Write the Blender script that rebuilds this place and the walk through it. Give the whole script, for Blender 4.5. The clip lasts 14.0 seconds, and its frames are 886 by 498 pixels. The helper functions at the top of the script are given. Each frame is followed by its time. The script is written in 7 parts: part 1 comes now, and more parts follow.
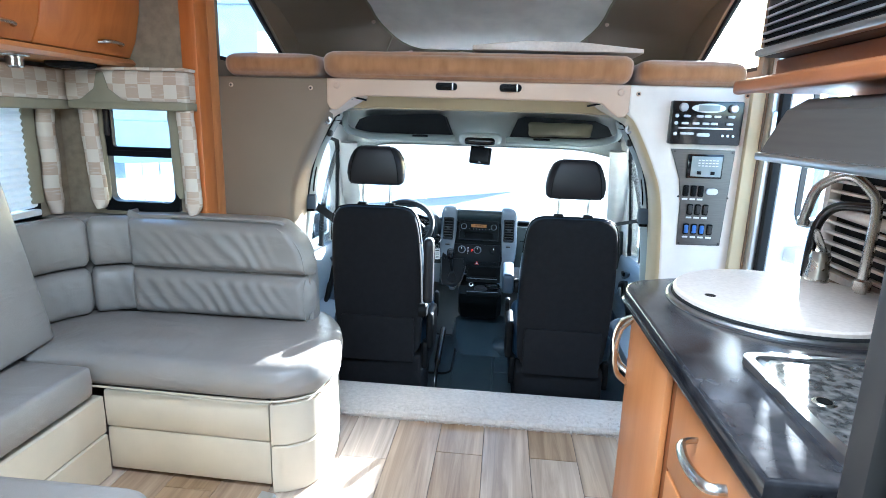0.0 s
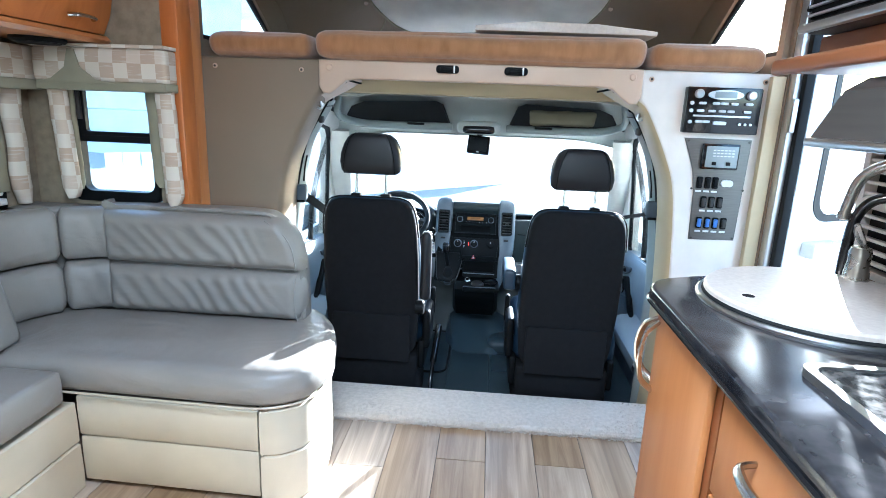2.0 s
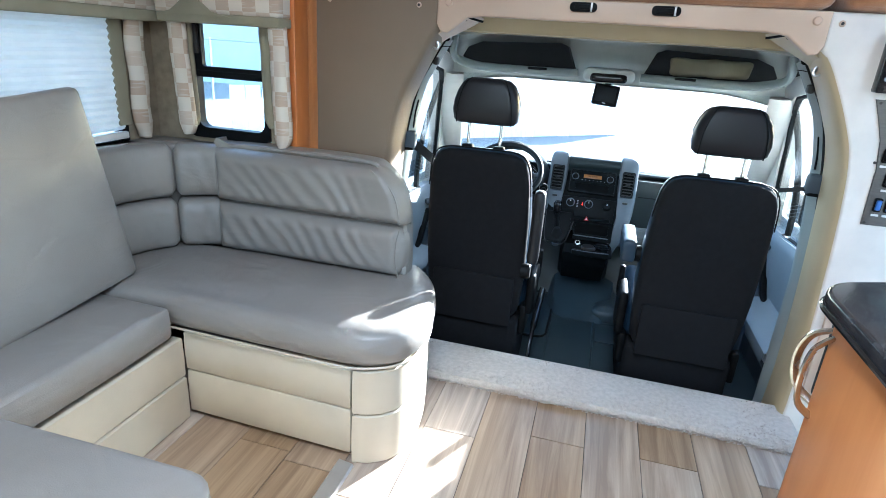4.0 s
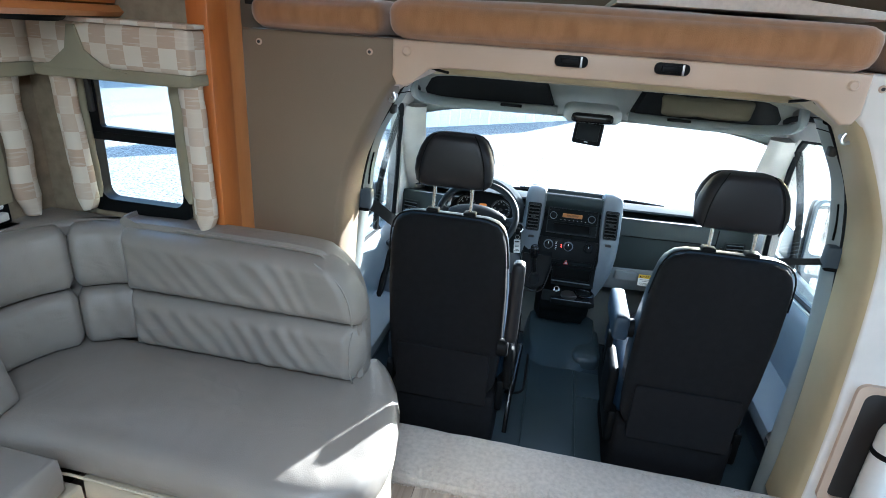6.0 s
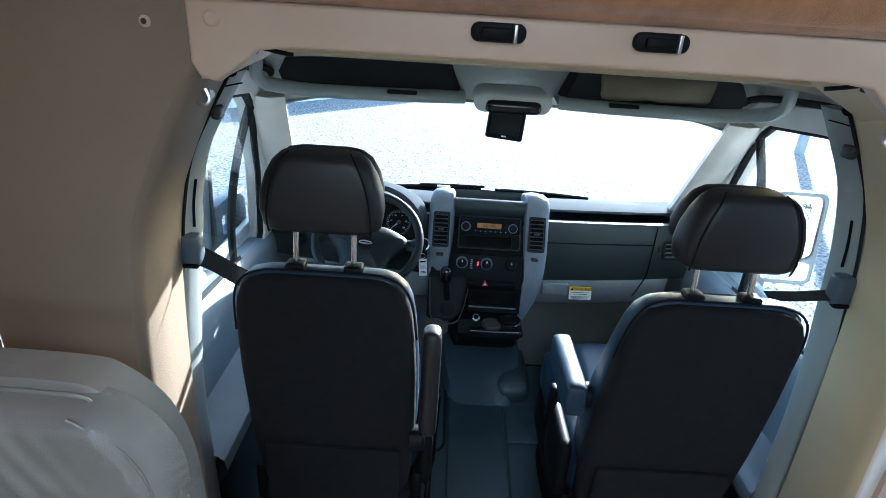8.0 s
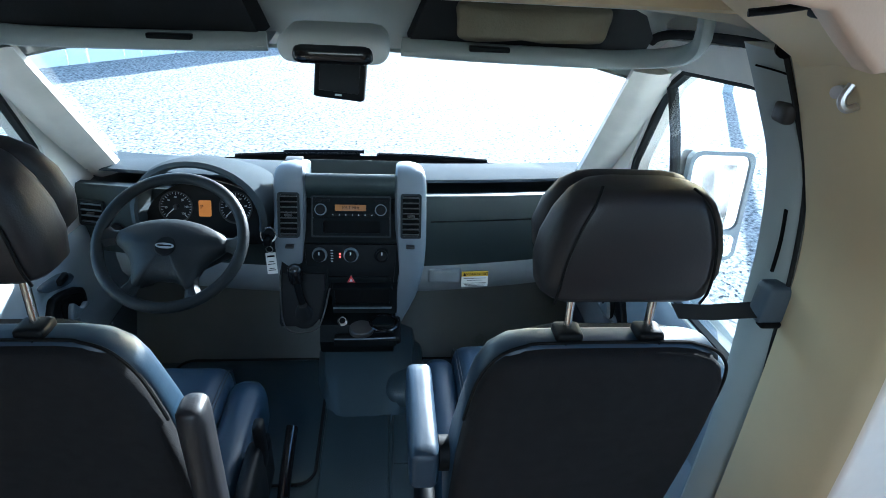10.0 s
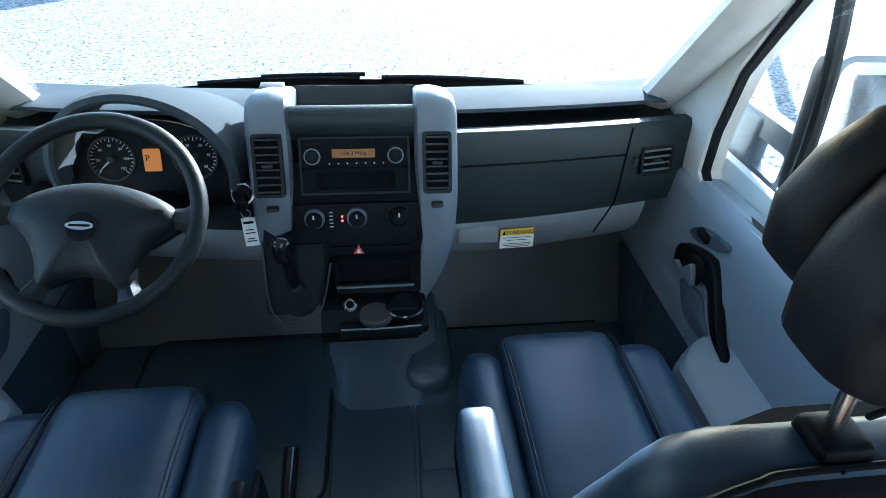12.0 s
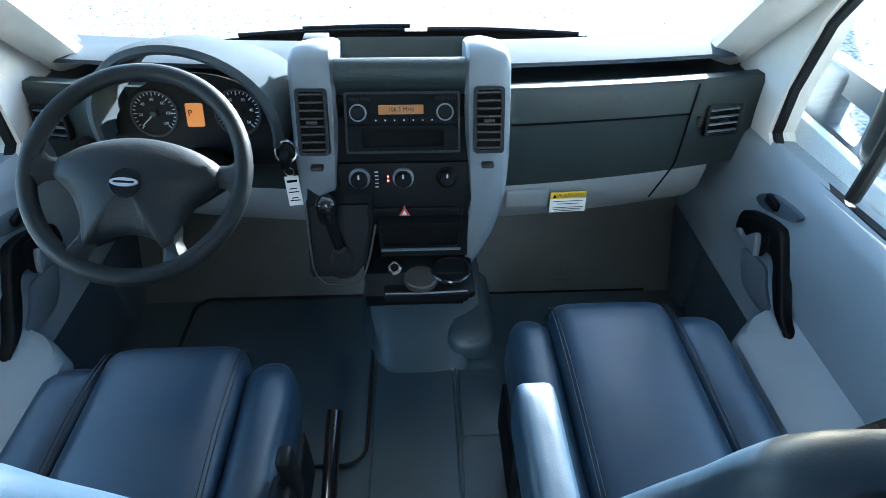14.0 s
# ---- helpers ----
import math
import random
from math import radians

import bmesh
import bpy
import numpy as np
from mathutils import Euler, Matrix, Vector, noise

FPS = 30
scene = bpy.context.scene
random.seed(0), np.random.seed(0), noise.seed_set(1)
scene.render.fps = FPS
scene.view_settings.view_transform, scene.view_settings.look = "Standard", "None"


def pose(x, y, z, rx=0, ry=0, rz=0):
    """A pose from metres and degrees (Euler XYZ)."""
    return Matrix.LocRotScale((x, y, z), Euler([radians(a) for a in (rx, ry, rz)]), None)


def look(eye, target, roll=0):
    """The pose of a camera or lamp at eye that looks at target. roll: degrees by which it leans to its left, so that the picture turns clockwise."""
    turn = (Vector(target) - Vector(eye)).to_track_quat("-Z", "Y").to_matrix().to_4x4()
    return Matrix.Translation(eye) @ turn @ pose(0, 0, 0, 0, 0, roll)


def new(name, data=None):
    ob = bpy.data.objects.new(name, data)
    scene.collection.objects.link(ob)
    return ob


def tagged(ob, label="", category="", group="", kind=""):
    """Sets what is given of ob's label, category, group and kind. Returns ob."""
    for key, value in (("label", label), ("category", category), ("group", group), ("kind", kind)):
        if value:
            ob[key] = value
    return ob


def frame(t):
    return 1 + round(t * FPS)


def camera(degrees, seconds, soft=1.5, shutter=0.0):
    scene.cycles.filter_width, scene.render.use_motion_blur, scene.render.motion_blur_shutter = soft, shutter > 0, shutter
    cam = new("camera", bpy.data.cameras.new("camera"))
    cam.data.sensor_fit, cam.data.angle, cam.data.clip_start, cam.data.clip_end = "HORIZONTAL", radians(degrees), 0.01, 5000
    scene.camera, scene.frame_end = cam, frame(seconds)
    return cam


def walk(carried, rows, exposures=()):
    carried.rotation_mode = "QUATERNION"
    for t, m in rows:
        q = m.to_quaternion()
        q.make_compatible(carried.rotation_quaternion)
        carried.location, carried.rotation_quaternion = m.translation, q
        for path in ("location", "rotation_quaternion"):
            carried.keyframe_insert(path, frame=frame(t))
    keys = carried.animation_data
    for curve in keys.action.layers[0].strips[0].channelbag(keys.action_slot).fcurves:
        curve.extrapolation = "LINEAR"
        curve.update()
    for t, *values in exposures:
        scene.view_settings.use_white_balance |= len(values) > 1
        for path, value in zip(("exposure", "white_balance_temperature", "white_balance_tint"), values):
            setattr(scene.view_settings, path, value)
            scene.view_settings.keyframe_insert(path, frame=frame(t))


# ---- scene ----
# The walk: seconds, eye (x, y, z), yaw, pitch, roll to the left.
PATH = [
    (0.0, 0.131, -2.445, 1.308, 5.72, -13.00, 1.70),
    (0.5, 0.136, -2.428, 1.307, 5.62, -13.24, 1.67),
    (1.0, 0.119, -2.409, 1.298, 5.23, -13.39, 1.88),
    (1.5, 0.094, -2.363, 1.288, 4.64, -13.49, 2.15),
    (2.0, 0.061, -2.311, 1.279, 4.24, -13.68, 2.19),
    (2.5, 0.049, -2.289, 1.264, 4.48, -14.03, 2.29),
    (3.0, 0.039, -2.280, 1.247, 9.66, -15.76, 3.08),
    (3.2, 0.021, -2.249, 1.188, 13.17, -16.81, 3.27),
    (5.3, -0.031, -1.914, 1.530, 14.72, -21.63, 3.96),
    (5.5, -0.108, -1.856, 1.535, 12.92, -21.40, 3.91),
    (6.0, -0.124, -1.691, 1.518, 10.71, -21.91, 3.89),
    (6.5, -0.070, -1.402, 1.515, 6.85, -22.52, 4.05),
    (7.0, -0.088, -1.269, 1.497, 2.88, -22.99, 4.05),
    (7.5, -0.202, -1.173, 1.520, 0.51, -23.63, 3.77),
    (8.0, -0.190, -1.002, 1.494, -0.27, -24.49, 3.68),
    (8.5, -0.049, -0.782, 1.489, -0.31, -25.56, 3.36),
    (9.0, 0.062, -0.728, 1.475, -1.64, -26.31, 3.55),
    (9.2, 0.087, -0.720, 1.475, -2.75, -26.70, 3.69),
    (11.3, 0.119, -0.134, 1.298, -9.59, -34.63, 3.20),
    (11.5, 0.108, -0.108, 1.285, -8.89, -35.28, 2.84),
    (12.0, 0.066, -0.073, 1.252, -7.19, -36.73, 2.15),
    (12.5, 0.017, -0.039, 1.243, -4.98, -38.15, 1.42),
    (13.0, 0.008, -0.031, 1.229, -3.81, -39.17, 1.20),
    (13.5, 0.020, -0.026, 1.226, -3.30, -40.07, 0.89),
    (14.0, 0.037, -0.022, 1.221, -2.94, -40.80, 0.66),
]
EXPOSURE = [(0.0, 3.54, 5150, 5), (3.2, 3.46, 5180, 5), (5.5, 3.0, 5380, 5), (6.5, 2.93, 5400, 5), (7.5, 2.63, 5220, 5), (9.0, 2.68, 5080, 3), (11.5, 2.72, 5080, 3), (12.5, 3.0, 5120, 3), (14.0, 3.36, 5220, 3)]
cam = camera(76.2, 14.0, soft=0.8)
walk(cam, [(t, pose(x, y, z, 90 + p, 0, yaw) @ pose(0, 0, 0, 0, 0, roll)) for t, x, y, z, yaw, p, roll in PATH],
     EXPOSURE)

# ---- world ----
SUN_AZ = (0.45, 0.89)
SUN_EL = radians(17)
world = bpy.data.worlds.new("sky")
world.use_nodes = True
scene.world = world
_sky = world.node_tree.nodes.new("ShaderNodeTexSky")
_sky.sky_type, _sky.sun_disc = "NISHITA", False
_sky.sun_elevation, _sky.sun_rotation = SUN_EL, math.atan2(SUN_AZ[0], SUN_AZ[1])
world.node_tree.links.new(_sky.outputs[0], world.node_tree.nodes["Background"].inputs[0])
world.node_tree.nodes["Background"].inputs[1].default_value = 0.15
_sun = bpy.data.lights.new("sun", "SUN")
_sun.energy, _sun.angle, _sun.color = 5.0, radians(0.6), (1.0, 0.95, 0.87)
sun = new("sun", _sun)
sun.matrix_world = look((0, 0, 0), (-SUN_AZ[0] * math.cos(SUN_EL), -SUN_AZ[1] * math.cos(SUN_EL), -math.sin(SUN_EL)))



def fill_light(name, eye, target, w, h, watts, colour):
    lamp = bpy.data.lights.new(name, "AREA")
    lamp.shape, lamp.size, lamp.size_y, lamp.energy, lamp.color = "RECTANGLE", w, h, watts, colour
    ob = new(name, lamp)
    ob.matrix_world = look(eye, target)


# added lamps standing for sky light behind the walker: invented rear window, roof hatch
fill_light("rear_fill_light", (0.0, -4.27, 1.35), (0.0, 0.0, 1.1), 1.7, 0.7, 1.0, (0.93, 0.97, 1.0))
fill_light("roof_fill_light", (-0.05, -1.95, 2.08), (-0.05, -1.95, 0.0), 0.62, 0.62, 5.6, (0.95, 0.98, 1.0))


# ---- materials ----
def mat(name, base, rough=0.5, metal=0.0, other=None, scale=8.0, mix=0.5, bump=0.0, bscale=200.0, spec=0.5, sheen=0.0, stretch=(1, 1, 1)):
    m = bpy.data.materials.new(name)
    m.use_nodes = True
    nt, b = m.node_tree, m.node_tree.nodes["Principled BSDF"]
    b.inputs["Base Color"].default_value = (*base, 1)
    b.inputs["Roughness"].default_value, b.inputs["Metallic"].default_value = rough, metal
    b.inputs["Specular IOR Level"].default_value = spec
    if sheen:
        b.inputs["Sheen Weight"].default_value = sheen
    co = nt.nodes.new("ShaderNodeTexCoord")
    mp = nt.nodes.new("ShaderNodeMapping")
    mp.inputs["Scale"].default_value = stretch
    nt.links.new(co.outputs["Object"], mp.inputs[0])
    n1 = nt.nodes.new("ShaderNodeTexNoise")
    n1.inputs["Scale"].default_value, n1.inputs["Detail"].default_value = scale, 5
    nt.links.new(mp.outputs[0], n1.inputs[0])
    other = other or tuple(c * 0.86 for c in base)
    mx = nt.nodes.new("ShaderNodeMix")
    mx.data_type = "RGBA"
    mx.inputs[6].default_value, mx.inputs[7].default_value = (*base, 1), (*other, 1)
    rmp = nt.nodes.new("ShaderNodeMapRange")
    rmp.inputs[1].default_value, rmp.inputs[2].default_value = 0.35, 0.7
    nt.links.new(n1.outputs[0], rmp.inputs[0])
    nt.links.new(rmp.outputs[0], mx.inputs[0])
    nt.links.new(mx.outputs[2], b.inputs["Base Color"])
    rr = nt.nodes.new("ShaderNodeMapRange")
    rr.inputs[3].default_value, rr.inputs[4].default_value = max(rough - 0.06, 0.02), min(rough + 0.08, 1)
    nt.links.new(n1.outputs[0], rr.inputs[0])
    nt.links.new(rr.outputs[0], b.inputs["Roughness"])
    if bump:
        n2 = nt.nodes.new("ShaderNodeTexNoise")
        n2.inputs["Scale"].default_value, n2.inputs["Detail"].default_value = bscale, 3
        nt.links.new(co.outputs["Object"], n2.inputs[0])
        bp = nt.nodes.new("ShaderNodeBump")
        bp.inputs["Strength"].default_value, bp.inputs["Distance"].default_value = bump, 0.002
        nt.links.new(n2.outputs[0], bp.inputs["Height"])
        nt.links.new(bp.outputs[0], b.inputs["Normal"])
    return m


def glow(name, col, power):
    m = mat(name, col, 0.4)
    b = m.node_tree.nodes["Principled BSDF"]
    b.inputs["Emission Color"].default_value, b.inputs["Emission Strength"].default_value = (*col, 1), power
    return m


def wood(name, a, b2, rough, along, per_object=False, ring=18.0):
    """Wood with grain drawn out along one axis."""
    m = mat(name, a, rough)
    nt, b = m.node_tree, m.node_tree.nodes["Principled BSDF"]
    co = nt.nodes.new("ShaderNodeTexCoord")
    mp = nt.nodes.new("ShaderNodeMapping")
    mp.inputs["Scale"].default_value = [1.2 if i == along else ring for i in range(3)]
    vec = co.outputs["Object"]
    if per_object:
        info = nt.nodes.new("ShaderNodeObjectInfo")
        mul = nt.nodes.new("ShaderNodeVectorMath")
        mul.operation = "SCALE"
        mul.inputs[0].default_value = (7.0, 13.0, 5.0)
        nt.links.new(info.outputs["Random"], mul.inputs["Scale"])
        add = nt.nodes.new("ShaderNodeVectorMath")
        nt.links.new(vec, add.inputs[0])
        nt.links.new(mul.outputs[0], add.inputs[1])
        vec = add.outputs[0]
    nt.links.new(vec, mp.inputs[0])
    n = nt.nodes.new("ShaderNodeTexNoise")
    n.inputs["Scale"].default_value, n.inputs["Detail"].default_value, n.inputs["Distortion"].default_value = 1.0, 10, 0.8
    n.inputs["Roughness"].default_value = 0.62
    nt.links.new(mp.outputs[0], n.inputs[0])
    ramp = nt.nodes.new("ShaderNodeValToRGB")
    ramp.color_ramp.elements[0].position, ramp.color_ramp.elements[1].position = 0.36, 0.66
    ramp.color_ramp.elements[0].color, ramp.color_ramp.elements[1].color = (*b2, 1), (*a, 1)
    nt.links.new(n.outputs[0], ramp.inputs[0])
    out = ramp.outputs[0]
    if per_object:
        hsv = nt.nodes.new("ShaderNodeHueSaturation")
        vr, sr = nt.nodes.new("ShaderNodeMapRange"), nt.nodes.new("ShaderNodeMapRange")
        vr.inputs[3].default_value, vr.inputs[4].default_value = 0.78, 1.18
        sr.inputs[3].default_value, sr.inputs[4].default_value = 1.25, 0.6
        nt.links.new(info.outputs["Random"], vr.inputs[0])
        nt.links.new(info.outputs["Random"], sr.inputs[0])
        nt.links.new(vr.outputs[0], hsv.inputs["Value"])
        nt.links.new(sr.outputs[0], hsv.inputs["Saturation"])
        nt.links.new(out, hsv.inputs["Color"])
        out = hsv.outputs[0]
    nt.links.new(out, b.inputs["Base Color"])
    return m


def checks(name, cols, size):
    """Printed cloth: a patchwork of soft squares with brushed strokes."""
    m = mat(name, cols[0], 0.9, bump=0.3, bscale=600)
    nt, b = m.node_tree, m.node_tree.nodes["Principled BSDF"]
    co = nt.nodes.new("ShaderNodeTexCoord")
    sc = nt.nodes.new("ShaderNodeVectorMath")
    sc.operation = "SCALE"
    sc.inputs["Scale"].default_value = 1 / size
    nt.links.new(co.outputs["Object"], sc.inputs[0])
    fl = nt.nodes.new("ShaderNodeVectorMath")
    fl.operation = "FLOOR"
    nt.links.new(sc.outputs[0], fl.inputs[0])
    wn = nt.nodes.new("ShaderNodeTexWhiteNoise")
    nt.links.new(fl.outputs[0], wn.inputs["Vector"])
    ck = nt.nodes.new("ShaderNodeTexChecker")
    ck.inputs["Scale"].default_value = 1.0
    nt.links.new(sc.outputs[0], ck.inputs["Vector"])
    ck.inputs["Color1"].default_value, ck.inputs["Color2"].default_value = (*cols[0], 1), (*cols[1], 1)
    mx = nt.nodes.new("ShaderNodeMix")
    mx.data_type = "RGBA"
    rg = nt.nodes.new("ShaderNodeMapRange")
    rg.inputs[1].default_value, rg.inputs[2].default_value, rg.inputs[4].default_value = 0.35, 0.9, 0.8
    nt.links.new(wn.outputs["Value"], rg.inputs[0])
    nt.links.new(rg.outputs[0], mx.inputs[0])
    nt.links.new(ck.outputs[0], mx.inputs[6])
    mx.inputs[7].default_value = (*cols[2], 1)
    st, mp2, mr2, m2 = nt.nodes.new("ShaderNodeTexNoise"), nt.nodes.new("ShaderNodeMapping"), nt.nodes.new("ShaderNodeMapRange"), nt.nodes.new("ShaderNodeMix")
    mp2.inputs["Scale"].default_value = (14, 14, 160)
    nt.links.new(co.outputs["Object"], mp2.inputs[0])
    nt.links.new(mp2.outputs[0], st.inputs[0])
    st.inputs["Scale"].default_value = 1.0
    mr2.inputs[1].default_value, mr2.inputs[2].default_value, mr2.inputs[4].default_value = 0.56, 0.66, 0.45
    nt.links.new(st.outputs[0], mr2.inputs[0])
    m2.data_type = "RGBA"
    m2.inputs[7].default_value = (*cols[0], 1)
    nt.links.new(mr2.outputs[0], m2.inputs[0])
    nt.links.new(mx.outputs[2], m2.inputs[6])
    nt.links.new(m2.outputs[2], b.inputs["Base Color"])
    return m


M = {}
M["leather"] = mat("grey_leather", (0.252, 0.229, 0.205), 0.38, other=(0.222, 0.201, 0.179), scale=5, bump=0.3, bscale=320)
M["cream"] = mat("cream_vinyl", (0.54, 0.475, 0.36), 0.45, scale=5, bump=0.2, bscale=320)
M["cherry"] = wood("cherry_veneer", (0.50, 0.16, 0.035), (0.40, 0.115, 0.022), 0.32, 2, ring=14)
M["maple"] = wood("honey_veneer", (0.56, 0.23, 0.075), (0.50, 0.19, 0.055), 0.35, 2, ring=12)
M["walnut"] = wood("brown_veneer", (0.30, 0.105, 0.035), (0.24, 0.08, 0.025), 0.35, 1, ring=14)
M["plank"] = wood("oak_plank", (0.50, 0.37, 0.25), (0.27, 0.185, 0.12), 0.42, 1, True, ring=24)
M["joint"] = mat("plank_joint", (0.10, 0.075, 0.055), 0.8)
M["carpet"] = mat("cream_carpet", (0.62, 0.55, 0.47), 0.95, other=(0.5, 0.44, 0.37), scale=60, bump=1.0, bscale=420, sheen=0.4)
def creased(m, scale, depth):
    """Adds broad soft creases to a material's relief."""
    nt = m.node_tree
    bs = nt.nodes["Principled BSDF"]
    old = bs.inputs["Normal"].links[0].from_node
    co = nt.nodes.new("ShaderNodeTexCoord")
    mp = nt.nodes.new("ShaderNodeMapping")
    mp.inputs["Scale"].default_value = (1, 1, 2.2)
    nz = nt.nodes.new("ShaderNodeTexNoise")
    nz.inputs["Scale"].default_value, nz.inputs["Detail"].default_value, nz.inputs["Distortion"].default_value = scale, 2, 1.2
    bp = nt.nodes.new("ShaderNodeBump")
    bp.inputs["Strength"].default_value, bp.inputs["Distance"].default_value = 0.8, depth
    nt.links.new(co.outputs["Object"], mp.inputs[0])
    nt.links.new(mp.outputs[0], nz.inputs[0])
    nt.links.new(nz.outputs[0], bp.inputs["Height"])
    nt.links.new(bp.outputs[0], old.inputs["Normal"])


creased(M["leather"], 5.0, 0.007)
# beige vinyl, its tone lowered to carry the left bulkhead's weaker light
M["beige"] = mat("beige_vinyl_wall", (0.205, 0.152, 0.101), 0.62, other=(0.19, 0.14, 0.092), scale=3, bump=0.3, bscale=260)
M["wallpaper"] = mat("mottled_tan_wallpaper", (0.29, 0.23, 0.155), 0.8, other=(0.21, 0.165, 0.11), scale=26, bump=0.2, bscale=300)
M["trim"] = mat("pink_beige_plastic", (0.56, 0.42, 0.31), 0.45, scale=3, bump=0.12, bscale=300)
M["khaki"] = mat("khaki_plastic", (0.54, 0.45, 0.28), 0.5, scale=3, bump=0.1, bscale=300)
M["plush"] = mat("tan_plush", (0.38, 0.185, 0.075), 0.95, other=(0.29, 0.135, 0.052), scale=30, bump=0.6, bscale=260, sheen=0.5, stretch=(1, 1, 0.25))
M["white"] = mat("white_laminate", (0.78, 0.76, 0.72), 0.4)
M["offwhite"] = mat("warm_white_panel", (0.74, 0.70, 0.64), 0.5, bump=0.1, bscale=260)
M["headliner"] = mat("grey_headliner", (0.58, 0.59, 0.56), 0.85, scale=4, bump=0.3, bscale=500)
M["binshade"] = mat("bin_lining_shade", (0.018, 0.019, 0.021), 0.9, bump=0.2, spec=0.2)
M["dashgrey"] = mat("mid_grey_plastic", (0.205, 0.22, 0.23), 0.52, scale=3, bump=0.25, bscale=500, spec=0.4)
M["doorgrey"] = mat("blue_grey_door_plastic", (0.235, 0.27, 0.30), 0.5, scale=3, bump=0.25, bscale=500, spec=0.4)
# dark plastic tone that also carries the painted shade of the door pocket
M["doorlow"] = mat("door_plastic_and_pocket_shade", (0.062, 0.08, 0.10), 0.55, scale=3, bump=0.25, bscale=500, spec=0.35)
M["dashdark"] = mat("charcoal_plastic", (0.012, 0.0145, 0.016), 0.48, scale=3, bump=0.3, bscale=420, spec=0.2)
M["black"] = mat("black_plastic", (0.004, 0.0045, 0.005), 0.5, spec=0.12)
M["dashtop"] = mat("charcoal_grained_dashboard", (0.020, 0.028, 0.028), 0.45, other=(0.017, 0.024, 0.024), scale=3, bump=0.4, bscale=420, spec=0.3)
M["dashupper"] = mat("mid_grey_dashboard_top", (0.050, 0.060, 0.068), 0.9, other=(0.044, 0.053, 0.060), scale=3, bump=0.3, bscale=420, spec=0.03)
M["ceramic"] = mat("matt_black_ceramic_print", (0.004, 0.004, 0.0045), 0.95, spec=0.03)
M["pillargrey"] = mat("grey_green_pillar_plastic", (0.30, 0.325, 0.31), 0.5, scale=3, bump=0.25, bscale=500, spec=0.4)
M["stack"] = mat("soft_black_stack_plastic", (0.0055, 0.007, 0.0075), 0.6, scale=3, bump=0.2, bscale=420, spec=0.07)
M["rangehood"] = mat("brushed_brown_steel", (0.060, 0.052, 0.044), 0.34, other=(0.048, 0.042, 0.036), scale=6, spec=0.5, stretch=(1, 1, 14))
M["gloss"] = mat("black_gloss_plastic", (0.008, 0.008, 0.009), 0.15)
M["rubber"] = mat("black_rubber", (0.009, 0.009, 0.009), 0.75, spec=0.3)
M["silverplastic"] = mat("silver_grey_plastic", (0.125, 0.145, 0.165), 0.45, bump=0.12, bscale=500)
M["seatcloth"] = mat("charcoal_seat_cloth", (0.0085, 0.0085, 0.0095), 0.9, scale=40, bump=0.35, bscale=500, spec=0.2)
M["seatleather"] = mat("slate_leatherette", (0.013, 0.029, 0.050), 0.40, scale=6, bump=0.1, bscale=520, spec=0.42)
creased(M["seatleather"], 8.0, 0.0014)
M["headrest"] = mat("black_leatherette", (0.010, 0.010, 0.012), 0.45, scale=6, bump=0.14, bscale=380, spec=0.35)
M["panelmetal"] = mat("dark_brushed_metal", (0.13, 0.127, 0.125), 0.33, 1.0, scale=20, stretch=(1, 1, 12))
M["footwell"] = mat("grey_olive_footwell_lining", (0.085, 0.092, 0.085), 0.7, scale=6, bump=0.3, bscale=200)
M["cabfloor"] = mat("dark_grey_vinyl_floor", (0.042, 0.060, 0.068), 0.36, other=(0.036, 0.052, 0.060), scale=5, bump=0.3, bscale=300, spec=0.45)
M["chrome"] = mat("brushed_nickel", (0.62, 0.60, 0.56), 0.25, 1.0)
M["steel"] = mat("stainless_steel", (0.60, 0.60, 0.60), 0.3, 1.0, scale=12)
M["alu"] = mat("satin_aluminium", (0.65, 0.66, 0.68), 0.4, 1.0)
M["counter"] = mat("black_marbled_laminate", (0.010, 0.010, 0.012), 0.15, other=(0.045, 0.043, 0.045), scale=20, mix=0.6)
M["cooktop"] = mat("speckled_black_glass", (0.02, 0.022, 0.022), 0.1, other=(0.16, 0.15, 0.14), scale=55)
M["sinkcover"] = mat("almond_sink_cover", (0.68, 0.60, 0.52), 0.3, other=(0.6, 0.52, 0.45), scale=90)
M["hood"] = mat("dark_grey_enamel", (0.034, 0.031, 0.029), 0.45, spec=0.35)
M["check"] = checks("patchwork_cloth", ((0.62, 0.56, 0.47), (0.45, 0.34, 0.25), (0.54, 0.45, 0.36)), 0.052)
M["olive"] = mat("olive_cloth", (0.28, 0.25, 0.17), 0.9, bump=0.3)
M["blind"] = mat("white_pleated_blind", (0.78, 0.77, 0.75), 0.8)
_bn = M["blind"].node_tree
_tl, _ad = _bn.nodes.new("ShaderNodeBsdfTranslucent"), _bn.nodes.new("ShaderNodeMixShader")
_tl.inputs[0].default_value, _ad.inputs[0].default_value = (0.8, 0.77, 0.73, 1), 0.16
_bn.links.new(_bn.nodes["Principled BSDF"].outputs[0], _ad.inputs[1])
_bn.links.new(_tl.outputs[0], _ad.inputs[2])
_bn.links.new(_ad.outputs[0], _bn.nodes["Material Output"].inputs[0])
M["gravel"] = mat("pale_gravel", (0.34, 0.33, 0.31), 0.9, other=(0.03, 0.03, 0.03), scale=26, mix=0.5, bump=1.0, bscale=30)
M["fence"] = mat("galvanised_wire", (0.4, 0.41, 0.42), 0.5, 0.6)
M["bluewall"] = mat("pale_blue_metal_cladding", (0.47, 0.52, 0.56), 0.5, scale=2)
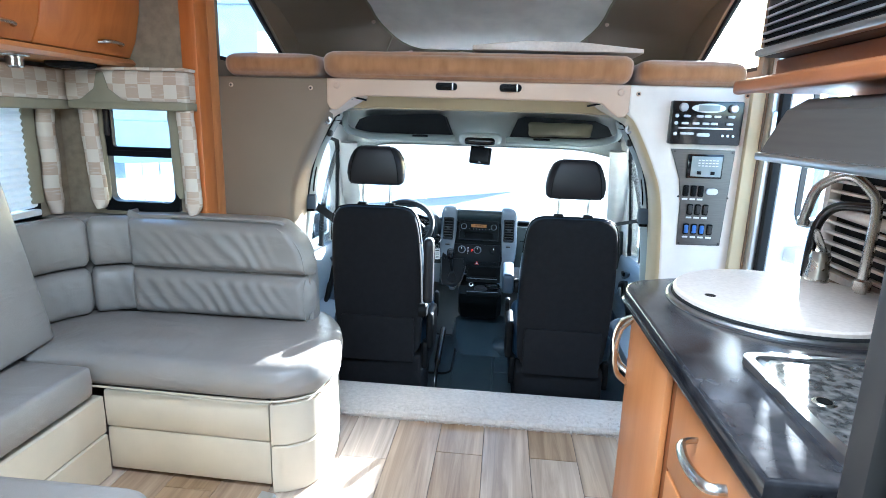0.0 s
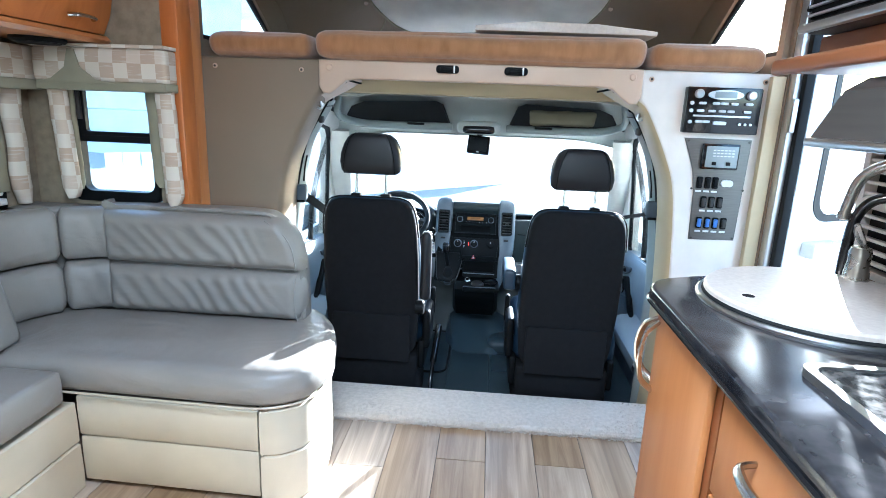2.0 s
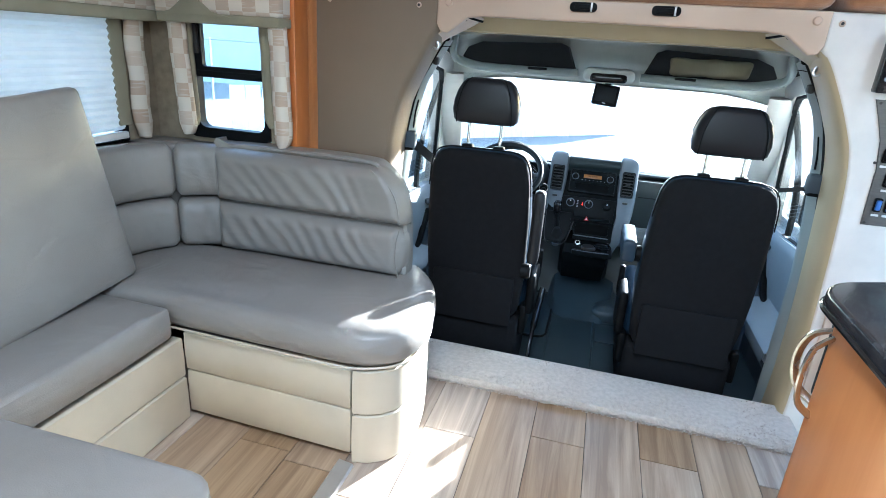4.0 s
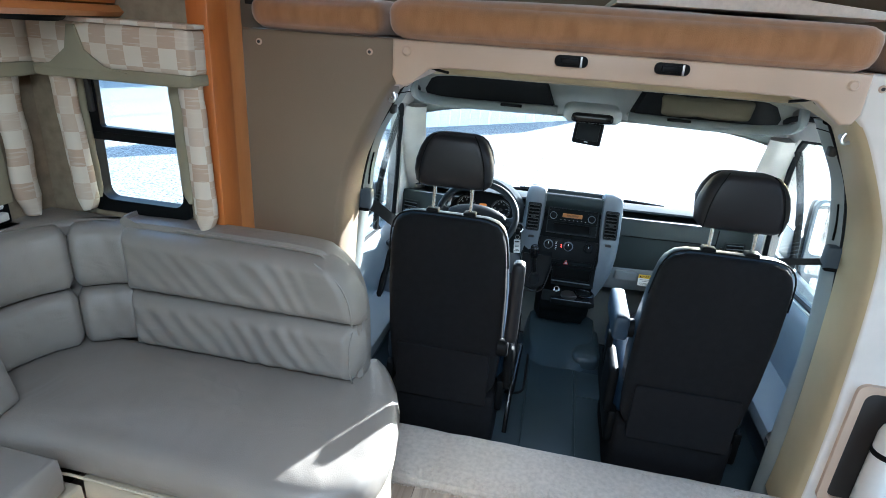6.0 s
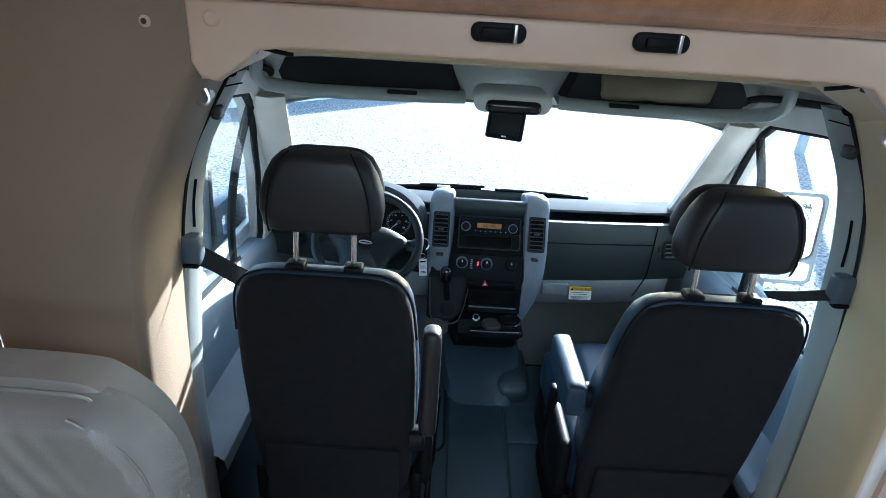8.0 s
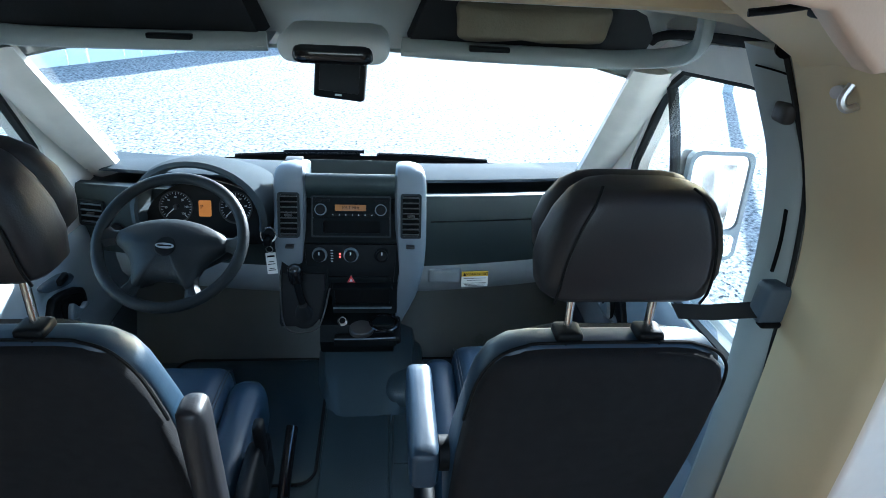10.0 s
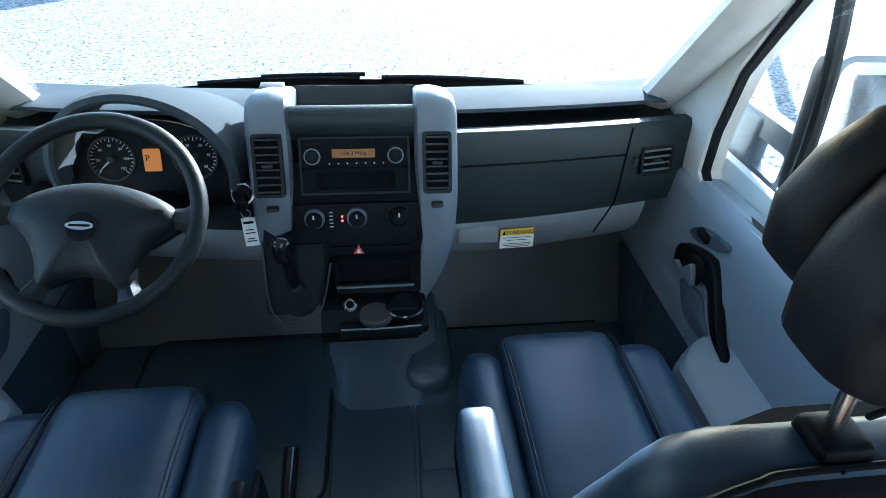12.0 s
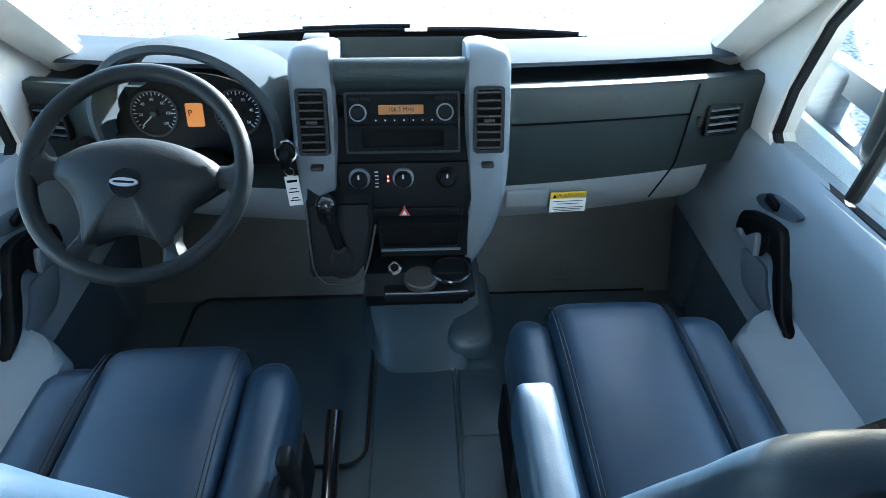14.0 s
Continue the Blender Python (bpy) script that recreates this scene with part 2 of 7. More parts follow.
M["bodywhite"] = mat("white_body_paint", (0.80, 0.80, 0.79), 0.25, spec=0.6)
M["key"] = mat("white_tag", (0.75, 0.75, 0.72), 0.6)
M["yellow"] = mat("yellow_label", (0.80, 0.52, 0.03), 0.5)
# print black, also painted into holes, slots and pockets for their shade
M["ink_shade"] = mat("black_ink_and_hole_shade", (0.004, 0.004, 0.004), 0.8, spec=0.1)
M["blue"] = mat("blue_rocker", (0.05, 0.16, 0.50), 0.35)
M["red"] = mat("red_plastic", (0.55, 0.03, 0.025), 0.4)
M["lcd"] = glow("amber_display", (0.50, 0.16, 0.02), 0.08)
M["lcddim"] = glow("dim_amber_display", (0.22, 0.085, 0.014), 0.03)
M["lcdgrey"] = mat("grey_display", (0.30, 0.34, 0.34), 0.25)
M["redled"] = glow("red_led", (1.0, 0.03, 0.02), 2.0)
M["print"] = mat("white_print", (0.65, 0.66, 0.67), 0.6)
M["screen"] = mat("dark_screen", (0.010, 0.011, 0.013), 0.55, spec=0.2)
M["khakicloth"] = mat("khaki_pouch_cloth", (0.15, 0.13, 0.085), 0.9, scale=10, bump=0.4)
_mir = mat("mirror_glass", (0.9, 0.9, 0.9), 0.02, 1.0)
M["mirror"] = _mir


def glassy(name, tint):
    m = bpy.data.materials.new(name)
    m.use_nodes = True
    nt = m.node_tree
    tr, gl, mx = nt.nodes.new("ShaderNodeBsdfTransparent"), nt.nodes.new("ShaderNodeBsdfGlossy"), nt.nodes.new("ShaderNodeMixShader")
    lw, pw, fr = nt.nodes.new("ShaderNodeLayerWeight"), nt.nodes.new("ShaderNodeMath"), nt.nodes.new("ShaderNodeMath")
    pw.operation, pw.inputs[1].default_value = "POWER", 4.0
    fr.operation, fr.inputs[1].default_value, fr.inputs[2].default_value = "MULTIPLY_ADD", 0.45, 0.02
    nt.links.new(lw.outputs["Facing"], pw.inputs[0])
    nt.links.new(pw.outputs[0], fr.inputs[0])
    tr.inputs[0].default_value = (*tint, 1)
    gl.inputs["Roughness"].default_value = 0.02
    nt.links.new(fr.outputs[0], mx.inputs[0])
    nt.links.new(tr.outputs[0], mx.inputs[1])
    nt.links.new(gl.outputs[0], mx.inputs[2])
    nt.links.new(mx.outputs[0], nt.nodes["Material Output"].inputs[0])
    return m


M["glass"] = glassy("window_glass", (0.93, 0.97, 0.98))


# ---- mesh helpers ----
def finish(name, bm, material, sharp=38):
    bmesh.ops.recalc_face_normals(bm, faces=bm.faces)
    for f in bm.faces:
        f.smooth = True
    for e in bm.edges:
        if len(e.link_faces) == 2 and e.calc_face_angle(0) > radians(sharp):
            e.smooth = False
    me = bpy.data.meshes.new(name)
    bm.to_mesh(me)
    bm.free()
    me.materials.append(M[material])
    return me


def part(name, bm, material, parent, label="", sharp=38):
    ob = new(name, finish(name, bm, material, sharp))
    ob.parent = parent
    if parent.type == "EMPTY":
        ob.matrix_parent_inverse = parent.matrix_basis.inverted()
    return tagged(ob, label) if label else ob


def piece(name, mesh, parent, loc):
    ob = new(name, mesh)
    ob.parent, ob.location = parent, loc
    return ob


def thing(name, label, category, base=(0, 0, 0), group="", kind=""):
    ob = new(name)
    ob.empty_display_size = 0.05
    ob.matrix_basis = Matrix.Translation(base)
    return tagged(ob, label, category, group, kind)


def solid(name, bm, material, label, category, group="", kind="", sharp=38):
    return tagged(new(name, finish(name, bm, material, sharp)), label, category, group, kind)


def box(x0, x1, y0, y1, z0, z1, bev=0.0, seg=2, bm=None):
    bm = bm or bmesh.new()
    r = bmesh.ops.create_cube(bm, size=1.0)
    vs = r["verts"]
    for v in vs:
        v.co = Vector(((x0 + x1) / 2 + v.co.x * (x1 - x0), (y0 + y1) / 2 + v.co.y * (y1 - y0), (z0 + z1) / 2 + v.co.z * (z1 - z0)))
    if bev:
        es = list({e for v in vs for e in v.link_edges})
        bmesh.ops.bevel(bm, geom=es, offset=bev, segments=seg, profile=0.5, affect="EDGES")
    return bm


def rbox(x0, x1, y0, y1, z0, z1, r, n=9, puff=(0, 0, 0), wob=0.0, wscale=6.0, bm=None):
    """A soft, rounded block; puff swells its faces, wob makes them uneven."""
    own = bm is None
    bm = bm or bmesh.new()
    t = bmesh.new()
    bmesh.ops.create_cube(t, size=2.0)
    bmesh.ops.subdivide_edges(t, edges=t.edges[:], cuts=n, use_grid_fill=True)
    h = Vector(((x1 - x0) / 2, (y1 - y0) / 2, (z1 - z0) / 2))
    c = Vector(((x0 + x1) / 2, (y0 + y1) / 2, (z0 + z1) / 2))
    r = min(r, *h)
    for v in t.verts:
        u = Vector([math.sin(a * math.pi / 2) for a in v.co])
        p = Vector((u.x * h.x, u.y * h.y, u.z * h.z))
        q = Vector([max(-(h[i] - r), min(h[i] - r, p[i])) for i in range(3)])
        d = p - q
        p = q + d.normalized() * r if d.length > 1e-9 else p
        e = [1 - a * a for a in u]
        p += Vector((puff[0] * u.x * e[1] * e[2], puff[1] * u.y * e[0] * e[2], puff[2] * u.z * e[0] * e[1]))
        if wob:
            w = p + c
            p += (p.normalized()) * wob * noise.noise(w * wscale)
        v.co = p + c
    me = bpy.data.meshes.new("tmp")
    t.to_mesh(me)
    t.free()
    bm.from_mesh(me)
    bpy.data.meshes.remove(me)
    return bm


def prism(pts, axis, a, b, bev=0.0, seg=2, bm=None):
    """A flat outline drawn out along an axis from a to b. pts: the two other coordinates, in axis order."""
    bm = bm or bmesh.new()
    def at(p, w):
        c = list(p)
        c.insert(axis, w)
        return c
    lo = [bm.verts.new(at(p, a)) for p in pts]
    hi = [bm.verts.new(at(p, b)) for p in pts]
    n = len(pts)
    fs = [bm.faces.new(lo), bm.faces.new(hi)] + [bm.faces.new((lo[i], lo[(i + 1) % n], hi[(i + 1) % n], hi[i])) for i in range(n)]
    bmesh.ops.recalc_face_normals(bm, faces=fs)
    if bev:
        bmesh.ops.bevel(bm, geom=list({e for f in fs[:2] for e in f.edges}), offset=bev, segments=seg, profile=0.5, affect="EDGES")
    return bm


def loft(rings, caps=True, closed=True, bm=None):
    bm = bm or bmesh.new()
    vv = [[bm.verts.new(p) for p in r] for r in rings]
    for a, b in zip(vv, vv[1:]):
        n = len(a)
        for i in range(n if closed else n - 1):
            bm.faces.new((a[i], a[(i + 1) % n], b[(i + 1) % n], b[i]))
    if caps and closed:
        bm.faces.new(vv[0])
        bm.faces.new(vv[-1])
    return bm


def smooth_path(pts, per=6):
    pts = [Vector(p) for p in pts]
    out = []
    for i in range(len(pts) - 1):
        p0, p1, p2, p3 = pts[max(i - 1, 0)], pts[i], pts[i + 1], pts[min(i + 2, len(pts) - 1)]
        for k in range(per):
            t = k / per
            out.append(0.5 * ((2 * p1) + (p2 - p0) * t + (2 * p0 - 5 * p1 + 4 * p2 - p3) * t * t + (3 * p1 - p0 - 3 * p2 + p3) * t ** 3))
    return out + [pts[-1]]


def tube(pts, r, n=10, per=6, closed=False, flat=1.0, bm=None):
    """A bent rod through the points; flat under 1 presses its section."""
    ps = smooth_path(pts, per) if per > 1 else [Vector(p) for p in pts]
    rings, up = [], None
    for i, p in enumerate(ps):
        d = (ps[min(i + 1, len(ps) - 1)] - ps[max(i - 1, 0)])
        if closed:
            d = ps[(i + 1) % len(ps)] - ps[i - 1]
        d.normalize()
        if up is None:
            up = d.orthogonal().normalized()
        up = (up - d * up.dot(d)).normalized()
        s = d.cross(up)
        rr = r[min(i, len(r) - 1)] if isinstance(r, list) else r
        rings.append([p + up * rr * math.cos(a) + s * rr * flat * math.sin(a) for a in [2 * math.pi * k / n for k in range(n)]])
    if closed:
        return loft(rings + [rings[0]], caps=False, bm=bm)
    return loft(rings, bm=bm)


def disc(c, nrm, r, depth, n=24, bev=0.0, bm=None):
    """A round button: centre of its front face, outward normal, radius, depth."""
    nrm = Vector(nrm).normalized()
    u = nrm.orthogonal().normalized()
    w = nrm.cross(u)
    c = Vector(c)
    ring = lambda rr, d: [c - nrm * d + (u * math.cos(a) + w * math.sin(a)) * rr for a in [2 * math.pi * k / n for k in range(n)]]
    rings = [ring(r, depth)] + ([ring(r, bev), ring(r - bev, 0)] if bev else [ring(r, 0)])
    return loft(rings, bm=bm)


def arc(cx, cy, r, a0, a1, n=8, ry=None):
    ry = ry or r
    return [(cx + r * math.cos(radians(a0 + (a1 - a0) * k / n)), cy + ry * math.sin(radians(a0 + (a1 - a0) * k / n))) for k in range(n + 1)]


def rrect(x0, x1, y0, y1, r, n=5):
    return arc(x1 - r, y0 + r, r, -90, 0, n) + arc(x1 - r, y1 - r, r, 0, 90, n) + arc(x0 + r, y1 - r, r, 90, 180, n) + arc(x0 + r, y0 + r, r, 180, 270, n)


def frame_bars(outer, inner, axis, a, b, bm=None):
    """A flat ring between two outlines of equal length, drawn out along an axis."""
    bm = bm or bmesh.new()
    def at(p, w):
        c = list(p)
        c.insert(axis, w)
        return bm.verts.new(c)
    o0, i0, o1, i1 = [[at(p, w) for p in pts] for w, pts in ((a, outer), (a, inner), (b, outer), (b, inner))]
    n = len(outer)
    for k in range(n):
        j = (k + 1) % n
        for q in ((o0[k], o0[j], i0[j], i0[k]), (o1[k], i1[k], i1[j], o1[j]), (o0[k], o1[k], o1[j], o0[j]), (i0[k], i0[j], i1[j], i1[k])):
            bm.faces.new(q)
    return bm


def nudge(ob, dx, dy, dz):
    ob.matrix_basis = Matrix.Translation((dx, dy, dz)) @ ob.matrix_basis


def smooth_outline(pts, per=4):
    return [(p.x, p.y) for p in smooth_path([(x, y, 0) for x, y in pts + pts[:1]], per)[:-1]]


# ---- setting: coach shell ----
def struct(name, bm, material, label, category="wall"):
    return solid(name, bm, material, label, category, kind="structure")


bm = box(-1.10, 1.19, -4.25, -0.16, -0.06, -0.004)
box(-1.76, -1.10, -2.95, -0.20, -0.06, -0.004, bm=bm)
floor = struct("floor", bm, "joint", "wood-look plank floor of the motorhome living area", "floor")
# ceiling hatch and rear window are unseen openings, added to let fill light in
struct("ceiling", frame_bars([(-1.85, -4.3), (1.25, -4.3), (1.25, 0.02), (-1.85, 0.02)], [(-0.36, -2.26), (0.26, -2.26), (0.26, -1.64), (-0.36, -1.64)], 2, 2.04, 2.10), "offwhite", "plain off-white coach ceiling with an added hatch for fill light", "ceiling")
struct("wall_rear", frame_bars([(-1.75, -0.1), (1.25, -0.1), (1.25, 2.04), (-1.75, 2.04)], [(-0.85, 1.0), (0.85, 1.0), (0.85, 1.7), (-0.85, 1.7)], 1, -4.32, -4.25), "wallpaper", "plain tan rear wall with an added wide window for fill light")
# left side: main wall behind the slide-out, slide-out end wall with window, slide-out outer wall with window
bm = box(-1.15, -1.10, -4.25, -2.95, -0.1, 2.04)
struct("wall_left", bm, "wallpaper", "plain tan side wall")
struct("wall_slide_rear", box(-1.80, -1.10, -2.99, -2.95, -0.1, 2.04), "wallpaper", "tan end wall of the slide-out")
WX0, WX1, WZ0, WZ1 = -1.565, -1.21, 0.885, 1.35
bm = box(-1.80, WX0, -0.20, -0.16, -0.1, 2.04)
box(WX1, -1.10, -0.20, -0.16, -0.1, 2.04, bm=bm)
box(WX0, WX1, -0.20, -0.16, -0.1, WZ0, bm=bm)
box(WX0, WX1, -0.20, -0.16, WZ1, 2.04, bm=bm)
struct("wall_slide_front", bm, "wallpaper", "mottled tan wallpapered slide-out wall with a window")
SY0, SY1 = -1.65, -0.37
bm = box(-1.78, -1.72, -2.95, SY0, -0.1, 2.04)
box(-1.78, -1.72, SY1, -0.20, -0.1, 2.04, bm=bm)
box(-1.78, -1.72, SY0, SY1, -0.1, 0.85, bm=bm)
box(-1.78, -1.72, SY0, SY1, 1.42, 2.04, bm=bm)
struct("wall_slide_left", bm, "wallpaper", "mottled tan slide-out side wall with a wide window")
# right side wall with the entrance doorway
DY0, DY1 = -0.62, -0.045
bm = box(1.14, 1.20, -4.25, DY0, -0.1, 2.04)
box(1.14, 1.20, DY1, 0.036, -0.1, 2.04, bm=bm)
box(1.14, 1.20, DY0, DY1, 1.93, 2.04, bm=bm)
struct("wall_right", bm, "beige", "beige coach side wall with the entrance doorway")
struct("step_well", box(0.75, 1.19, DY0, DY1, -0.30, -0.064), "carpet", "carpeted entrance step", "step")
# jamb boards of the slide-out opening
t = thing("door_trim", "cherry wood jamb boards framing the slide-out opening", "trim", (-1.08, -0.1, 0), kind="structure")
part("board", box(-1.16, -1.094, -0.212, -0.112, 0.0, 2.04, 0.006), "cherry", t)
part("board", box(-1.17, -1.112, -0.098, -0.004, 0.0, 2.04, 0.008), "maple", t)
part("bead", box(-1.16, -1.100, -0.111, -0.099, 0.0, 2.04, 0.004), "maple", t)

EDGE = [(0.635, 1.345), (0.667, 1.30), (0.70, 1.24), (0.735, 1.17), (0.762, 1.11), (0.785, 1.05), (0.802, 0.97), (0.812, 0.88), (0.822, 0.75), (0.832, 0.55), (0.838, 0.35), (0.838, 0.1), (0.83, -0.05)]
# beige cab bulkhead panels either side of the opening: outline in x-z, with a curved inner edge
LEFT = [(-1.125, -0.05), (-1.125, 1.462), (-0.630, 1.462), (-0.630, 1.345)] + [(-p.x, p.z) for p in smooth_path([(x, 0, z) for x, z in EDGE], 4)[2:]]
bm = prism(LEFT, 1, 0.0, 0.035, 0.012, 3)
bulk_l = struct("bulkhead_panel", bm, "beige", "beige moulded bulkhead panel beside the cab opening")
RIGHT = [(-x, z) for x, z in LEFT][::-1]
RIGHT = [(1.14 if x > 1.0 else x, z) for x, z in RIGHT]
bulk_r = struct("bulkhead_panel", prism(RIGHT, 1, 0.0, 0.035, 0.012, 3), "offwhite", "pale moulded bulkhead panel with control panels")


def reveal(s):
    """The curved lining that runs from the bulkhead's inner edge forward to the door pillar."""
    ps = smooth_path([(x, 0, z) for x, z in EDGE], 4)
    rings = []
    for y, out in ((0.004, 0.004), (0.012, -0.006), (0.03, -0.012), (0.12, -0.010), (0.221, 0.0)):
        rings.append([Vector((s * (p.x + out), y, p.z)) for p in ps])
    back = [Vector((s * (p.x + 0.06), 0.221, p.z)) for p in ps]
    return loft(rings + [back], closed=False)


# left lining takes the light-lowered beige, right lining the paler khaki
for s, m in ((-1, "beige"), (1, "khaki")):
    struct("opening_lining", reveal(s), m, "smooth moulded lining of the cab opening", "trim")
for x, z in ((-1.062, 1.425), (-0.705, 1.42), (0.665, 1.428), (1.085, 1.43)):
    t = thing("panel_screw", "small cream screw cap on the bulkhead panel", "screw", (x, 0, z), "bulkhead screws")
    part("cap", disc((x, -0.004, z), (0, -1, 0), 0.010, 0.008, 14, 0.003), "trim", t)
    part("socket", disc((x, -0.005, z), (0, -1, 0), 0.005, 0.004, 8), "hood", t)

# carpeted ridge between living area and cab
rings = []
for i in range(41):
    x = -0.86 + 1.72 * i / 40
    w = lambda k: 0.006 * noise.noise(Vector((x * 9, k, 3)))
    rings.append([(x, -0.195 + w(1), -0.002), (x, -0.205 + w(1), 0.016), (x, -0.192 + w(2), 0.032), (x, -0.1, 0.036 + w(3)), (x, 0.0, 0.037 + w(4)), (x, 0.065, 0.034), (x, 0.09 + w(5), 0.018), (x, 0.095, -0.23), (x, 0.0, -0.25)])
bm = loft(rings)
struct("carpet_ridge", bm, "carpet", "cream looped carpet covering the step to the cab", "carpet")
tufts = bmesh.new()
rnd = random.Random(3)
for i in range(5200):
    x, u = rnd.uniform(-0.83, 0.83), rnd.random()
    if u < 0.3:
        p, nrm = Vector((x, -0.204, rnd.uniform(0.0, 0.03))), Vector((0, -1, 0.3))
    else:
        p, nrm = Vector((x, rnd.uniform(-0.2, 0.055), 0.034)), Vector((rnd.uniform(-.4, .4), rnd.uniform(-.6, .2), 1))
    s = rnd.uniform(0.0028, 0.0048)
    q = nrm.normalized()
    a = q.orthogonal().normalized() * s
    b = q.cross(a)
    vs = [tufts.verts.new(p + a), tufts.verts.new(p - a * 0.5 + b * 0.8), tufts.verts.new(p - a * 0.5 - b * 0.8), tufts.verts.new(p + q * s * 1.3)]
    for k in ((0, 1, 3), (1, 2, 3), (2, 0, 3)):
        tufts.faces.new([vs[j] for j in k])
solid("carpet_pile", tufts, "carpet", "looped cream carpet pile on the step", "carpet", kind="stuff")

# bunk above the cab
struct("bunk_deck", box(-1.10, 1.14, 0.036, 1.45, 1.435, 1.462), "white", "white underside board of the overcab bunk", "ceiling")
PROF = [(0.02, 2.04), (0.5, 2.02), (0.95, 1.95), (1.25, 1.84), (1.45, 1.70), (1.52, 1.58), (1.52, 1.44)]


def shell_point(u, v):
    """Overcab shell: u across from -1 to 1, v along the profile from 0 to 1."""
    f = v * (len(PROF) - 1)
    i = min(int(f), len(PROF) - 2)
    y = PROF[i][0] + (PROF[i + 1][0] - PROF[i][0]) * (f - i)
    z = PROF[i][1] + (PROF[i + 1][1] - PROF[i][1]) * (f - i)
    k = max(0.0, abs(u) - 0.55) / 0.45
    y = max(0.02, y - 0.38 * k * k * (y / 1.52))
    z = z - 0.12 * k * k * (1 - v)
    return Vector((1.12 * u, y, z))


bm = loft([[shell_point(-1 + 2 * i / 40, j / 36) for i in range(41)] for j in range(37)], closed=False)
struct("overcab_shell", bm, "beige", "beige vinyl-lined overcab nose with soft corners", "ceiling")
t = thing("skylight_cover", "large white rounded cover panel under the overcab roof", "panel", (0, 0.9, 1.8))
pan = bmesh.new()
us = rrect(-0.60, 0.60, -0.25, 0.61, 0.26, 8)
outer = [shell_point(x, max(0.0, v)) + Vector((0, -0.014, -0.010)) for x, v in us]
inner = [shell_point(x * 0.97, max(0.0, 0.18 + (v - 0.18) * 0.97)) + Vector((0, -0.026, -0.016)) for x, v in us]
c = pan.verts.new(shell_point(0, 0.2) + Vector((0, -0.03, -0.02)))
mid = [pan.verts.new(shell_point(x * 0.6, max(0.0, 0.18 + (v - 0.18) * 0.6)) + Vector((0, -0.03, -0.02))) for x, v in us]
vo, vi = [pan.verts.new(p) for p in outer], [pan.verts.new(p) for p in inner]
for k in range(len(us)):
    j = (k + 1) % len(us)
    pan.faces.new((vo[k], vo[j], vi[j], vi[k]))
    pan.faces.new((vi[k], vi[j], mid[j], mid[k]))
    pan.faces.new((mid[k], mid[j], c))
bmesh.ops.remove_doubles(pan, verts=pan.verts, dist=1e-5)
part("panel", pan, "white", t)
part("edge_welt", tube([p + Vector((0, -0.004, -0.003)) for p in outer], 0.006, 6, 1, True), "olive", t)
for u, v in ((-0.45, 0.63), (-0.25, 0.68), (0.0, 0.69), (0.25, 0.68), (0.45, 0.63), (-0.62, 0.45), (0.62, 0.45), (-0.72, 0.8), (0.72, 0.8)):
    p = shell_point(u, v)
    t = solid("trim_button", disc(p + Vector((0, -0.012, -0.004)), (0, -1, -0.4), 0.012, 0.012, 12, 0.003), "trim", "cream trim button on the vinyl lining", "button", "overcab buttons")
for s in (-1, 1):
    ps = [shell_point(s * (0.5 + 0.14 * math.sin(k / 14 * 2.4)), 0.48 + 0.5 * k / 14) + Vector((0, -0.007, -0.003)) for k in range(15)]
    struct("seam", tube(ps, 0.004, 6, 2), "olive", "stitched seam in the vinyl lining", "trim")
# overcab side walls with three-cornered windows
for s in (-1, 1):
    a, b = (s * 1.12, s * 1.16)
    OUT = [(-0.02, 1.44), (1.62, 1.44), (1.62, 2.1), (-0.02, 2.1)]
    HOLE = [(0.03, 1.53), (0.98, 1.53), (0.36, 1.90), (0.03, 1.97)]
    bm = frame_bars(OUT, HOLE, 0, a, b)
    struct("wall_overcab_side", bm, "beige", "beige overcab side wall with a three-cornered window")
    w = thing("window_overcab", "three-cornered overcab side window with a dark gasket", "window", (s * 1.14, 0.3, 1.5), kind="structure")
    g = [(y * 0.985 + 0.006, z * 0.99 + 0.016) for y, z in HOLE]
    part("gasket", frame_bars(HOLE, [(0.05, 1.55), (0.92, 1.55), (0.35, 1.87), (0.05, 1.94)], 0, s * 1.135, s * 1.15), "rubber", w)
    p = part("pane", prism(HOLE, 0, s * 1.141, s * 1.145), "glass", w)
    p.visible_shadow = False

# beam along the bunk's edge
t = thing("bunk_rail", "pinkish-beige moulded rail along the bunk edge with latches", "rail", (0, 0, 1.4))
prof = [(-0.632, 1.462), (0.632, 1.462), (0.632, 1.36), (0.618, 1.335), (0.59, 1.33), (0.56, 1.352), (0.52, 1.385), (0.46, 1.392), (-0.46, 1.392), (-0.52, 1.385), (-0.56, 1.352), (-0.59, 1.33), (-0.618, 1.335), (-0.632, 1.36)]
part("rail", prism(prof, 1, -0.012, 0.028, 0.008, 3), "trim", t)
part("ledge", box(-0.62, 0.62, 0.03, 0.30, 1.405, 1.432, 0.004), "white", t, "white underside ledge")
part("valance", prism([(0.30, 1.437), (0.30, 1.40), (0.315, 1.352), (0.33, 1.346), (0.345, 1.437)], 0, -0.66, 0.66), "khaki", t, "khaki moulded strip behind the rail")
for x in (-0.588, 0.592):
    part("screw_cap", disc((x, -0.018, 1.432), (0, -1, 0), 0.014, 0.008, 18, 0.004), "trim", t)
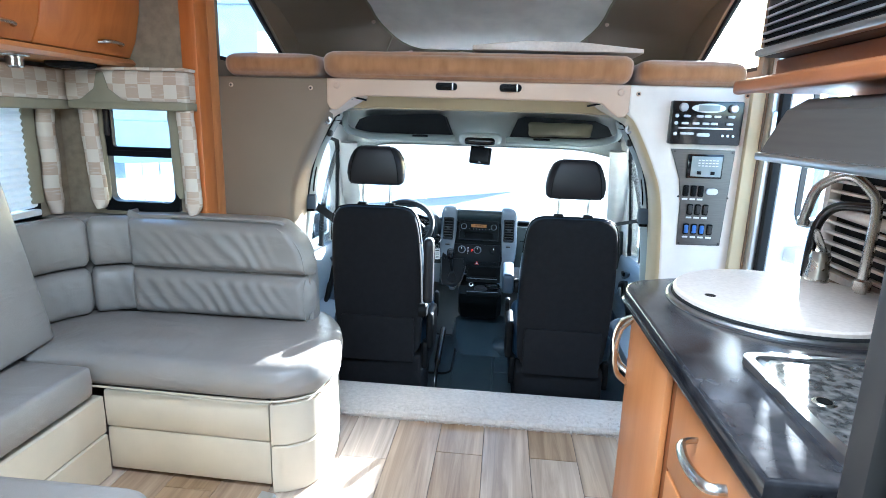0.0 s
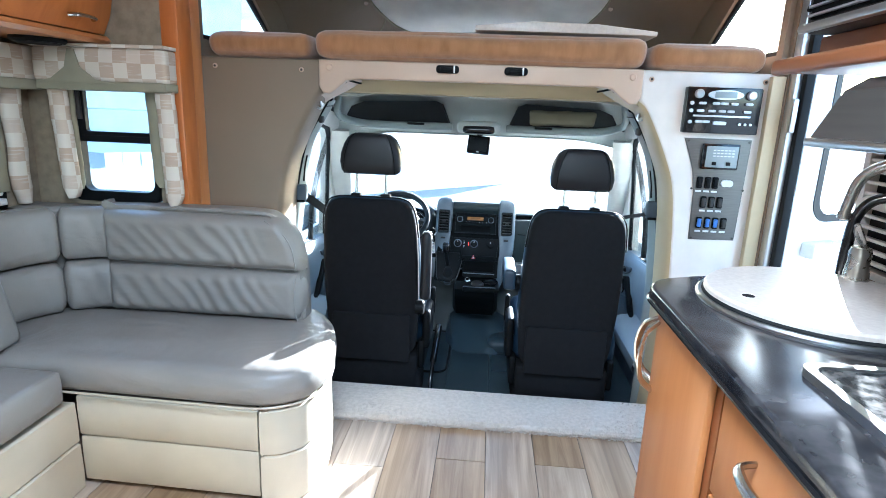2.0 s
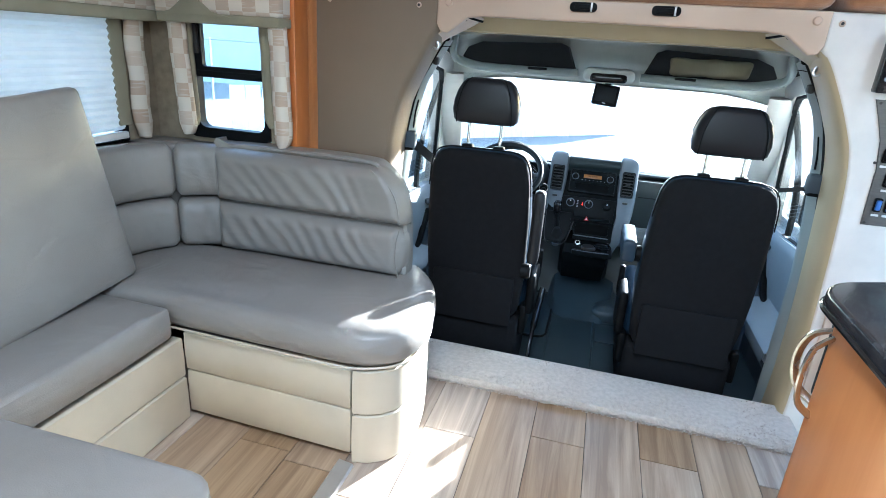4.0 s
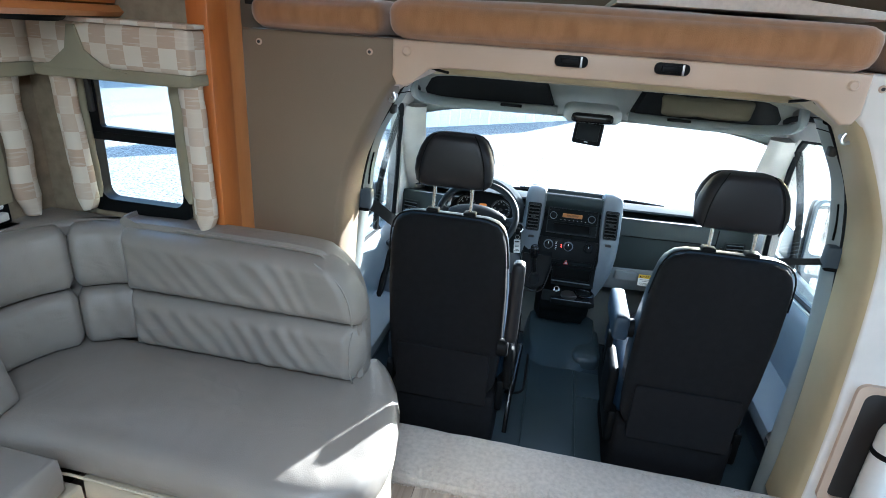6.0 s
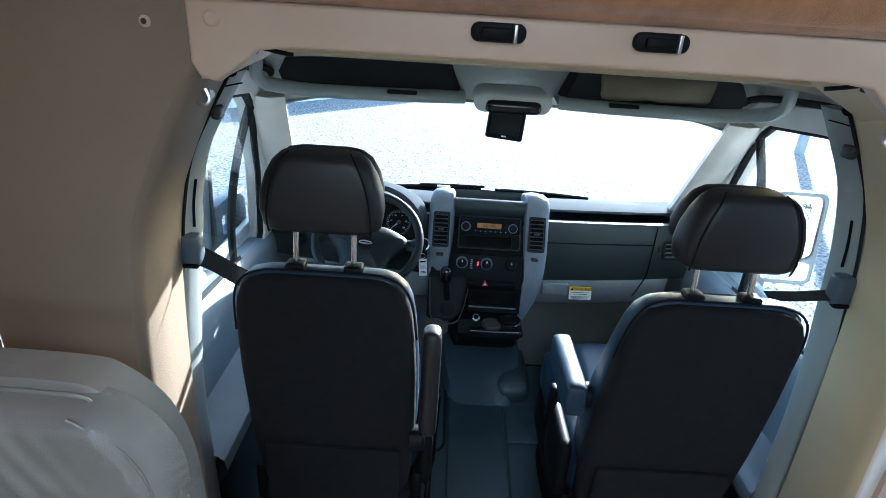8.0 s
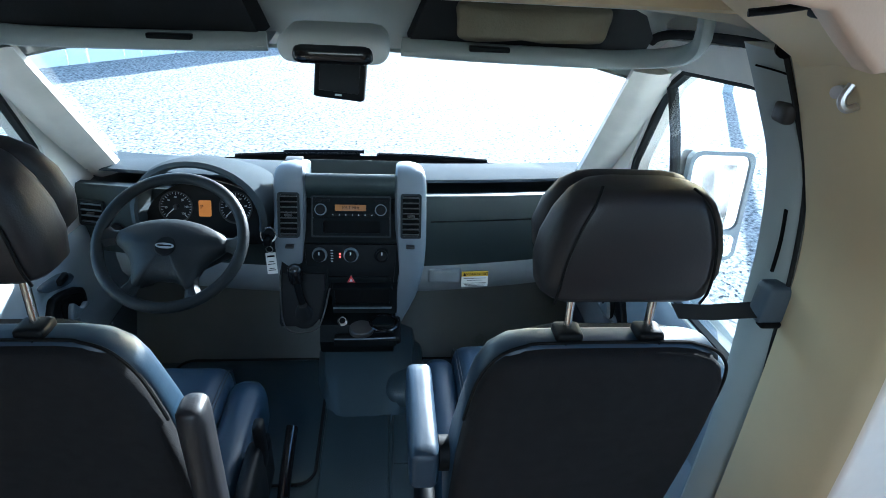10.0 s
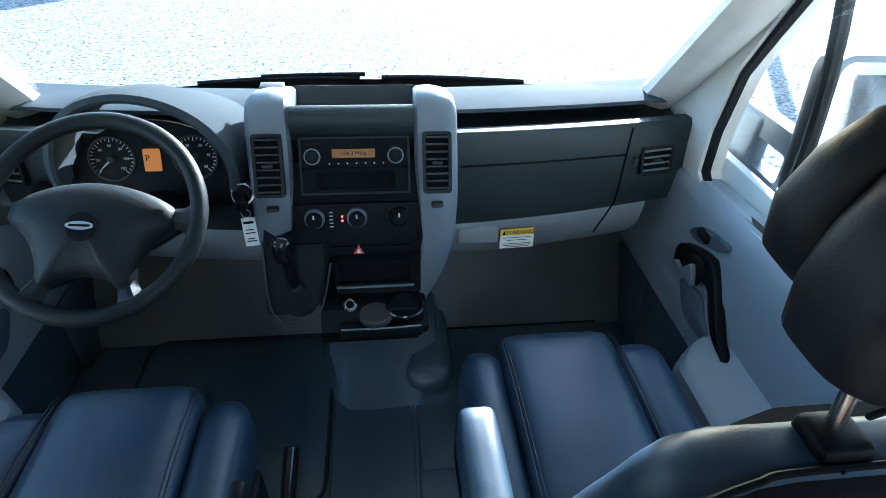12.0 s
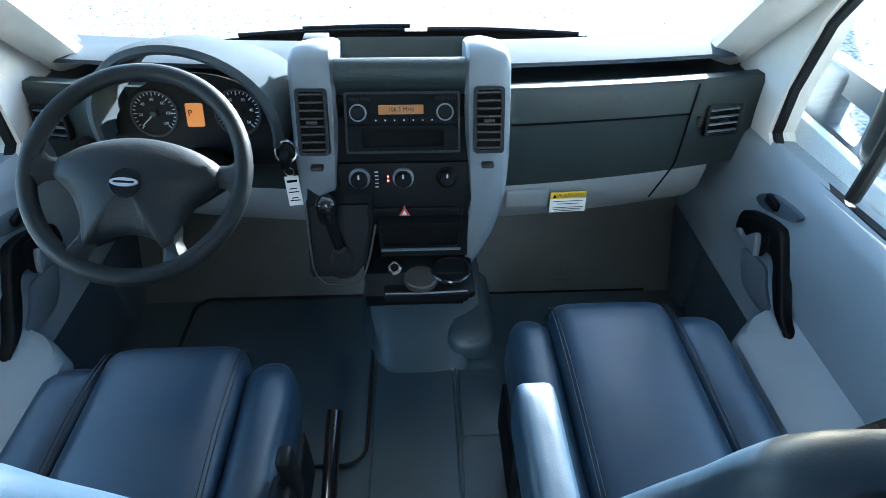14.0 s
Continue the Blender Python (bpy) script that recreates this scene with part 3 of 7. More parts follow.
for x in (-0.118, 0.147):
    l = part("latch", prism(rrect(x - 0.045, x + 0.045, 1.423, 1.453, 0.013), 1, -0.028, -0.01, 0.004), "black", t, "black plastic sliding latch")
    part("slider", box(x - 0.028, x + 0.022, -0.038, -0.026, 1.43, 1.446, 0.003), "black", l)
    part("catch", box(x + 0.024, x + 0.03, -0.036, -0.026, 1.424, 1.452, 0.001), "steel", l)
for s in (-1, 1):
    h = part("hinge_stay", tube([(s * 0.53, 0.02, 1.39), (s * 0.50, 0.03, 1.382), (s * 0.47, 0.04, 1.376)], 0.004, 8), "black", t)
    part("hinge_block", box(s * 0.545 - 0.015, s * 0.545 + 0.015, 0.01, 0.04, 1.375, 1.402, 0.004), "black", t)

# bunk cushions
solid("bunk_cushion", rbox(-0.655, 0.645, -0.035, 0.95, 1.462, 1.575, 0.05, 16, (0, 0.02, 0.02), 0.016, 9), "plush", "long tan plush bunk mattress", "cushion", "bunk cushions")
solid("bunk_cushion", rbox(-1.09, -0.665, -0.02, 0.8, 1.464, 1.56, 0.045, 12, (0, 0.012, 0.014), 0.012, 9), "plush", "short tan plush bunk cushion by the side window", "cushion", "bunk cushions")
solid("bunk_cushion", rbox(0.655, 1.08, -0.02, 0.8, 1.464, 1.56, 0.045, 12, (0, 0.014, 0.014), 0.012, 9), "plush", "short tan plush bunk cushion beside the entrance", "cushion", "bunk cushions")
solid("folded_board", prism([(-0.02, 1.612), (0.2, 1.632), (0.45, 1.628), (0.68, 1.606), (0.68, 1.59), (-0.02, 1.594)], 1, 0.05, 0.7, 0.004), "sinkcover", "pale wooden board lying on the bunk mattress", "board")

# ---- slide-out windows and curtains ----
def slide_window():
    w = thing("window_front", "black-framed sliding window with checked curtain in the slide-out end wall", "window", (-1.34, -0.26, 0.9), kind="structure")
    o = rrect(WX0, WX1, WZ0, WZ1, 0.03)
    part("frame", frame_bars(o, rrect(WX0 + 0.045, WX1 - 0.02, WZ0 + 0.04, WZ1 - 0.03, 0.035), 1, -0.212, -0.17), "black", w)
    part("sash", frame_bars(rrect(WX0 + 0.04, WX1 - 0.015, 1.125, WZ1 - 0.02, 0.015), rrect(WX0 + 0.075, WX1 - 0.025, 1.155, WZ1 - 0.035, 0.01), 1, -0.208, -0.188), "black", w)
    part("rail", box(WX0 + 0.045, WX1 - 0.02, -0.21, -0.18, 1.115, 1.14, 0.003), "black", w)
    part("catch", box(WX0 + 0.05, WX0 + 0.066, -0.22, -0.205, 1.20, 1.30, 0.003), "hood", w)
    p = part("pane", box(WX0 + 0.03, WX1 - 0.01, -0.182, -0.179, WZ0 + 0.03, WZ1 - 0.02), "glass", w)
    p.visible_shadow = False


slide_window()


def swag(x0, x1, y, out):
    """Boxed valance with a swagged lower hem."""
    v = thing("valance", "boxed checked-cloth valance with an olive swagged band", "curtain", ((x0 + x1) / 2, y, 1.4))
    part("box_front", rbox(x0, x1, y - out, y, 1.335, 1.455, 0.012, 8, (0, 0.006, 0), 0.003), "check", v)
    part("box_top", box(x0 - 0.003, x1 + 0.003, y - out - 0.004, y, 1.455, 1.468, 0.004), "check", v)
    part("band", rbox(x0 + 0.01, x1 + 0.002, y - out - 0.006, y - 0.002, 1.305, 1.34, 0.008, 6), "olive", v)
    xm = x0 + (x1 - x0) * 0.32
    drop = [(xm - 0.012, 1.448), (xm + 0.012, 1.448), (xm + 0.03, 1.385), (xm + 0.085, 1.345), (xm + 0.16, 1.33), (xm - 0.15, 1.33), (xm - 0.085, 1.345), (xm - 0.03, 1.385)]
    part("swag_gusset", prism(drop, 1, y - out - 0.012, y - out - 0.004, 0.002), "olive", v)
    return v


swag(-1.615, -1.108, -0.204, 0.085)


def drape(x0, x1, y, z0, z1, dx=0.0, out=0.05):
    rings = []
    n = 22
    for j in range(n + 1):
        f = j / n
        z = z1 + (z0 - z1) * f
        o = dx * f
        w = 0.004 * noise.noise(Vector((x0 * 9, 1, f * 6)))
        ta = 1.0 if f < 0.93 else max(0.35, 1 - (f - 0.93) / 0.07 * 0.65)
        cxm, hw = (x0 + x1) / 2 + o + w, (x1 - x0) / 2 * ta
        rings.append([(cxm + hw * math.cos(a), y - out / 2 + out / 2 * math.sin(a) * (1.15 if math.sin(a) < 0 else 1), z) for a in [2 * math.pi * k / 18 for k in range(18)]])
    return loft(rings)


c = thing("curtain", "padded checked-cloth side curtain of the end window", "curtain", (-1.14, -0.3, 0.9), "window curtains")
part("padded_leg", drape(-1.175, -1.105, -0.222, 0.885, 1.31, 0.012), "check", c)
part("backing", drape(-1.235, -1.18, -0.206, 0.95, 1.31, 0.01, 0.02), "olive", c)
c = thing("curtain", "padded checked-cloth side curtain by the slide-out corner", "curtain", (-1.55, -0.3, 0.9), "window curtains")
part("padded_leg", drape(-1.595, -1.525, -0.222, 0.90, 1.31, 0.02), "check", c)
part("backing", drape(-1.555, -1.52, -0.206, 0.93, 1.31, 0.01, 0.02), "olive", c)

w = thing("window_side", "wide slide-out side window covered by a white pleated blind", "window", (-1.740, -1.1, 0.85), kind="structure")
part("frame", frame_bars(rrect(SY0, SY1, 0.85, 1.42, 0.03), rrect(SY0 + 0.03, SY1 - 0.03, 0.88, 1.39, 0.03), 0, -1.740, -1.710), "black", w)
p = part("pane", box(-1.735, -1.732, SY0 + 0.02, SY1 - 0.02, 0.87, 1.40), "glass", w)
p.visible_shadow = False
bl = thing("pleated_blind", "white pleated blind drawn down over the side window", "blind", (-1.700, -1.1, 0.9))
zz = [(-1.712 + (0.008 if k % 2 else 0.0), 1.39 - 0.0125 * k) for k in range(39)]
part("pleats", loft([[(x, SY0 + 0.02, z) for x, z in zz], [(x, SY1 - 0.02, z) for x, z in zz]], closed=False), "blind", bl, sharp=10)
part("bottom_rail", box(-1.720, -1.690, SY0 + 0.02, SY1 - 0.02, 0.885, 0.91, 0.005), "white", bl)
part("sill_trim", box(-1.720, -1.670, SY0, SY1, 0.85, 0.872, 0.005), "white", bl)
v = thing("valance", "boxed checked-cloth valance over the side window", "curtain", (-1.680, -1.1, 1.4))
part("box_front", rbox(-1.718, -1.625, -1.75, -0.225, 1.335, 1.455, 0.012, 8, (0.006, 0, 0), 0.003), "check", v)
part("band", rbox(-1.716, -1.620, -1.74, -0.235, 1.30, 1.34, 0.008, 6), "olive", v)
c = thing("curtain", "padded checked-cloth side curtain of the wide window", "curtain", (-1.680, -0.45, 0.9), "window curtains")
rings = []
for j in range(23):
    z = 1.31 - 0.43 * j / 22
    ta = 1.0 if j < 20 else 1 - (j - 19) * 0.18
    rings.append([(-1.692 + 0.026 * math.cos(a), -0.315 + 0.04 * ta * math.sin(a) + 0.004 * math.sin(z * 30), z) for a in [2 * math.pi * k / 16 for k in range(16)]])
part("padded_leg", loft(rings), "check", c)
part("backing", box(-1.716, -1.702, -0.415, -0.355, 0.93, 1.31, 0.006), "olive", c)

# overhead cabinet in the slide-out
t = thing("wall_cabinet", "glossy cherry overhead cabinet with bowed doors and nickel handles", "cabinet", (-1.45, -1.2, 1.48))
part("body", prism([(-1.636, 1.50), (-1.636, 1.96), (-1.30, 1.96), (-1.34, 1.50)], 1, -2.55, -0.30), "walnut", t)
part("bottom_lip", prism([(-1.636, 1.478), (-1.30, 1.472), (-1.285, 1.485), (-1.30, 1.502), (-1.636, 1.502)], 1, -2.55, -0.292, 0.004), "maple", t)
for k in range(4):
    y1 = -0.305 - k * 0.49
    prof = [(-1.335, 1.508), (-1.305, 1.507), (-1.275, 1.57), (-1.25, 1.68), (-1.238, 1.80), (-1.236, 1.94), (-1.30, 1.94)]
    d = part("door", prism(prof, 1, y1 - 0.484, y1, 0.004), "cherry", t)
    part("handle", tube([(-1.275, y1 - 0.10, 1.545), (-1.255, y1 - 0.115, 1.548), (-1.252, y1 - 0.16, 1.55), (-1.255, y1 - 0.205, 1.548), (-1.275, y1 - 0.22, 1.545)], 0.006, 8, flat=1.5), "chrome", d)
nudge(t, -0.075, 0.10, 0.0)
s = thing("loudspeaker", "round black speaker set under the overhead cabinet", "speaker", (-1.44, -0.45, 1.47))
part("ring", disc((-1.45, -0.46, 1.452), (0, 0, -1), 0.085, 0.022, 28, 0.008), "black", s)
part("grille", disc((-1.45, -0.46, 1.450), (0, 0, -1), 0.068, 0.006, 28), "rubber", s)
nudge(s, -0.06, 0.09, 0.005)
s = thing("spot_lamp", "small brushed nickel spot lamp under the overhead cabinet", "lamp", (-1.42, -0.75, 1.47))
part("base", disc((-1.42, -0.75, 1.462), (0, 0, -1), 0.045, 0.012, 22, 0.004), "chrome", s)
part("head", disc((-1.42, -0.75, 1.425), (0, 0, -1), 0.026, 0.045, 18, 0.006), "chrome", s)

nudge(s, -0.06, 0.09, 0.005)

# ---- sofa ----
def roll(pts, r0, r1, z, zr, cap=0.05, bm=None):
    """A padded roll along a plan path; r: half depth, zr: half height. Fine folds run across it."""
    ps = smooth_path([(x, y, 0) for x, y in pts], 12)
    rings = []
    ln = [0.0]
    for a, b in zip(ps, ps[1:]):
        ln.append(ln[-1] + (b - a).length)
    for i, p in enumerate(ps):
        d = (ps[min(i + 1, len(ps) - 1)] - ps[max(i - 1, 0)]).normalized()
        nrm = Vector((d.y, -d.x, 0))
        e = min(ln[i], ln[-1] - ln[i])
        k = math.sqrt(max(0.0, 1 - (1 - min(1, (e + 0.004) / cap)) ** 2))
        ring = []
        for q in range(20):
            a = 2 * math.pi * q / 20
            ca, sa = math.cos(a), math.sin(a)
            sq = lambda v: math.copysign(abs(v) ** 0.62, v)
            fold = 0.0035 * math.sin(ln[i] * 95 + sa * 5 + 3 * noise.noise(Vector((ln[i] * 4, 0, z)))) * max(0, ca) * (0.5 + 0.5 * noise.noise(Vector((ln[i] * 3, 5, 0))))
            ring.append(p + nrm * ((r0 * sq(ca)) * k + fold) + Vector((0, 0, z + zr * sq(sa) * (0.35 + 0.65 * k))))
        rings.append(ring)
    return loft(rings, bm=bm)


sofa = thing("corner_sofa", "L-shaped grey leather dinette sofa with a channelled back", "sofa", (-1.1, -0.5, 0))
BACKB, BACKC = [(-1.385, -0.252), (-1.46, -0.285), (-1.545, -0.345)], [(-1.55, -0.35), (-1.625, -0.47), (-1.655, -0.66), (-1.66, -1.2), (-1.66, -1.75)]
for seg in (BACKB, BACKC):
    part("back_upper", roll(seg[::-1], 0.062, 0, 0.776, 0.10, 0.03), "leather", sofa)
    part("back_lower", roll(seg[::-1], 0.060, 0, 0.572, 0.098, 0.03), "leather", sofa)


def pad(outline, z0, z1, r, bulge=0.01, wob=0.006, bm=None):
    """A seat pad: a plan outline with rolled top and bottom edges and a slightly domed, dented top."""
    cx = sum(p[0] for p in outline) / len(outline)
    cy = sum(p[1] for p in outline) / len(outline)
    ps = [Vector((x, y, 0)) for x, y in outline]
    n = len(ps)
    nr = []
    for i in range(n):
        d = (ps[(i + 1) % n] - ps[i - 1]).normalized()
        q = Vector((d.y, -d.x, 0))
        if q.dot(ps[i] - Vector((cx, cy, 0))) < 0:
            q = -q
        nr.append(q)
    rings = []
    for k in range(7):
        a = -math.pi / 2 + math.pi * k / 6
        z = (z0 + r) + (z1 - z0 - 2 * r) * (1 if k > 3 else 0.5 if k == 3 else 0) + r * math.sin(a)
        rings.append([ps[i] + nr[i] * (r * math.cos(a) - r) + Vector((0, 0, z)) for i in range(n)])
    for f in (0.93, 0.8, 0.6, 0.35, 0.12):
        ring = []
        for i in range(n):
            b = ps[i] - nr[i] * r
            q = Vector((cx + (b.x - cx) * f, cy + (b.y - cy) * f, 0))
            ring.append(q + Vector((0, 0, z1 + bulge * (1 - f * f) + wob * noise.noise(q * 5))))
        rings.append(ring)
    return loft(rings, bm=bm)



def upright(outline, y0, y1, r, folds):
    """A padded panel: an outline in x-z, from y0 at the back to y1 in front, with slanting folds."""
    ps = smooth_path([(x, z, 0) for x, z in outline + outline[:1]], 7)[:-1]
    bm = pad([(p.x, p.y) for p in ps], -y0, -y1, r, 0.012, 0.0)
    for v in bm.verts:
        x, z, d = v.co
        f = max(0.0, (d + y0) / (y0 - y1))
        w = folds * math.sin((x + 0.55 * z) * 88 + 4 * noise.noise(Vector((x * 5, z * 5, 0)))) * (0.4 + 0.6 * noise.noise(Vector((x * 3, 7, z * 2)))) * f
        v.co = Vector((x, -(d + w), z))
    return bm


part("back_shell", upright([(-1.40, 0.44), (-1.40, 0.86), (-1.38, 0.885), (-1.1, 0.892), (-0.80, 0.89), (-0.72, 0.868), (-0.655, 0.80), (-0.625, 0.70), (-0.618, 0.58), (-0.618, 0.46), (-0.64, 0.44), (-1.0, 0.44)], -0.19, -0.285, 0.02, 0.0), "leather", sofa)
def quilted(x0, xend, z0, z1, yb, yf, r, folds):
    """A stuffed panel as a fine sheet; xend(z) is its rounded free end; slanting folds run over it."""
    rows, n = 26, 110
    grid = []
    for j in range(rows + 1):
        z = z0 + (z1 - z0) * j / rows
        row = []
        for i in range(n + 1):
            xe = xend(z)
            x = x0 + (xe - x0) * i / n
            d = max(0.0, min(z - z0, z1 - z, (xe - x) * 0.9, x - x0))
            k = math.sqrt(max(0.0, 1 - (1 - min(1.0, d / r)) ** 2))
            amp = folds * max(0.0, 0.35 + noise.noise(Vector((x * 2.6, 7, z * 2)))) * min(1.0, d / (r * 0.6))
            w = amp * math.sin((x + 0.75 * z) * 92 + 5 * noise.noise(Vector((x * 5, z * 4, 0))))
            row.append((x, yb + (yf - yb) * k - w - 0.004 * noise.noise(Vector((x * 4, z * 6, 2))) * k, z))
        grid.append(row)
    return loft(grid, closed=False)


end_up = lambda z: -0.612 - 0.15 * (1 - math.sqrt(max(0.0, 1 - max(0.0, (z - 0.70) / 0.176) ** 2)))
end_lo = lambda z: -0.610 - 0.03 * (abs(z - 0.57) / 0.1) ** 2.5
part("back_upper", quilted(-1.388, end_up, 0.668, 0.876, -0.26, -0.348, 0.045, 0.0085), "leather", sofa)
part("back_lower", quilted(-1.388, end_lo, 0.47, 0.67, -0.26, -0.345, 0.05, 0.007), "leather", sofa)
part("end_seam", tube([(-0.745, -0.338, 0.866), (-0.68, -0.338, 0.82), (-0.645, -0.338, 0.76), (-0.632, -0.336, 0.68)], 0.0025, 6), "leather", sofa)
part("end_seam", tube([(-0.632, -0.33, 0.662), (-0.64, -0.338, 0.61), (-0.64, -0.338, 0.54), (-0.632, -0.33, 0.48)], 0.0025, 6), "leather", sofa)
part("piping", tube([(-1.2, -0.300, 0.888), (-0.80, -0.300, 0.884), (-0.722, -0.296, 0.86), (-0.662, -0.296, 0.79), (-0.632, -0.296, 0.70), (-0.626, -0.292, 0.58), (-0.628, -0.29, 0.48)], 0.0035, 6), "leather", sofa)
part("corner_shell", prism([(-1.76, -1.9), (-1.70, -1.9), (-1.70, -0.62), (-1.655, -0.42), (-1.56, -0.29), (-1.40, -0.215), (-1.40, -0.205), (-1.76, -0.205)], 2, 0.05, 0.872, 0.02, 3), "leather", sofa)
SEAT = smooth_outline([(-1.66, -0.30), (-1.3, -0.26), (-0.9, -0.22), (-0.64, -0.14), (-0.59, -0.15), (-0.535, -0.22), (-0.485, -0.32), (-0.45, -0.46), (-0.442, -0.58), (-0.47, -0.69), (-0.55, -0.755), (-0.65, -0.775), (-0.9, -0.77), (-1.25, -0.76), (-1.66, -0.755)], 4)
part("seat", pad(SEAT, 0.352, 0.472, 0.045, 0.006, 0.012), "leather", sofa)
part("seat_piping", tube([(x - 0.010 if x > -0.6 else x, y + 0.004, 0.357) for x, y in SEAT if y < -0.3], 0.004, 6, 1), "cream", sofa)
END = smooth_outline([(-0.615, -0.762), (-0.56, -0.752), (-0.495, -0.70), (-0.465, -0.60), (-0.468, -0.46), (-0.50, -0.33), (-0.55, -0.235), (-0.615, -0.20)], 4)
part("plinth_band", pad([(-1.24, -0.30), (-0.625, -0.25), (-0.625, -0.75), (-1.24, -0.735)], 0.19, 0.335, 0.012, 0), "cream", sofa)
part("plinth_band", pad([(-1.24, -0.30), (-0.625, -0.25), (-0.625, -0.748), (-1.24, -0.733)], 0.02, 0.188, 0.012, 0), "cream", sofa)
part("end_band", pad(END, 0.185, 0.345, 0.012, 0), "cream", sofa)
part("end_band", pad(END, 0.0, 0.183, 0.012, 0), "cream", sofa)
# dark filler box: the shade under the seat is put into its colour
part("gap_shade", box(-1.5, -0.63, -0.72, -0.3, 0.33, 0.356), "hood", sofa)
# side bench
bench = thing("side_bench", "grey leather side bench of the dinette against the slide-out wall", "sofa", (-1.4, -1.3, 0))
part("seat", pad([(-1.56, -0.79), (-1.235, -0.79), (-1.225, -1.0), (-1.225, -1.5), (-1.225, -2.1), (-1.56, -2.1)], 0.335, 0.452, 0.022, 0.006), "leather", bench)
part("plinth_band", pad([(-1.58, -0.745), (-1.235, -0.745), (-1.235, -1.4), (-1.235, -2.1), (-1.58, -2.1)], 0.17, 0.318, 0.012, 0), "cream", bench)
part("plinth_band", pad([(-1.58, -0.745), (-1.233, -0.745), (-1.233, -1.4), (-1.233, -2.1), (-1.58, -2.1)], 0.0, 0.168, 0.012, 0), "cream", bench)
# loose back pad leaning on the bench
m4 = Matrix.Translation((-1.475, -1.00, 0.458)) @ Euler((radians(5), radians(-8), 0)).to_matrix().to_4x4()
bm = rbox(-0.035, 0.035, -0.33, 0.33, 0.0, 0.62, 0.02, 8, (0.008, 0, 0), 0.002)
bm.transform(m4)
solid("back_cushion", bm, "leather", "flat grey leather back pad leaning on the side bench", "cushion")
# facing bench
fb = thing("facing_bench", "grey leather facing bench with a rounded corner", "sofa", (-0.9, -1.7, 0))
part("seat", pad([(-1.2, -1.37), (-0.9, -1.36)] + arc(-0.70, -1.45, 0.09, 90, 0, 5) + [(-0.61, -1.65), (-0.61, -2.1), (-1.2, -2.1)], 0.33, 0.45, 0.02, 0.004), "leather", fb)
part("plinth_band", pad([(-1.2, -1.44), (-0.75, -1.44), (-0.69, -1.5), (-0.68, -2.1), (-1.2, -2.1)], 0.0, 0.325, 0.012, 0), "cream", fb)
struct("edge_strip", prism([(-0.66, 0.0), (-0.60, 0.0), (-0.605, 0.009), (-0.65, 0.016)], 1, -2.9, -0.775), "alu", "aluminium edge strip along the slide-out floor", "trim")

# ---- kitchen ----
ct = [(0.478, -1.78), (0.478, -1.3), (0.478, -1.06)] + arc(0.605, -0.955, 0.128, 180, 118, 6) + [(0.62, -0.808)] + [(0.75, -0.775), (0.95, -0.765), (1.138, -0.76), (1.138, -1.78)]
bm = prism(ct, 2, 0.838, 0.878, 0.009, 3)
wt = thing("worktop", "black marbled laminate worktop with a rounded corner", "worktop", (0.8, -1.3, 0.838))
part("top", bm, "counter", wt)
part("edge_band", tube([(x - 0.001 if x < 0.6 else x, y + (0.001 if x > 0.6 else 0), 0.846) for x, y in ct[:-2]], 0.006, 6, 1), "gloss", wt, "glossy black edge band")
k = thing("base_cabinet", "honey wood kitchen base cabinet with nickel bow handles", "cabinet", (0.8, -1.1, 0), "kitchen units")
part("body", prism([(0.515, -1.325), (0.515, -0.97), (0.64, -0.86), (1.13, -0.84), (1.13, -1.325)], 2, 0.0, 0.836), "walnut", k)
d = part("door", box(0.498, 0.514, -1.30, -0.955, 0.08, 0.822, 0.004), "maple", k)
part("handle", tube([(0.498, -0.975, 0.80), (0.468, -0.98, 0.77), (0.458, -0.985, 0.71), (0.468, -0.98, 0.65), (0.498, -0.975, 0.62)], 0.006, 8, flat=1.6), "chrome", d)
bm = prism([(0.506, -0.962), (0.52, -0.955), (0.648, -0.842), (0.632, -0.828)][::-1], 2, 0.08, 0.822, 0.003)
d = part("corner_door", bm, "maple", k)
part("handle", tube([(0.525, -0.93, 0.80), (0.487, -0.905, 0.77), (0.475, -0.895, 0.71), (0.487, -0.905, 0.65), (0.525, -0.93, 0.62)], 0.006, 8, flat=1.6), "chrome", d)
part("plinth", box(0.53, 1.12, -1.32, -0.9, 0.0, 0.078), "walnut", k)
k = thing("base_cabinet", "honey wood drawer unit under the cooktop", "cabinet", (0.8, -1.55, 0), "kitchen units")
part("body", box(0.517, 1.13, -1.79, -1.352, 0.0, 0.836), "walnut", k)
for z0, z1 in ((0.62, 0.815), (0.36, 0.612), (0.08, 0.352)):
    d = part("drawer", box(0.499, 0.516, -1.78, -1.362, z0, z1, 0.004), "maple", k)
    zc = z1 - 0.05
    part("handle", tube([(0.499, -1.50, zc), (0.47, -1.51, zc - 0.003), (0.46, -1.57, zc - 0.005), (0.47, -1.63, zc - 0.003), (0.499, -1.64, zc)], 0.006, 8, flat=1.6), "chrome", d)
s = thing("sink", "round sink closed by an almond-coloured cover with a steel rim", "sink", (0.83, -1.03, 0.878))
for r, z, d0, mm, nm in ((0.268, 0.888, 0.012, "steel", "rim"), (0.256, 0.896, 0.012, "rubber", "seal"), (0.252, 0.908, 0.014, "sinkcover", "cover")):
    part(nm, disc((0.835, -1.03, z), (0, 0, 1), r, d0, 56, 0.005), mm, s)
# black disc on the cover, painted for the dark of the hole
part("finger_hole", disc((0.650, -1.068, 0.9085), (0, 0, 1), 0.013, 0.003, 20), "ink_shade", s)
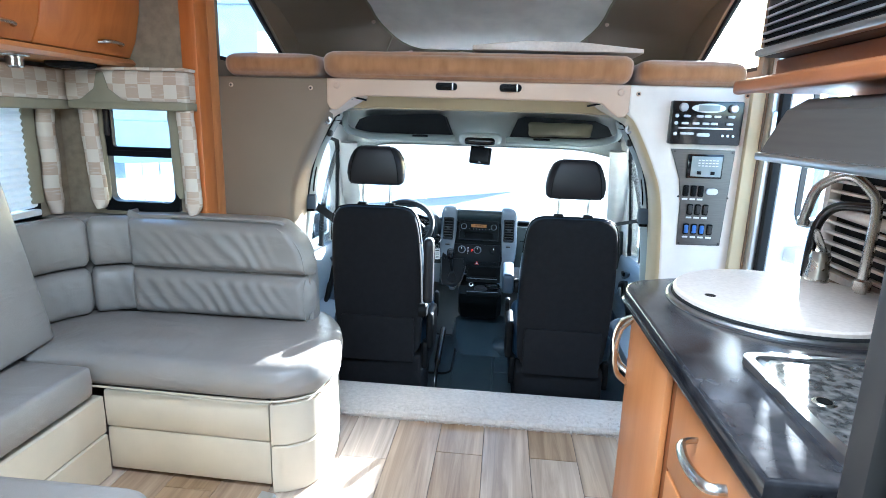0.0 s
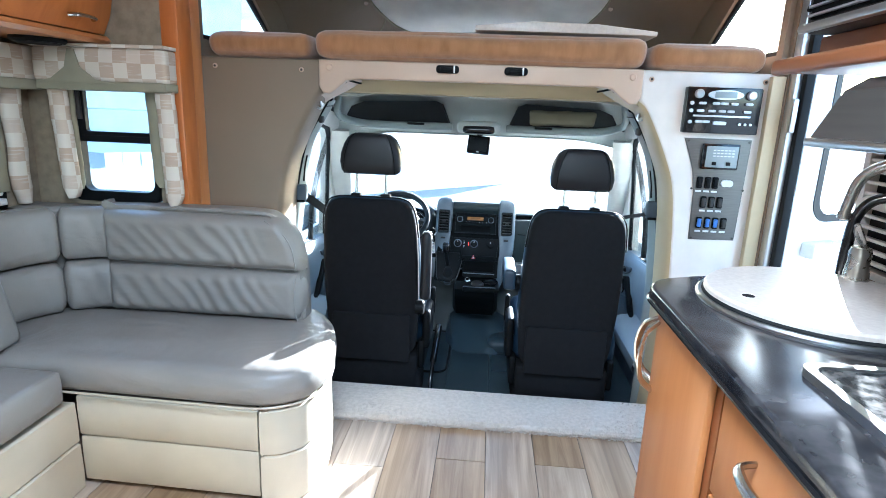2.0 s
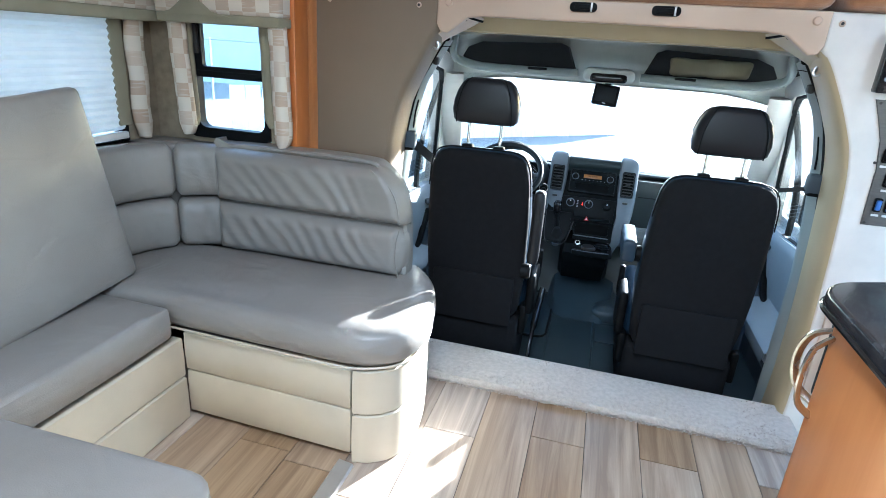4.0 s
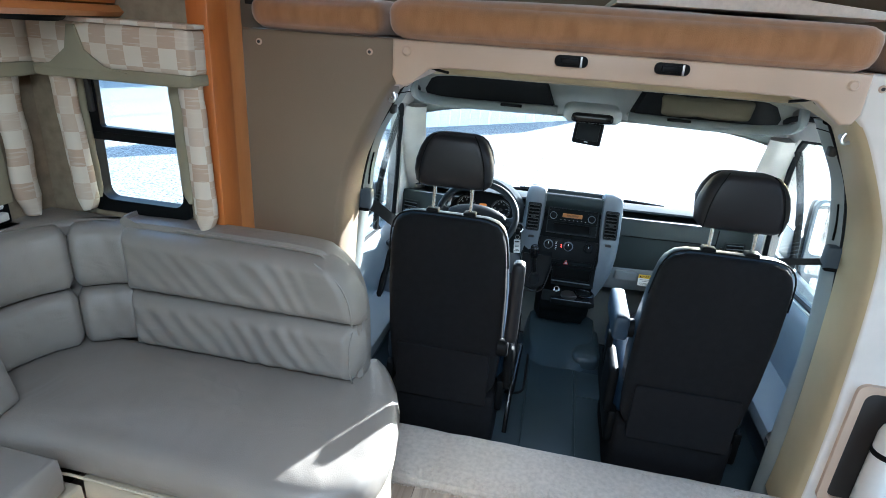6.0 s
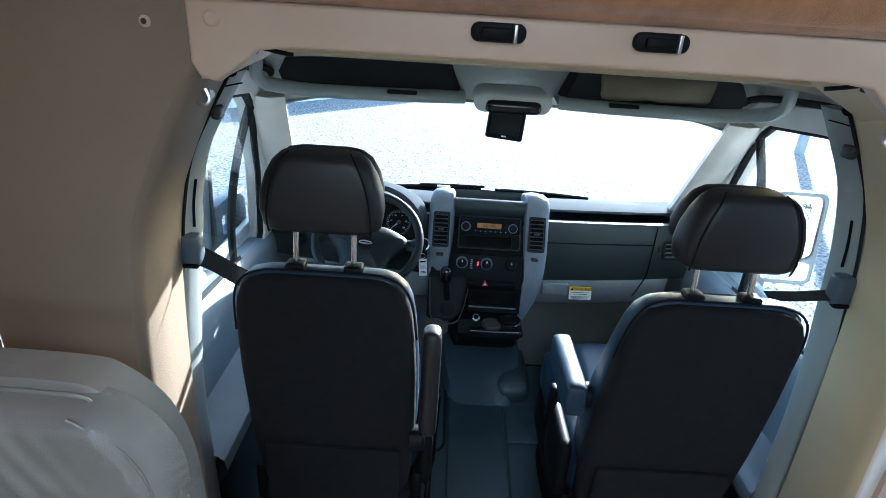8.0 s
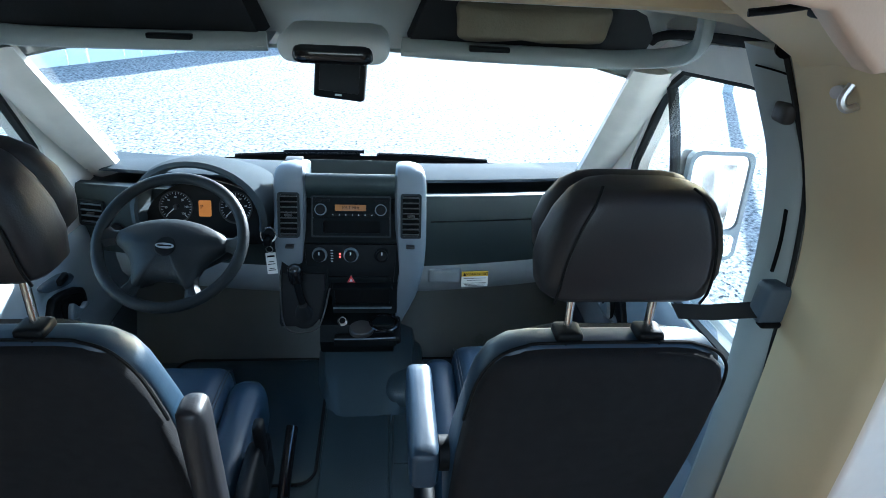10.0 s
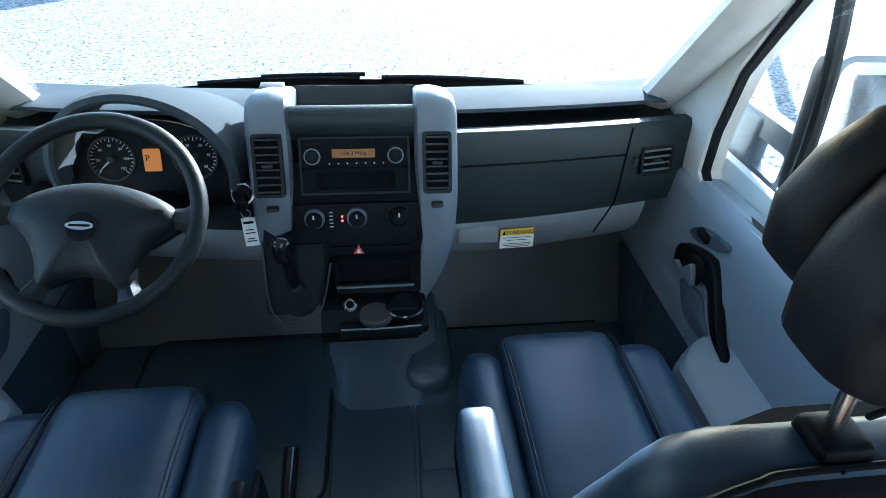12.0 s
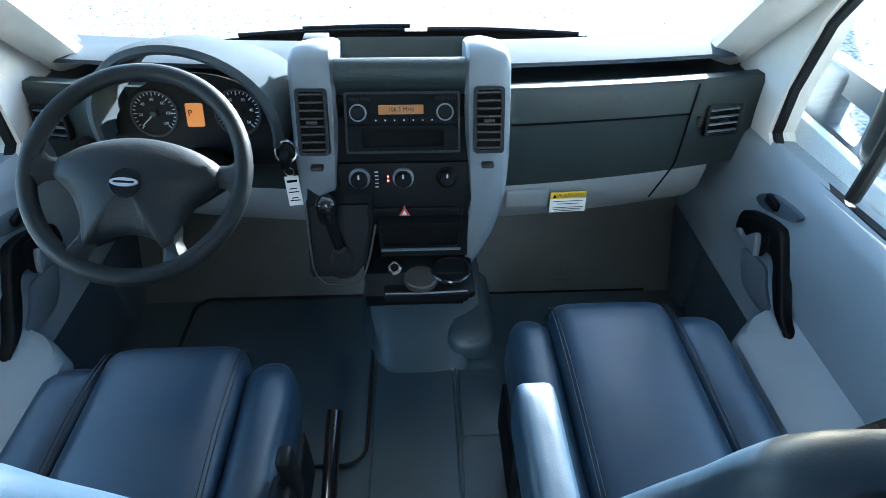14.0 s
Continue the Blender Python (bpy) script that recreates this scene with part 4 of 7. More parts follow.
s = thing("cooktop", "speckled black glass cooktop lid in a steel frame", "cooktop", (0.84, -1.58, 0.878))
part("frame", frame_bars(rrect(0.595, 1.10, -1.79, -1.385, 0.03), rrect(0.612, 1.085, -1.775, -1.40, 0.025), 2, 0.876, 0.893), "steel", s)
part("glass_lid", prism(rrect(0.611, 1.086, -1.776, -1.399, 0.026), 2, 0.878, 0.888), "cooktop", s)
part("finger_ring", disc((0.655, -1.57, 0.891), (0, 0, 1), 0.018, 0.004, 24, 0.002), "chrome", s)
part("ring_hole", disc((0.655, -1.57, 0.892), (0, 0, 1), 0.011, 0.003, 20), "ink_shade", s)
f = thing("faucet", "brushed nickel gooseneck kitchen faucet with a lever", "faucet", (1.07, -1.2, 0.878))
fx, fy = 1.045, -0.975
part("base", disc((fx, fy, 0.905), (0, 0, 1), 0.03, 0.027, 24, 0.006), "chrome", f)
part("spout", tube([(fx, fy, 0.90), (fx, fy, 1.0), (fx, fy, 1.12), (fx - 0.015, fy + 0.012, 1.165), (fx - 0.055, fy + 0.045, 1.20), (fx - 0.10, fy + 0.08, 1.165), (fx - 0.115, fy + 0.09, 1.10), (fx - 0.118, fy + 0.092, 1.07)], 0.0125, 12, 8), "chrome", f)
part("collar", disc((fx, fy, 0.945), (0, 0, 1), 0.02, 0.03, 20, 0.004), "chrome", f)
part("aerator", disc((fx - 0.118, fy + 0.092, 1.06), (0, 0, -1), 0.0155, 0.02, 18, 0.003), "chrome", f)
hx, hy = 0.995, -0.865
part("lever_body", loft([[(hx + r * math.cos(a), hy + r * math.sin(a), z) for a in [2 * math.pi * q / 18 for q in range(18)]] for r, z in ((0.03, 0.905), (0.028, 0.93), (0.024, 0.955), (0.026, 0.975), (0.022, 0.99))]), "chrome", f)
part("lever", tube([(hx + 0.012, hy, 0.985), (hx - 0.005, hy, 1.02), (hx - 0.02, hy, 1.045), (hx - 0.012, hy + 0.01, 1.02), (hx + 0.018, hy + 0.012, 0.985)], 0.006, 8), "chrome", f)
# grab rail at the doorway
g = thing("grab_handle", "black tubular grab handle beside the entrance", "handle", (1.12, -0.85, 0.9))
part("bar", tube([(1.0, -0.80, 0.86), (1.0, -0.80, 0.98), (1.01, -0.80, 1.06), (1.04, -0.82, 1.105), (1.09, -0.87, 1.112), (1.135, -0.92, 1.11)], 0.013, 10), "gloss", g)
part("flange", disc((1.13, -0.92, 1.11), (-1, 0, 0), 0.028, 0.012, 18, 0.003), "chrome", g)
# slatted grille beside the doorway
g = thing("wall_grille", "almond plastic slatted grille on the wall behind the sink", "grille", (1.13, -1.07, 0.9))
part("back_plate", box(1.128, 1.139, -1.37, -0.66, 0.90, 1.32), "rubber", g)
part("frame", frame_bars(rrect(-1.39, -0.645, 0.885, 1.335, 0.012), rrect(-1.37, -0.67, 0.905, 1.315, 0.01), 0, 1.095, 1.139), "sinkcover", g)
slat = finish("slat", box(-0.010, 0.010, -0.175, 0.175, -0.004, 0.004, 0.001), "sinkcover")
for i in range(13):
    o = piece("slat", slat, g, (1.105 - 1.13, -0.98 + 1.2, 0.925 + 0.03 * i - 0.9))
bar = finish("bar", box(-0.006, 0.006, -0.003, 0.003, -0.2, 0.2, 0.001), "sinkcover")
for i in range(9):
    piece("bar", bar, g, (1.105 - 1.13, -1.18 - 0.035 * i + 1.2, 1.11 - 0.9))
crossbar = finish("bar", box(-0.005, 0.005, -0.16, 0.16, -0.003, 0.003, 0.001), "sinkcover")
for i in range(11):
    piece("bar", crossbar, g, (1.109 - 1.13, -1.335 + 1.2, 0.93 + 0.035 * i - 0.9))
part("roller", tube([(1.09, -0.70, 1.085), (1.088, -0.87, 1.08), (1.088, -1.03, 1.075)], 0.016, 12, 2), "sinkcover", g)
# range hood
h = thing("range_hood", "brown-grey metal range hood over the cooktop", "hood", (0.95, -1.4, 1.25))
part("shell", loft([[(0.70, y0, 1.255), (1.138, y0, 1.255), (1.138, y1, 1.37), (0.76, y1, 1.37), (0.72, y1 - 0.0, 1.345)] for y0, y1 in ((-1.80, -1.80), (-1.10, -1.15))]), "rangehood", h)
part("lip", box(0.692, 1.138, -1.80, -1.09, 1.238, 1.256, 0.005), "steel", h)
# shelf, microwave, small cabinet
s = thing("microwave_shelf", "brown wood shelf with a rounded front lip under the microwave", "shelf", (0.95, -1.4, 1.4))
part("board", box(0.74, 1.138, -1.80, -0.86, 1.395, 1.43, 0.004), "walnut", s)
part("lip", box(0.715, 0.74, -1.80, -0.845, 1.39, 1.425, 0.01, 3), "walnut", s)
part("back_board", box(0.80, 1.138, -1.80, -0.88, 1.43, 1.475, 0.004), "walnut", s)
mw = thing("microwave", "charcoal microwave oven with horizontal vent slots", "microwave", (0.95, -1.4, 1.48))
part("body", box(0.755, 1.13, -1.78, -0.89, 1.477, 1.78, 0.012, 3), "hood", mw)
part("door_glass", box(0.742, 0.758, -1.62, -0.92, 1.605, 1.76, 0.006), "screen", mw)
part("trim_bar", box(0.738, 0.76, -1.78, -0.89, 1.479, 1.497, 0.006), "steel", mw)
# black plate behind the slats paints the shade of the vent slots
part("vent_recess", box(0.747, 0.763, -1.72, -0.925, 1.503, 1.592), "ink_shade", mw)
sl = finish("vent_slat", box(-0.006, 0.006, -0.40, 0.40, -0.0025, 0.0025, 0.001), "alu")
for i in range(5):
    piece("vent_slat", sl, mw, (0.745 - 0.95, -1.325 + 1.4, 1.511 + 0.0185 * i - 1.48))
part("rivet", disc((0.750, -0.905, 1.53), (-1, 0, 0), 0.007, 0.006, 12), "ink_shade", mw)
c = thing("corner_cabinet", "small cherry overhead cabinet by the entrance with bow handles", "cabinet", (0.98, -0.8, 1.5))
part("body", box(0.84, 1.138, -0.885, -0.78, 1.53, 2.0, 0.006), "cherry", c)
part("lip", box(0.82, 1.138, -0.885, -0.765, 1.495, 1.53, 0.01, 3), "maple", c)
part("handle", tube([(0.84, -0.80, 1.60), (0.805, -0.80, 1.63), (0.80, -0.80, 1.68), (0.81, -0.80, 1.73)], 0.007, 8), "chrome", c)
part("handle", tube([(0.88, -0.78, 1.60), (0.87, -0.75, 1.63), (0.865, -0.74, 1.68), (0.87, -0.75, 1.73)], 0.007, 8), "chrome", c)
# tall refrigerator cabinet next to the worktop
r = thing("refrigerator", "tall refrigerator cabinet with a dark grey edge frame", "refrigerator", (0.85, -2.2, 0))
part("edge_frame", box(0.556, 0.600, -1.835, -1.79, 0.0, 2.03, 0.006), "hood", r)
part("side_panel", box(0.600, 1.135, -1.83, -1.795, 0.0, 2.03), "cream", r)
part("door", box(0.575, 0.60, -2.55, -1.84, 0.1, 2.0, 0.01), "hood", r)
part("body", box(0.602, 1.135, -2.6, -1.838, 0.0, 2.03), "cream", r)

# ---- control panels on the bulkhead ----
def faceplate(x0, x1, z0, z1, y, depth, mm, parent, name):
    return part(name, prism(rrect(x0, x1, z0, z1, 0.006), 1, y - depth, y + 0.004, 0.002), mm, parent)


rad = thing("wall_stereo", "black wall-mounted stereo with silver buttons and dials", "stereo", (0.94, 0, 1.3))
faceplate(0.795, 1.070, 1.235, 1.405, 0.0, 0.03, "gloss", rad, "body")
yf = -0.032
def btn(cx, cz, w, hh, mm, par, nm="button", y=yf, d=0.006):
    return part(nm, prism(rrect(cx - w / 2, cx + w / 2, cz - hh / 2, cz + hh / 2, min(w, hh) * 0.45, 3), 1, y - d, y + 0.003, 0.0008, 1), mm, par)
part("dial", disc((0.838, yf - 0.012, 1.380), (0, -1, 0), 0.017, 0.016, 22, 0.004), "alu", rad)
part("dial", disc((1.030, yf - 0.012, 1.378), (0, -1, 0), 0.017, 0.016, 22, 0.004), "alu", rad)
part("display", prism(arc(0.935, 1.378, 0.065, 0, 345, 22, 0.018), 1, yf - 0.004, yf + 0.003), "alu", rad)
part("screen", box(0.895, 0.975, yf - 0.007, yf, 1.367, 1.389, 0.001), "lcdgrey", rad)
for row, (z, xs) in enumerate(((1.346, (0.855, 0.905, 0.935, 0.972, 1.025)), (1.318, (0.85, 0.892, 0.93, 0.962, 1.022)), (1.278, (0.848, 0.875)))):
    for x in xs:
        btn(x, z, 0.026, 0.0095, "print", rad)
for z in (1.346, 1.318, 1.276):
    part("round_button", disc((0.816, yf - 0.004, z), (0, -1, 0), 0.007, 0.006, 14), "print", rad)
part("slot", box(0.825, 1.035, yf - 0.004, yf + 0.002, 1.296, 1.303, 0.001), "alu", rad)
btn(0.925, 1.274, 0.05, 0.014, "alu", rad)
for x in (1.0, 1.02, 1.04):
    part("jack", disc((x, yf - 0.003, 1.272), (0, -1, 0), 0.005, 0.005, 10), "alu", rad)
pl = thing("switch_panel", "brushed metal control panel with rocker switches and a tank monitor", "control panel", (0.95, 0, 1.0))
out = [(0.815, 1.215), (1.068, 1.215), (1.058, 0.818), (0.882, 0.814), (0.876, 1.0), (0.862, 1.09), (0.835, 1.165)]
part("plate", prism(out[::-1], 1, -0.006, 0.006, 0.001, 1), "panelmetal", pl)
mo = part("monitor", box(0.885, 1.025, -0.018, -0.004, 1.098, 1.196, 0.004), "gloss", pl, "black tank monitor with printed dots")
part("monitor_face", box(0.899, 1.019, -0.021, -0.016, 1.106, 1.188, 0.002), "lcdgrey", mo)
for i in range(6):
    for j in range(3):
        part("dot", box(0.925 + i * 0.014, 0.934 + i * 0.014, -0.0225, -0.02, 1.148 + j * 0.011, 1.152 + j * 0.011), "print", mo)
for x in (0.932, 0.985):
    part("key", box(x - 0.008, x + 0.008, -0.025, -0.019, 1.115, 1.128, 0.001), "black", mo)
def rocker(x, z, mm):
    b = part("rocker_switch", prism(rrect(x - 0.0115, x + 0.0115, z - 0.023, z + 0.023, 0.006), 1, -0.012, -0.004, 0.002, 1), "black", pl)
    part("rocker_face", rbox(x - 0.008, x + 0.008, -0.018, -0.008, z - 0.017, z + 0.017, 0.004, 4), mm, b)
    part("caption", box(x - 0.011, x + 0.011, -0.0085, -0.004, z - 0.038, z - 0.031), "print", pl)
for i, x in enumerate((0.893, 0.924, 0.953)):
    rocker(x, 1.045, "black")
btn(0.997, 1.045, 0.046, 0.026, "print", pl, "indicator", -0.008)
for x in (0.918, 0.949, 0.98):
    rocker(x, 0.968, "hood")
for x, mm in ((0.912, "blue"), (0.944, "blue"), (0.975, "blue"), (1.007, "hood")):
    rocker(x, 0.885, mm)
for x, z in ((0.83, 1.205), (1.058, 1.205), (1.05, 0.826), (0.89, 0.822), (1.062, 1.02), (0.866, 1.02)):
    part("screw", disc((x, -0.008, z), (0, -1, 0), 0.0045, 0.003, 10), "hood", pl)
# extinguisher niche
n = thing("extinguisher_niche", "moulded cream wall niche framing a fire extinguisher", "niche", (0.94, 0, 0.3))
part("surround", frame_bars(rrect(0.87, 1.10, 0.12, 0.58, 0.03), rrect(0.895, 1.075, 0.145, 0.555, 0.03), 1, -0.014, 0.002), "trim", n)
# flat dark plate on the wall, painting the shaded depth of the niche
part("recess", prism(rrect(0.892, 1.078, 0.142, 0.558, 0.03), 1, -0.004, 0.002), "hood", n)
e = thing("fire_extinguisher", "small white fire extinguisher with a black valve and strap", "extinguisher", (0.99, -0.05, 0.15))
part("cylinder", loft([[(0.99 + r * math.cos(a), -0.05 + r * math.sin(a), z) for a in [2 * math.pi * q / 20 for q in range(20)]] for r, z in ((0.03, 0.15), (0.042, 0.165), (0.042, 0.44), (0.036, 0.465), (0.018, 0.48))]), "white", e)
part("valve", box(0.972, 1.008, -0.07, -0.03, 0.48, 0.53, 0.006), "black", e)
part("trigger", box(0.965, 1.02, -0.09, -0.05, 0.515, 0.528, 0.004), "black", e)
part("strap", disc((0.99, -0.05, 0.39), (0, 0, 1), 0.0445, 0.018, 24), "black", e)

# ---- entrance door and its frame ----
d = thing("door_frame", "aluminium entrance door frame with a black seal", "door frame", (1.15, -0.4, 0), kind="structure")
part("jamb", box(1.09, 1.139, -0.044, -0.012, -0.06, 1.45, 0.004), "khaki", d)
part("jamb_front", box(1.146, 1.196, DY1 - 0.05, DY1 - 0.002, -0.1, 1.92, 0.003), "alu", d)
part("seal", box(1.165, 1.195, DY1 - 0.085, DY1 - 0.052, -0.1, 1.92, 0.004), "rubber", d)
part("jamb_rear", box(1.146, 1.19, DY0 + 0.002, DY0 + 0.03, -0.1, 1.92, 0.003), "rubber", d)
for z in (0.62, 1.25):
    part("hinge", box(1.14, 1.16, DY1 - 0.075, DY1 - 0.05, z, z + 0.12, 0.003), "steel", d)
od = thing("entrance_door", "white entrance door standing wide open outside with a window", "door", (1.25, 0.0, 0))
OD = Matrix.Translation((1.215, DY1 - 0.05, 0)) @ Euler((0, 0, radians(25))).to_matrix().to_4x4()
def odpart(name, bm, mm):
    bm.transform(OD)
    return part(name, bm, mm, od)
odpart("leaf", frame_bars(rrect(0.0, 0.60, -0.1, 1.9, 0.05), rrect(0.12, 0.50, 0.93, 1.66, 0.07), 1, 0.0, 0.04), "bodywhite")
odpart("window_gasket", frame_bars(rrect(0.105, 0.515, 0.915, 1.675, 0.08), rrect(0.135, 0.485, 0.945, 1.645, 0.06), 1, -0.004, 0.044), "hood")
p = odpart("pane", prism(rrect(0.12, 0.50, 0.93, 1.66, 0.07), 1, 0.018, 0.022), "glass")
p.visible_shadow = False
odpart("shelf", box(0.08, 0.54, -0.06, 0.0, 0.78, 0.84, 0.01), "bodywhite")


# ---- cab shell ----
GZ, CZ = -0.80, -0.23
bm = box(-1.02, 1.02, 0.09, 1.46, CZ - 0.04, CZ)
floor_cab = struct("floor_cab", bm, "cabfloor", "dark grey moulded vinyl cab floor", "floor")
t = thing("floor_mat", "dark moulded floor mat with a raised edge line", "mat", (-0.4, 1.0, CZ))
mo = rrect(-0.75, -0.125, 0.76, 1.40, 0.06)
part("mat", prism(mo, 2, CZ - 0.002, CZ + 0.008, 0.003), "cabfloor", t)
part("edge", tube([(x, y, CZ + 0.010) for x, y in mo], 0.006, 6, 1, True), "rubber", t)
t = thing("floor_tunnel", "moulded centre hump of the cab floor", "floor hump", (0.0, 1.2, CZ))
part("hump", loft([[(x0, y, CZ), (x0 + 0.03, y, CZ + hh * 0.8), (x0 + 0.07, y, CZ + hh), (x1 - 0.08, y, CZ + hh), (x1 - 0.03, y, CZ + hh * 0.85), (x1, y, CZ)] for y, x0, x1, hh in ((1.03, -0.10, 0.13, 0.004), (1.08, -0.105, 0.17, 0.02), (1.14, -0.13, 0.21, 0.055), (1.24, -0.16, 0.25, 0.10), (1.45, -0.18, 0.26, 0.16))]), "cabfloor", t)
part("plateau", box(-0.112, 0.128, 0.12, 1.22, CZ - 0.004, CZ + 0.013, 0.007, 3), "cabfloor", t)
part("plateau_edge", tube([(0.134, 1.12, CZ + 0.006), (0.133, 0.9, CZ + 0.006), (0.131, 0.6, CZ + 0.006), (0.131, 0.2, CZ + 0.006)], 0.007, 8), "cabfloor", t)
part("block", rbox(0.108, 0.272, 1.115, 1.46, CZ - 0.03, CZ + 0.085, 0.045, 10, (0, 0.008, 0.008)), "cabfloor", t)
part("flap", box(0.145, 0.275, 0.84, 1.07, CZ - 0.002, CZ + 0.006, 0.003), "cabfloor", t)
struct("bulkhead", prism([(1.46, CZ), (1.40, CZ + 0.0), (1.58, 0.1), (1.62, 0.45), (1.70, 0.45), (1.70, CZ - 0.04)], 0, -1.02, 1.02), "footwell", "grey footwell bulkhead lining", "wall")
em = thing("tool_mark", "moulded tool-storage mark on the footwell lining", "emblem", (0.535, 1.44, -0.15))
EMT = Matrix.Translation((0.535, 1.441, -0.15)) @ Euler((radians(-28.6), 0, 0)).to_matrix().to_4x4()
bm = tube([(0.022 * math.cos(a), -0.001, 0.022 * math.sin(a)) for a in [2 * math.pi * k / 24 for k in range(24)]], 0.0022, 6, 1, True)
box(-0.0015, 0.0015, -0.003, 0.001, -0.010, 0.012, bm=bm)
bm.transform(EMT)
part("ring", bm, "footwell", em)
bm = tube([(-0.034, -0.001, -0.040), (0.03, -0.001, -0.040)], 0.004, 6, 1)
tube([(0.04 + 0.010 * math.cos(a), -0.001, -0.040 + 0.010 * math.sin(a)) for a in [0.7 + 4.9 * k / 12 for k in range(13)]], 0.003, 6, 1, bm=bm)
bm.transform(EMT)
part("wrench", bm, "footwell", em)
part("joint", tube([(0.27, 1.402, CZ + 0.006), (0.55, 1.402, CZ + 0.006), (0.84, 1.402, CZ + 0.006)], 0.004, 6), "ink_shade", em)
# headliner: roof of the cab from the bunk forward to the windscreen
HL = [(0.33, 1.345), (0.34, 1.372), (0.55, 1.385), (0.80, 1.365), (0.92, 1.30), (1.0, 1.19), (1.012, 1.155), (0.985, 1.15)]


def head(x):
    k = max(0.0, abs(x) - 0.45) / 0.45
    return [(x, y - 0.10 * k * k * max(0, (y - 0.4)), z - 0.085 * k * k) for y, z in HL]


xs = [-0.88 + 1.76 * i / 40 for i in range(41)]
struct("headliner", loft([head(x) for x in xs], closed=False), "headliner", "grey felt cab headliner", "ceiling")
struct("cab_roof", box(-1.0, 1.0, 0.31, 1.02, 1.39, 1.43), "bodywhite", "white steel cab roof", "roof")


def bin_shelf(s):
    t = thing("overhead_bin", "grey overhead storage bin with its inner shade as a near-black plug" if s < 0 else "grey overhead storage bin holding a khaki cloth pouch", "storage bin", (s * 0.43, 0.75, 1.25), "overhead bins")
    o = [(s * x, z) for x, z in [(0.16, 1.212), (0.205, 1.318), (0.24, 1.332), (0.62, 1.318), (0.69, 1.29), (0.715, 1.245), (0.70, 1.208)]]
    # solid plug, not a hollow: the bin's inner shade is put into its colour
    part("lining", prism(o, 1, 0.772, 0.90, 0.0), "binshade", t)
    bar = [(s * 0.145, 0.775, 1.202), (s * 0.3, 0.755, 1.200), (s * 0.55, 0.735, 1.200), (s * 0.64, 0.70, 1.208), (s * 0.705, 0.62, 1.232), (s * 0.712, 0.56, 1.262), (s * 0.70, 0.53, 1.30), (s * 0.695, 0.53, 1.335)]
    part("grab_bar", tube(bar, 0.022, 12, 6, flat=0.75), "pillargrey", t)
    part("shelf", loft([[(s * x, y, z) for x in (0.15, 0.3, 0.5, 0.70)] for y, z in ((0.75, 1.195), (0.80, 1.19), (0.92, 1.20), (0.97, 1.185), (0.985, 1.16))], closed=False), "headliner", t)
    part("finger_slot", box(min(s * 0.29, s * 0.38), max(s * 0.29, s * 0.38), 0.728, 0.75, 1.205, 1.216, 0.003), "black", t)
    return t


bin_shelf(-1)
bin_shelf(1)
solid("cloth_pouch", rbox(0.26, 0.60, 0.745, 0.80, 1.224, 1.302, 0.02, 10, (0, 0.012, 0), 0.014, 14), "khakicloth", "folded khaki cloth pouch stowed in the bin", "pouch")
t = thing("overhead_console", "grey centre console of the headliner with a dark lamp lens", "console", (0, 0.76, 1.18))
part("housing", rbox(-0.118, 0.118, 0.70, 0.90, 1.168, 1.235, 0.035, 10), "headliner", t)
part("lens", rbox(-0.085, 0.085, 0.692, 0.74, 1.172, 1.214, 0.018, 8), "gloss", t)
m = thing("monitor_mirror", "black rear-view camera monitor hung at the windscreen", "monitor", (0, 0.9, 1.08))
mm4 = Matrix.Translation((0.0, 0.88, 1.105)) @ Euler((radians(-8), radians(4), radians(-6))).to_matrix().to_4x4()
def mpart(name, bm, mat_name):
    bm.transform(mm4)
    return part(name, bm, mat_name, m)
mpart("case", rbox(-0.062, 0.062, -0.014, 0.022, -0.05, 0.05, 0.008, 5), "black")
mpart("screen", box(-0.048, 0.048, -0.017, -0.012, -0.032, 0.038, 0.002), "screen")
mpart("mark", box(-0.008, 0.008, -0.0175, -0.0135, -0.041, -0.037), "print")
mpart("stalk", box(-0.015, 0.015, -0.005, 0.015, 0.048, 0.085, 0.004), "black")

# windscreen
WSB, WST = 0.535, 1.155
def ws(u, v):
    """Windscreen surface: u from -1 to 1 across, v from 0 at the dashboard to 1 at the roof."""
    hw = 0.91 - 0.15 * v
    y = 1.80 - 0.80 * v - 0.20 * u * u * (1 - 0.5 * v)
    return Vector((hw * u, y, 0.565 + 0.595 * v + 0.02 * u * u * (1 - v)))


w = thing("windscreen", "large raked windscreen with a black ceramic border", "windscreen", (0, 1.4, 0.6), kind="structure")
p = part("pane", loft([[ws(-1 + i / 12, j / 10) for i in range(25)] for j in range(11)], closed=False), "glass", w)
p.visible_shadow = False
part("lower_border", loft([[ws(-1 + i / 12, v) + Vector((0, -0.004, -0.002)) for i in range(25)] for v in (-0.16, -0.05, 0.0, 0.02)], closed=False), "ceramic", w)
for s in (-1, 1):
    part("side_border", loft([[ws(s * u, j / 10) + Vector((0, -0.004, 0)) for j in range(11)] for u in (0.985, 1.0)], closed=False), "black", w)
wp = thing("wiper", "pair of black wiper blades parked at the windscreen foot", "wiper", (0, 1.8, 0.6))
part("blade", tube([ws(u, v) + Vector((0, 0.010, 0.006)) for u, v in ((-0.56, -0.004), (-0.3, 0.004), (0.0, -0.004))], 0.009, 6, 4), "black", wp)
part("blade", tube([ws(u, v) + Vector((0, 0.010, 0.006)) for u, v in ((0.08, -0.004), (0.32, 0.003), (0.60, -0.004))], 0.009, 6, 4), "black", wp)
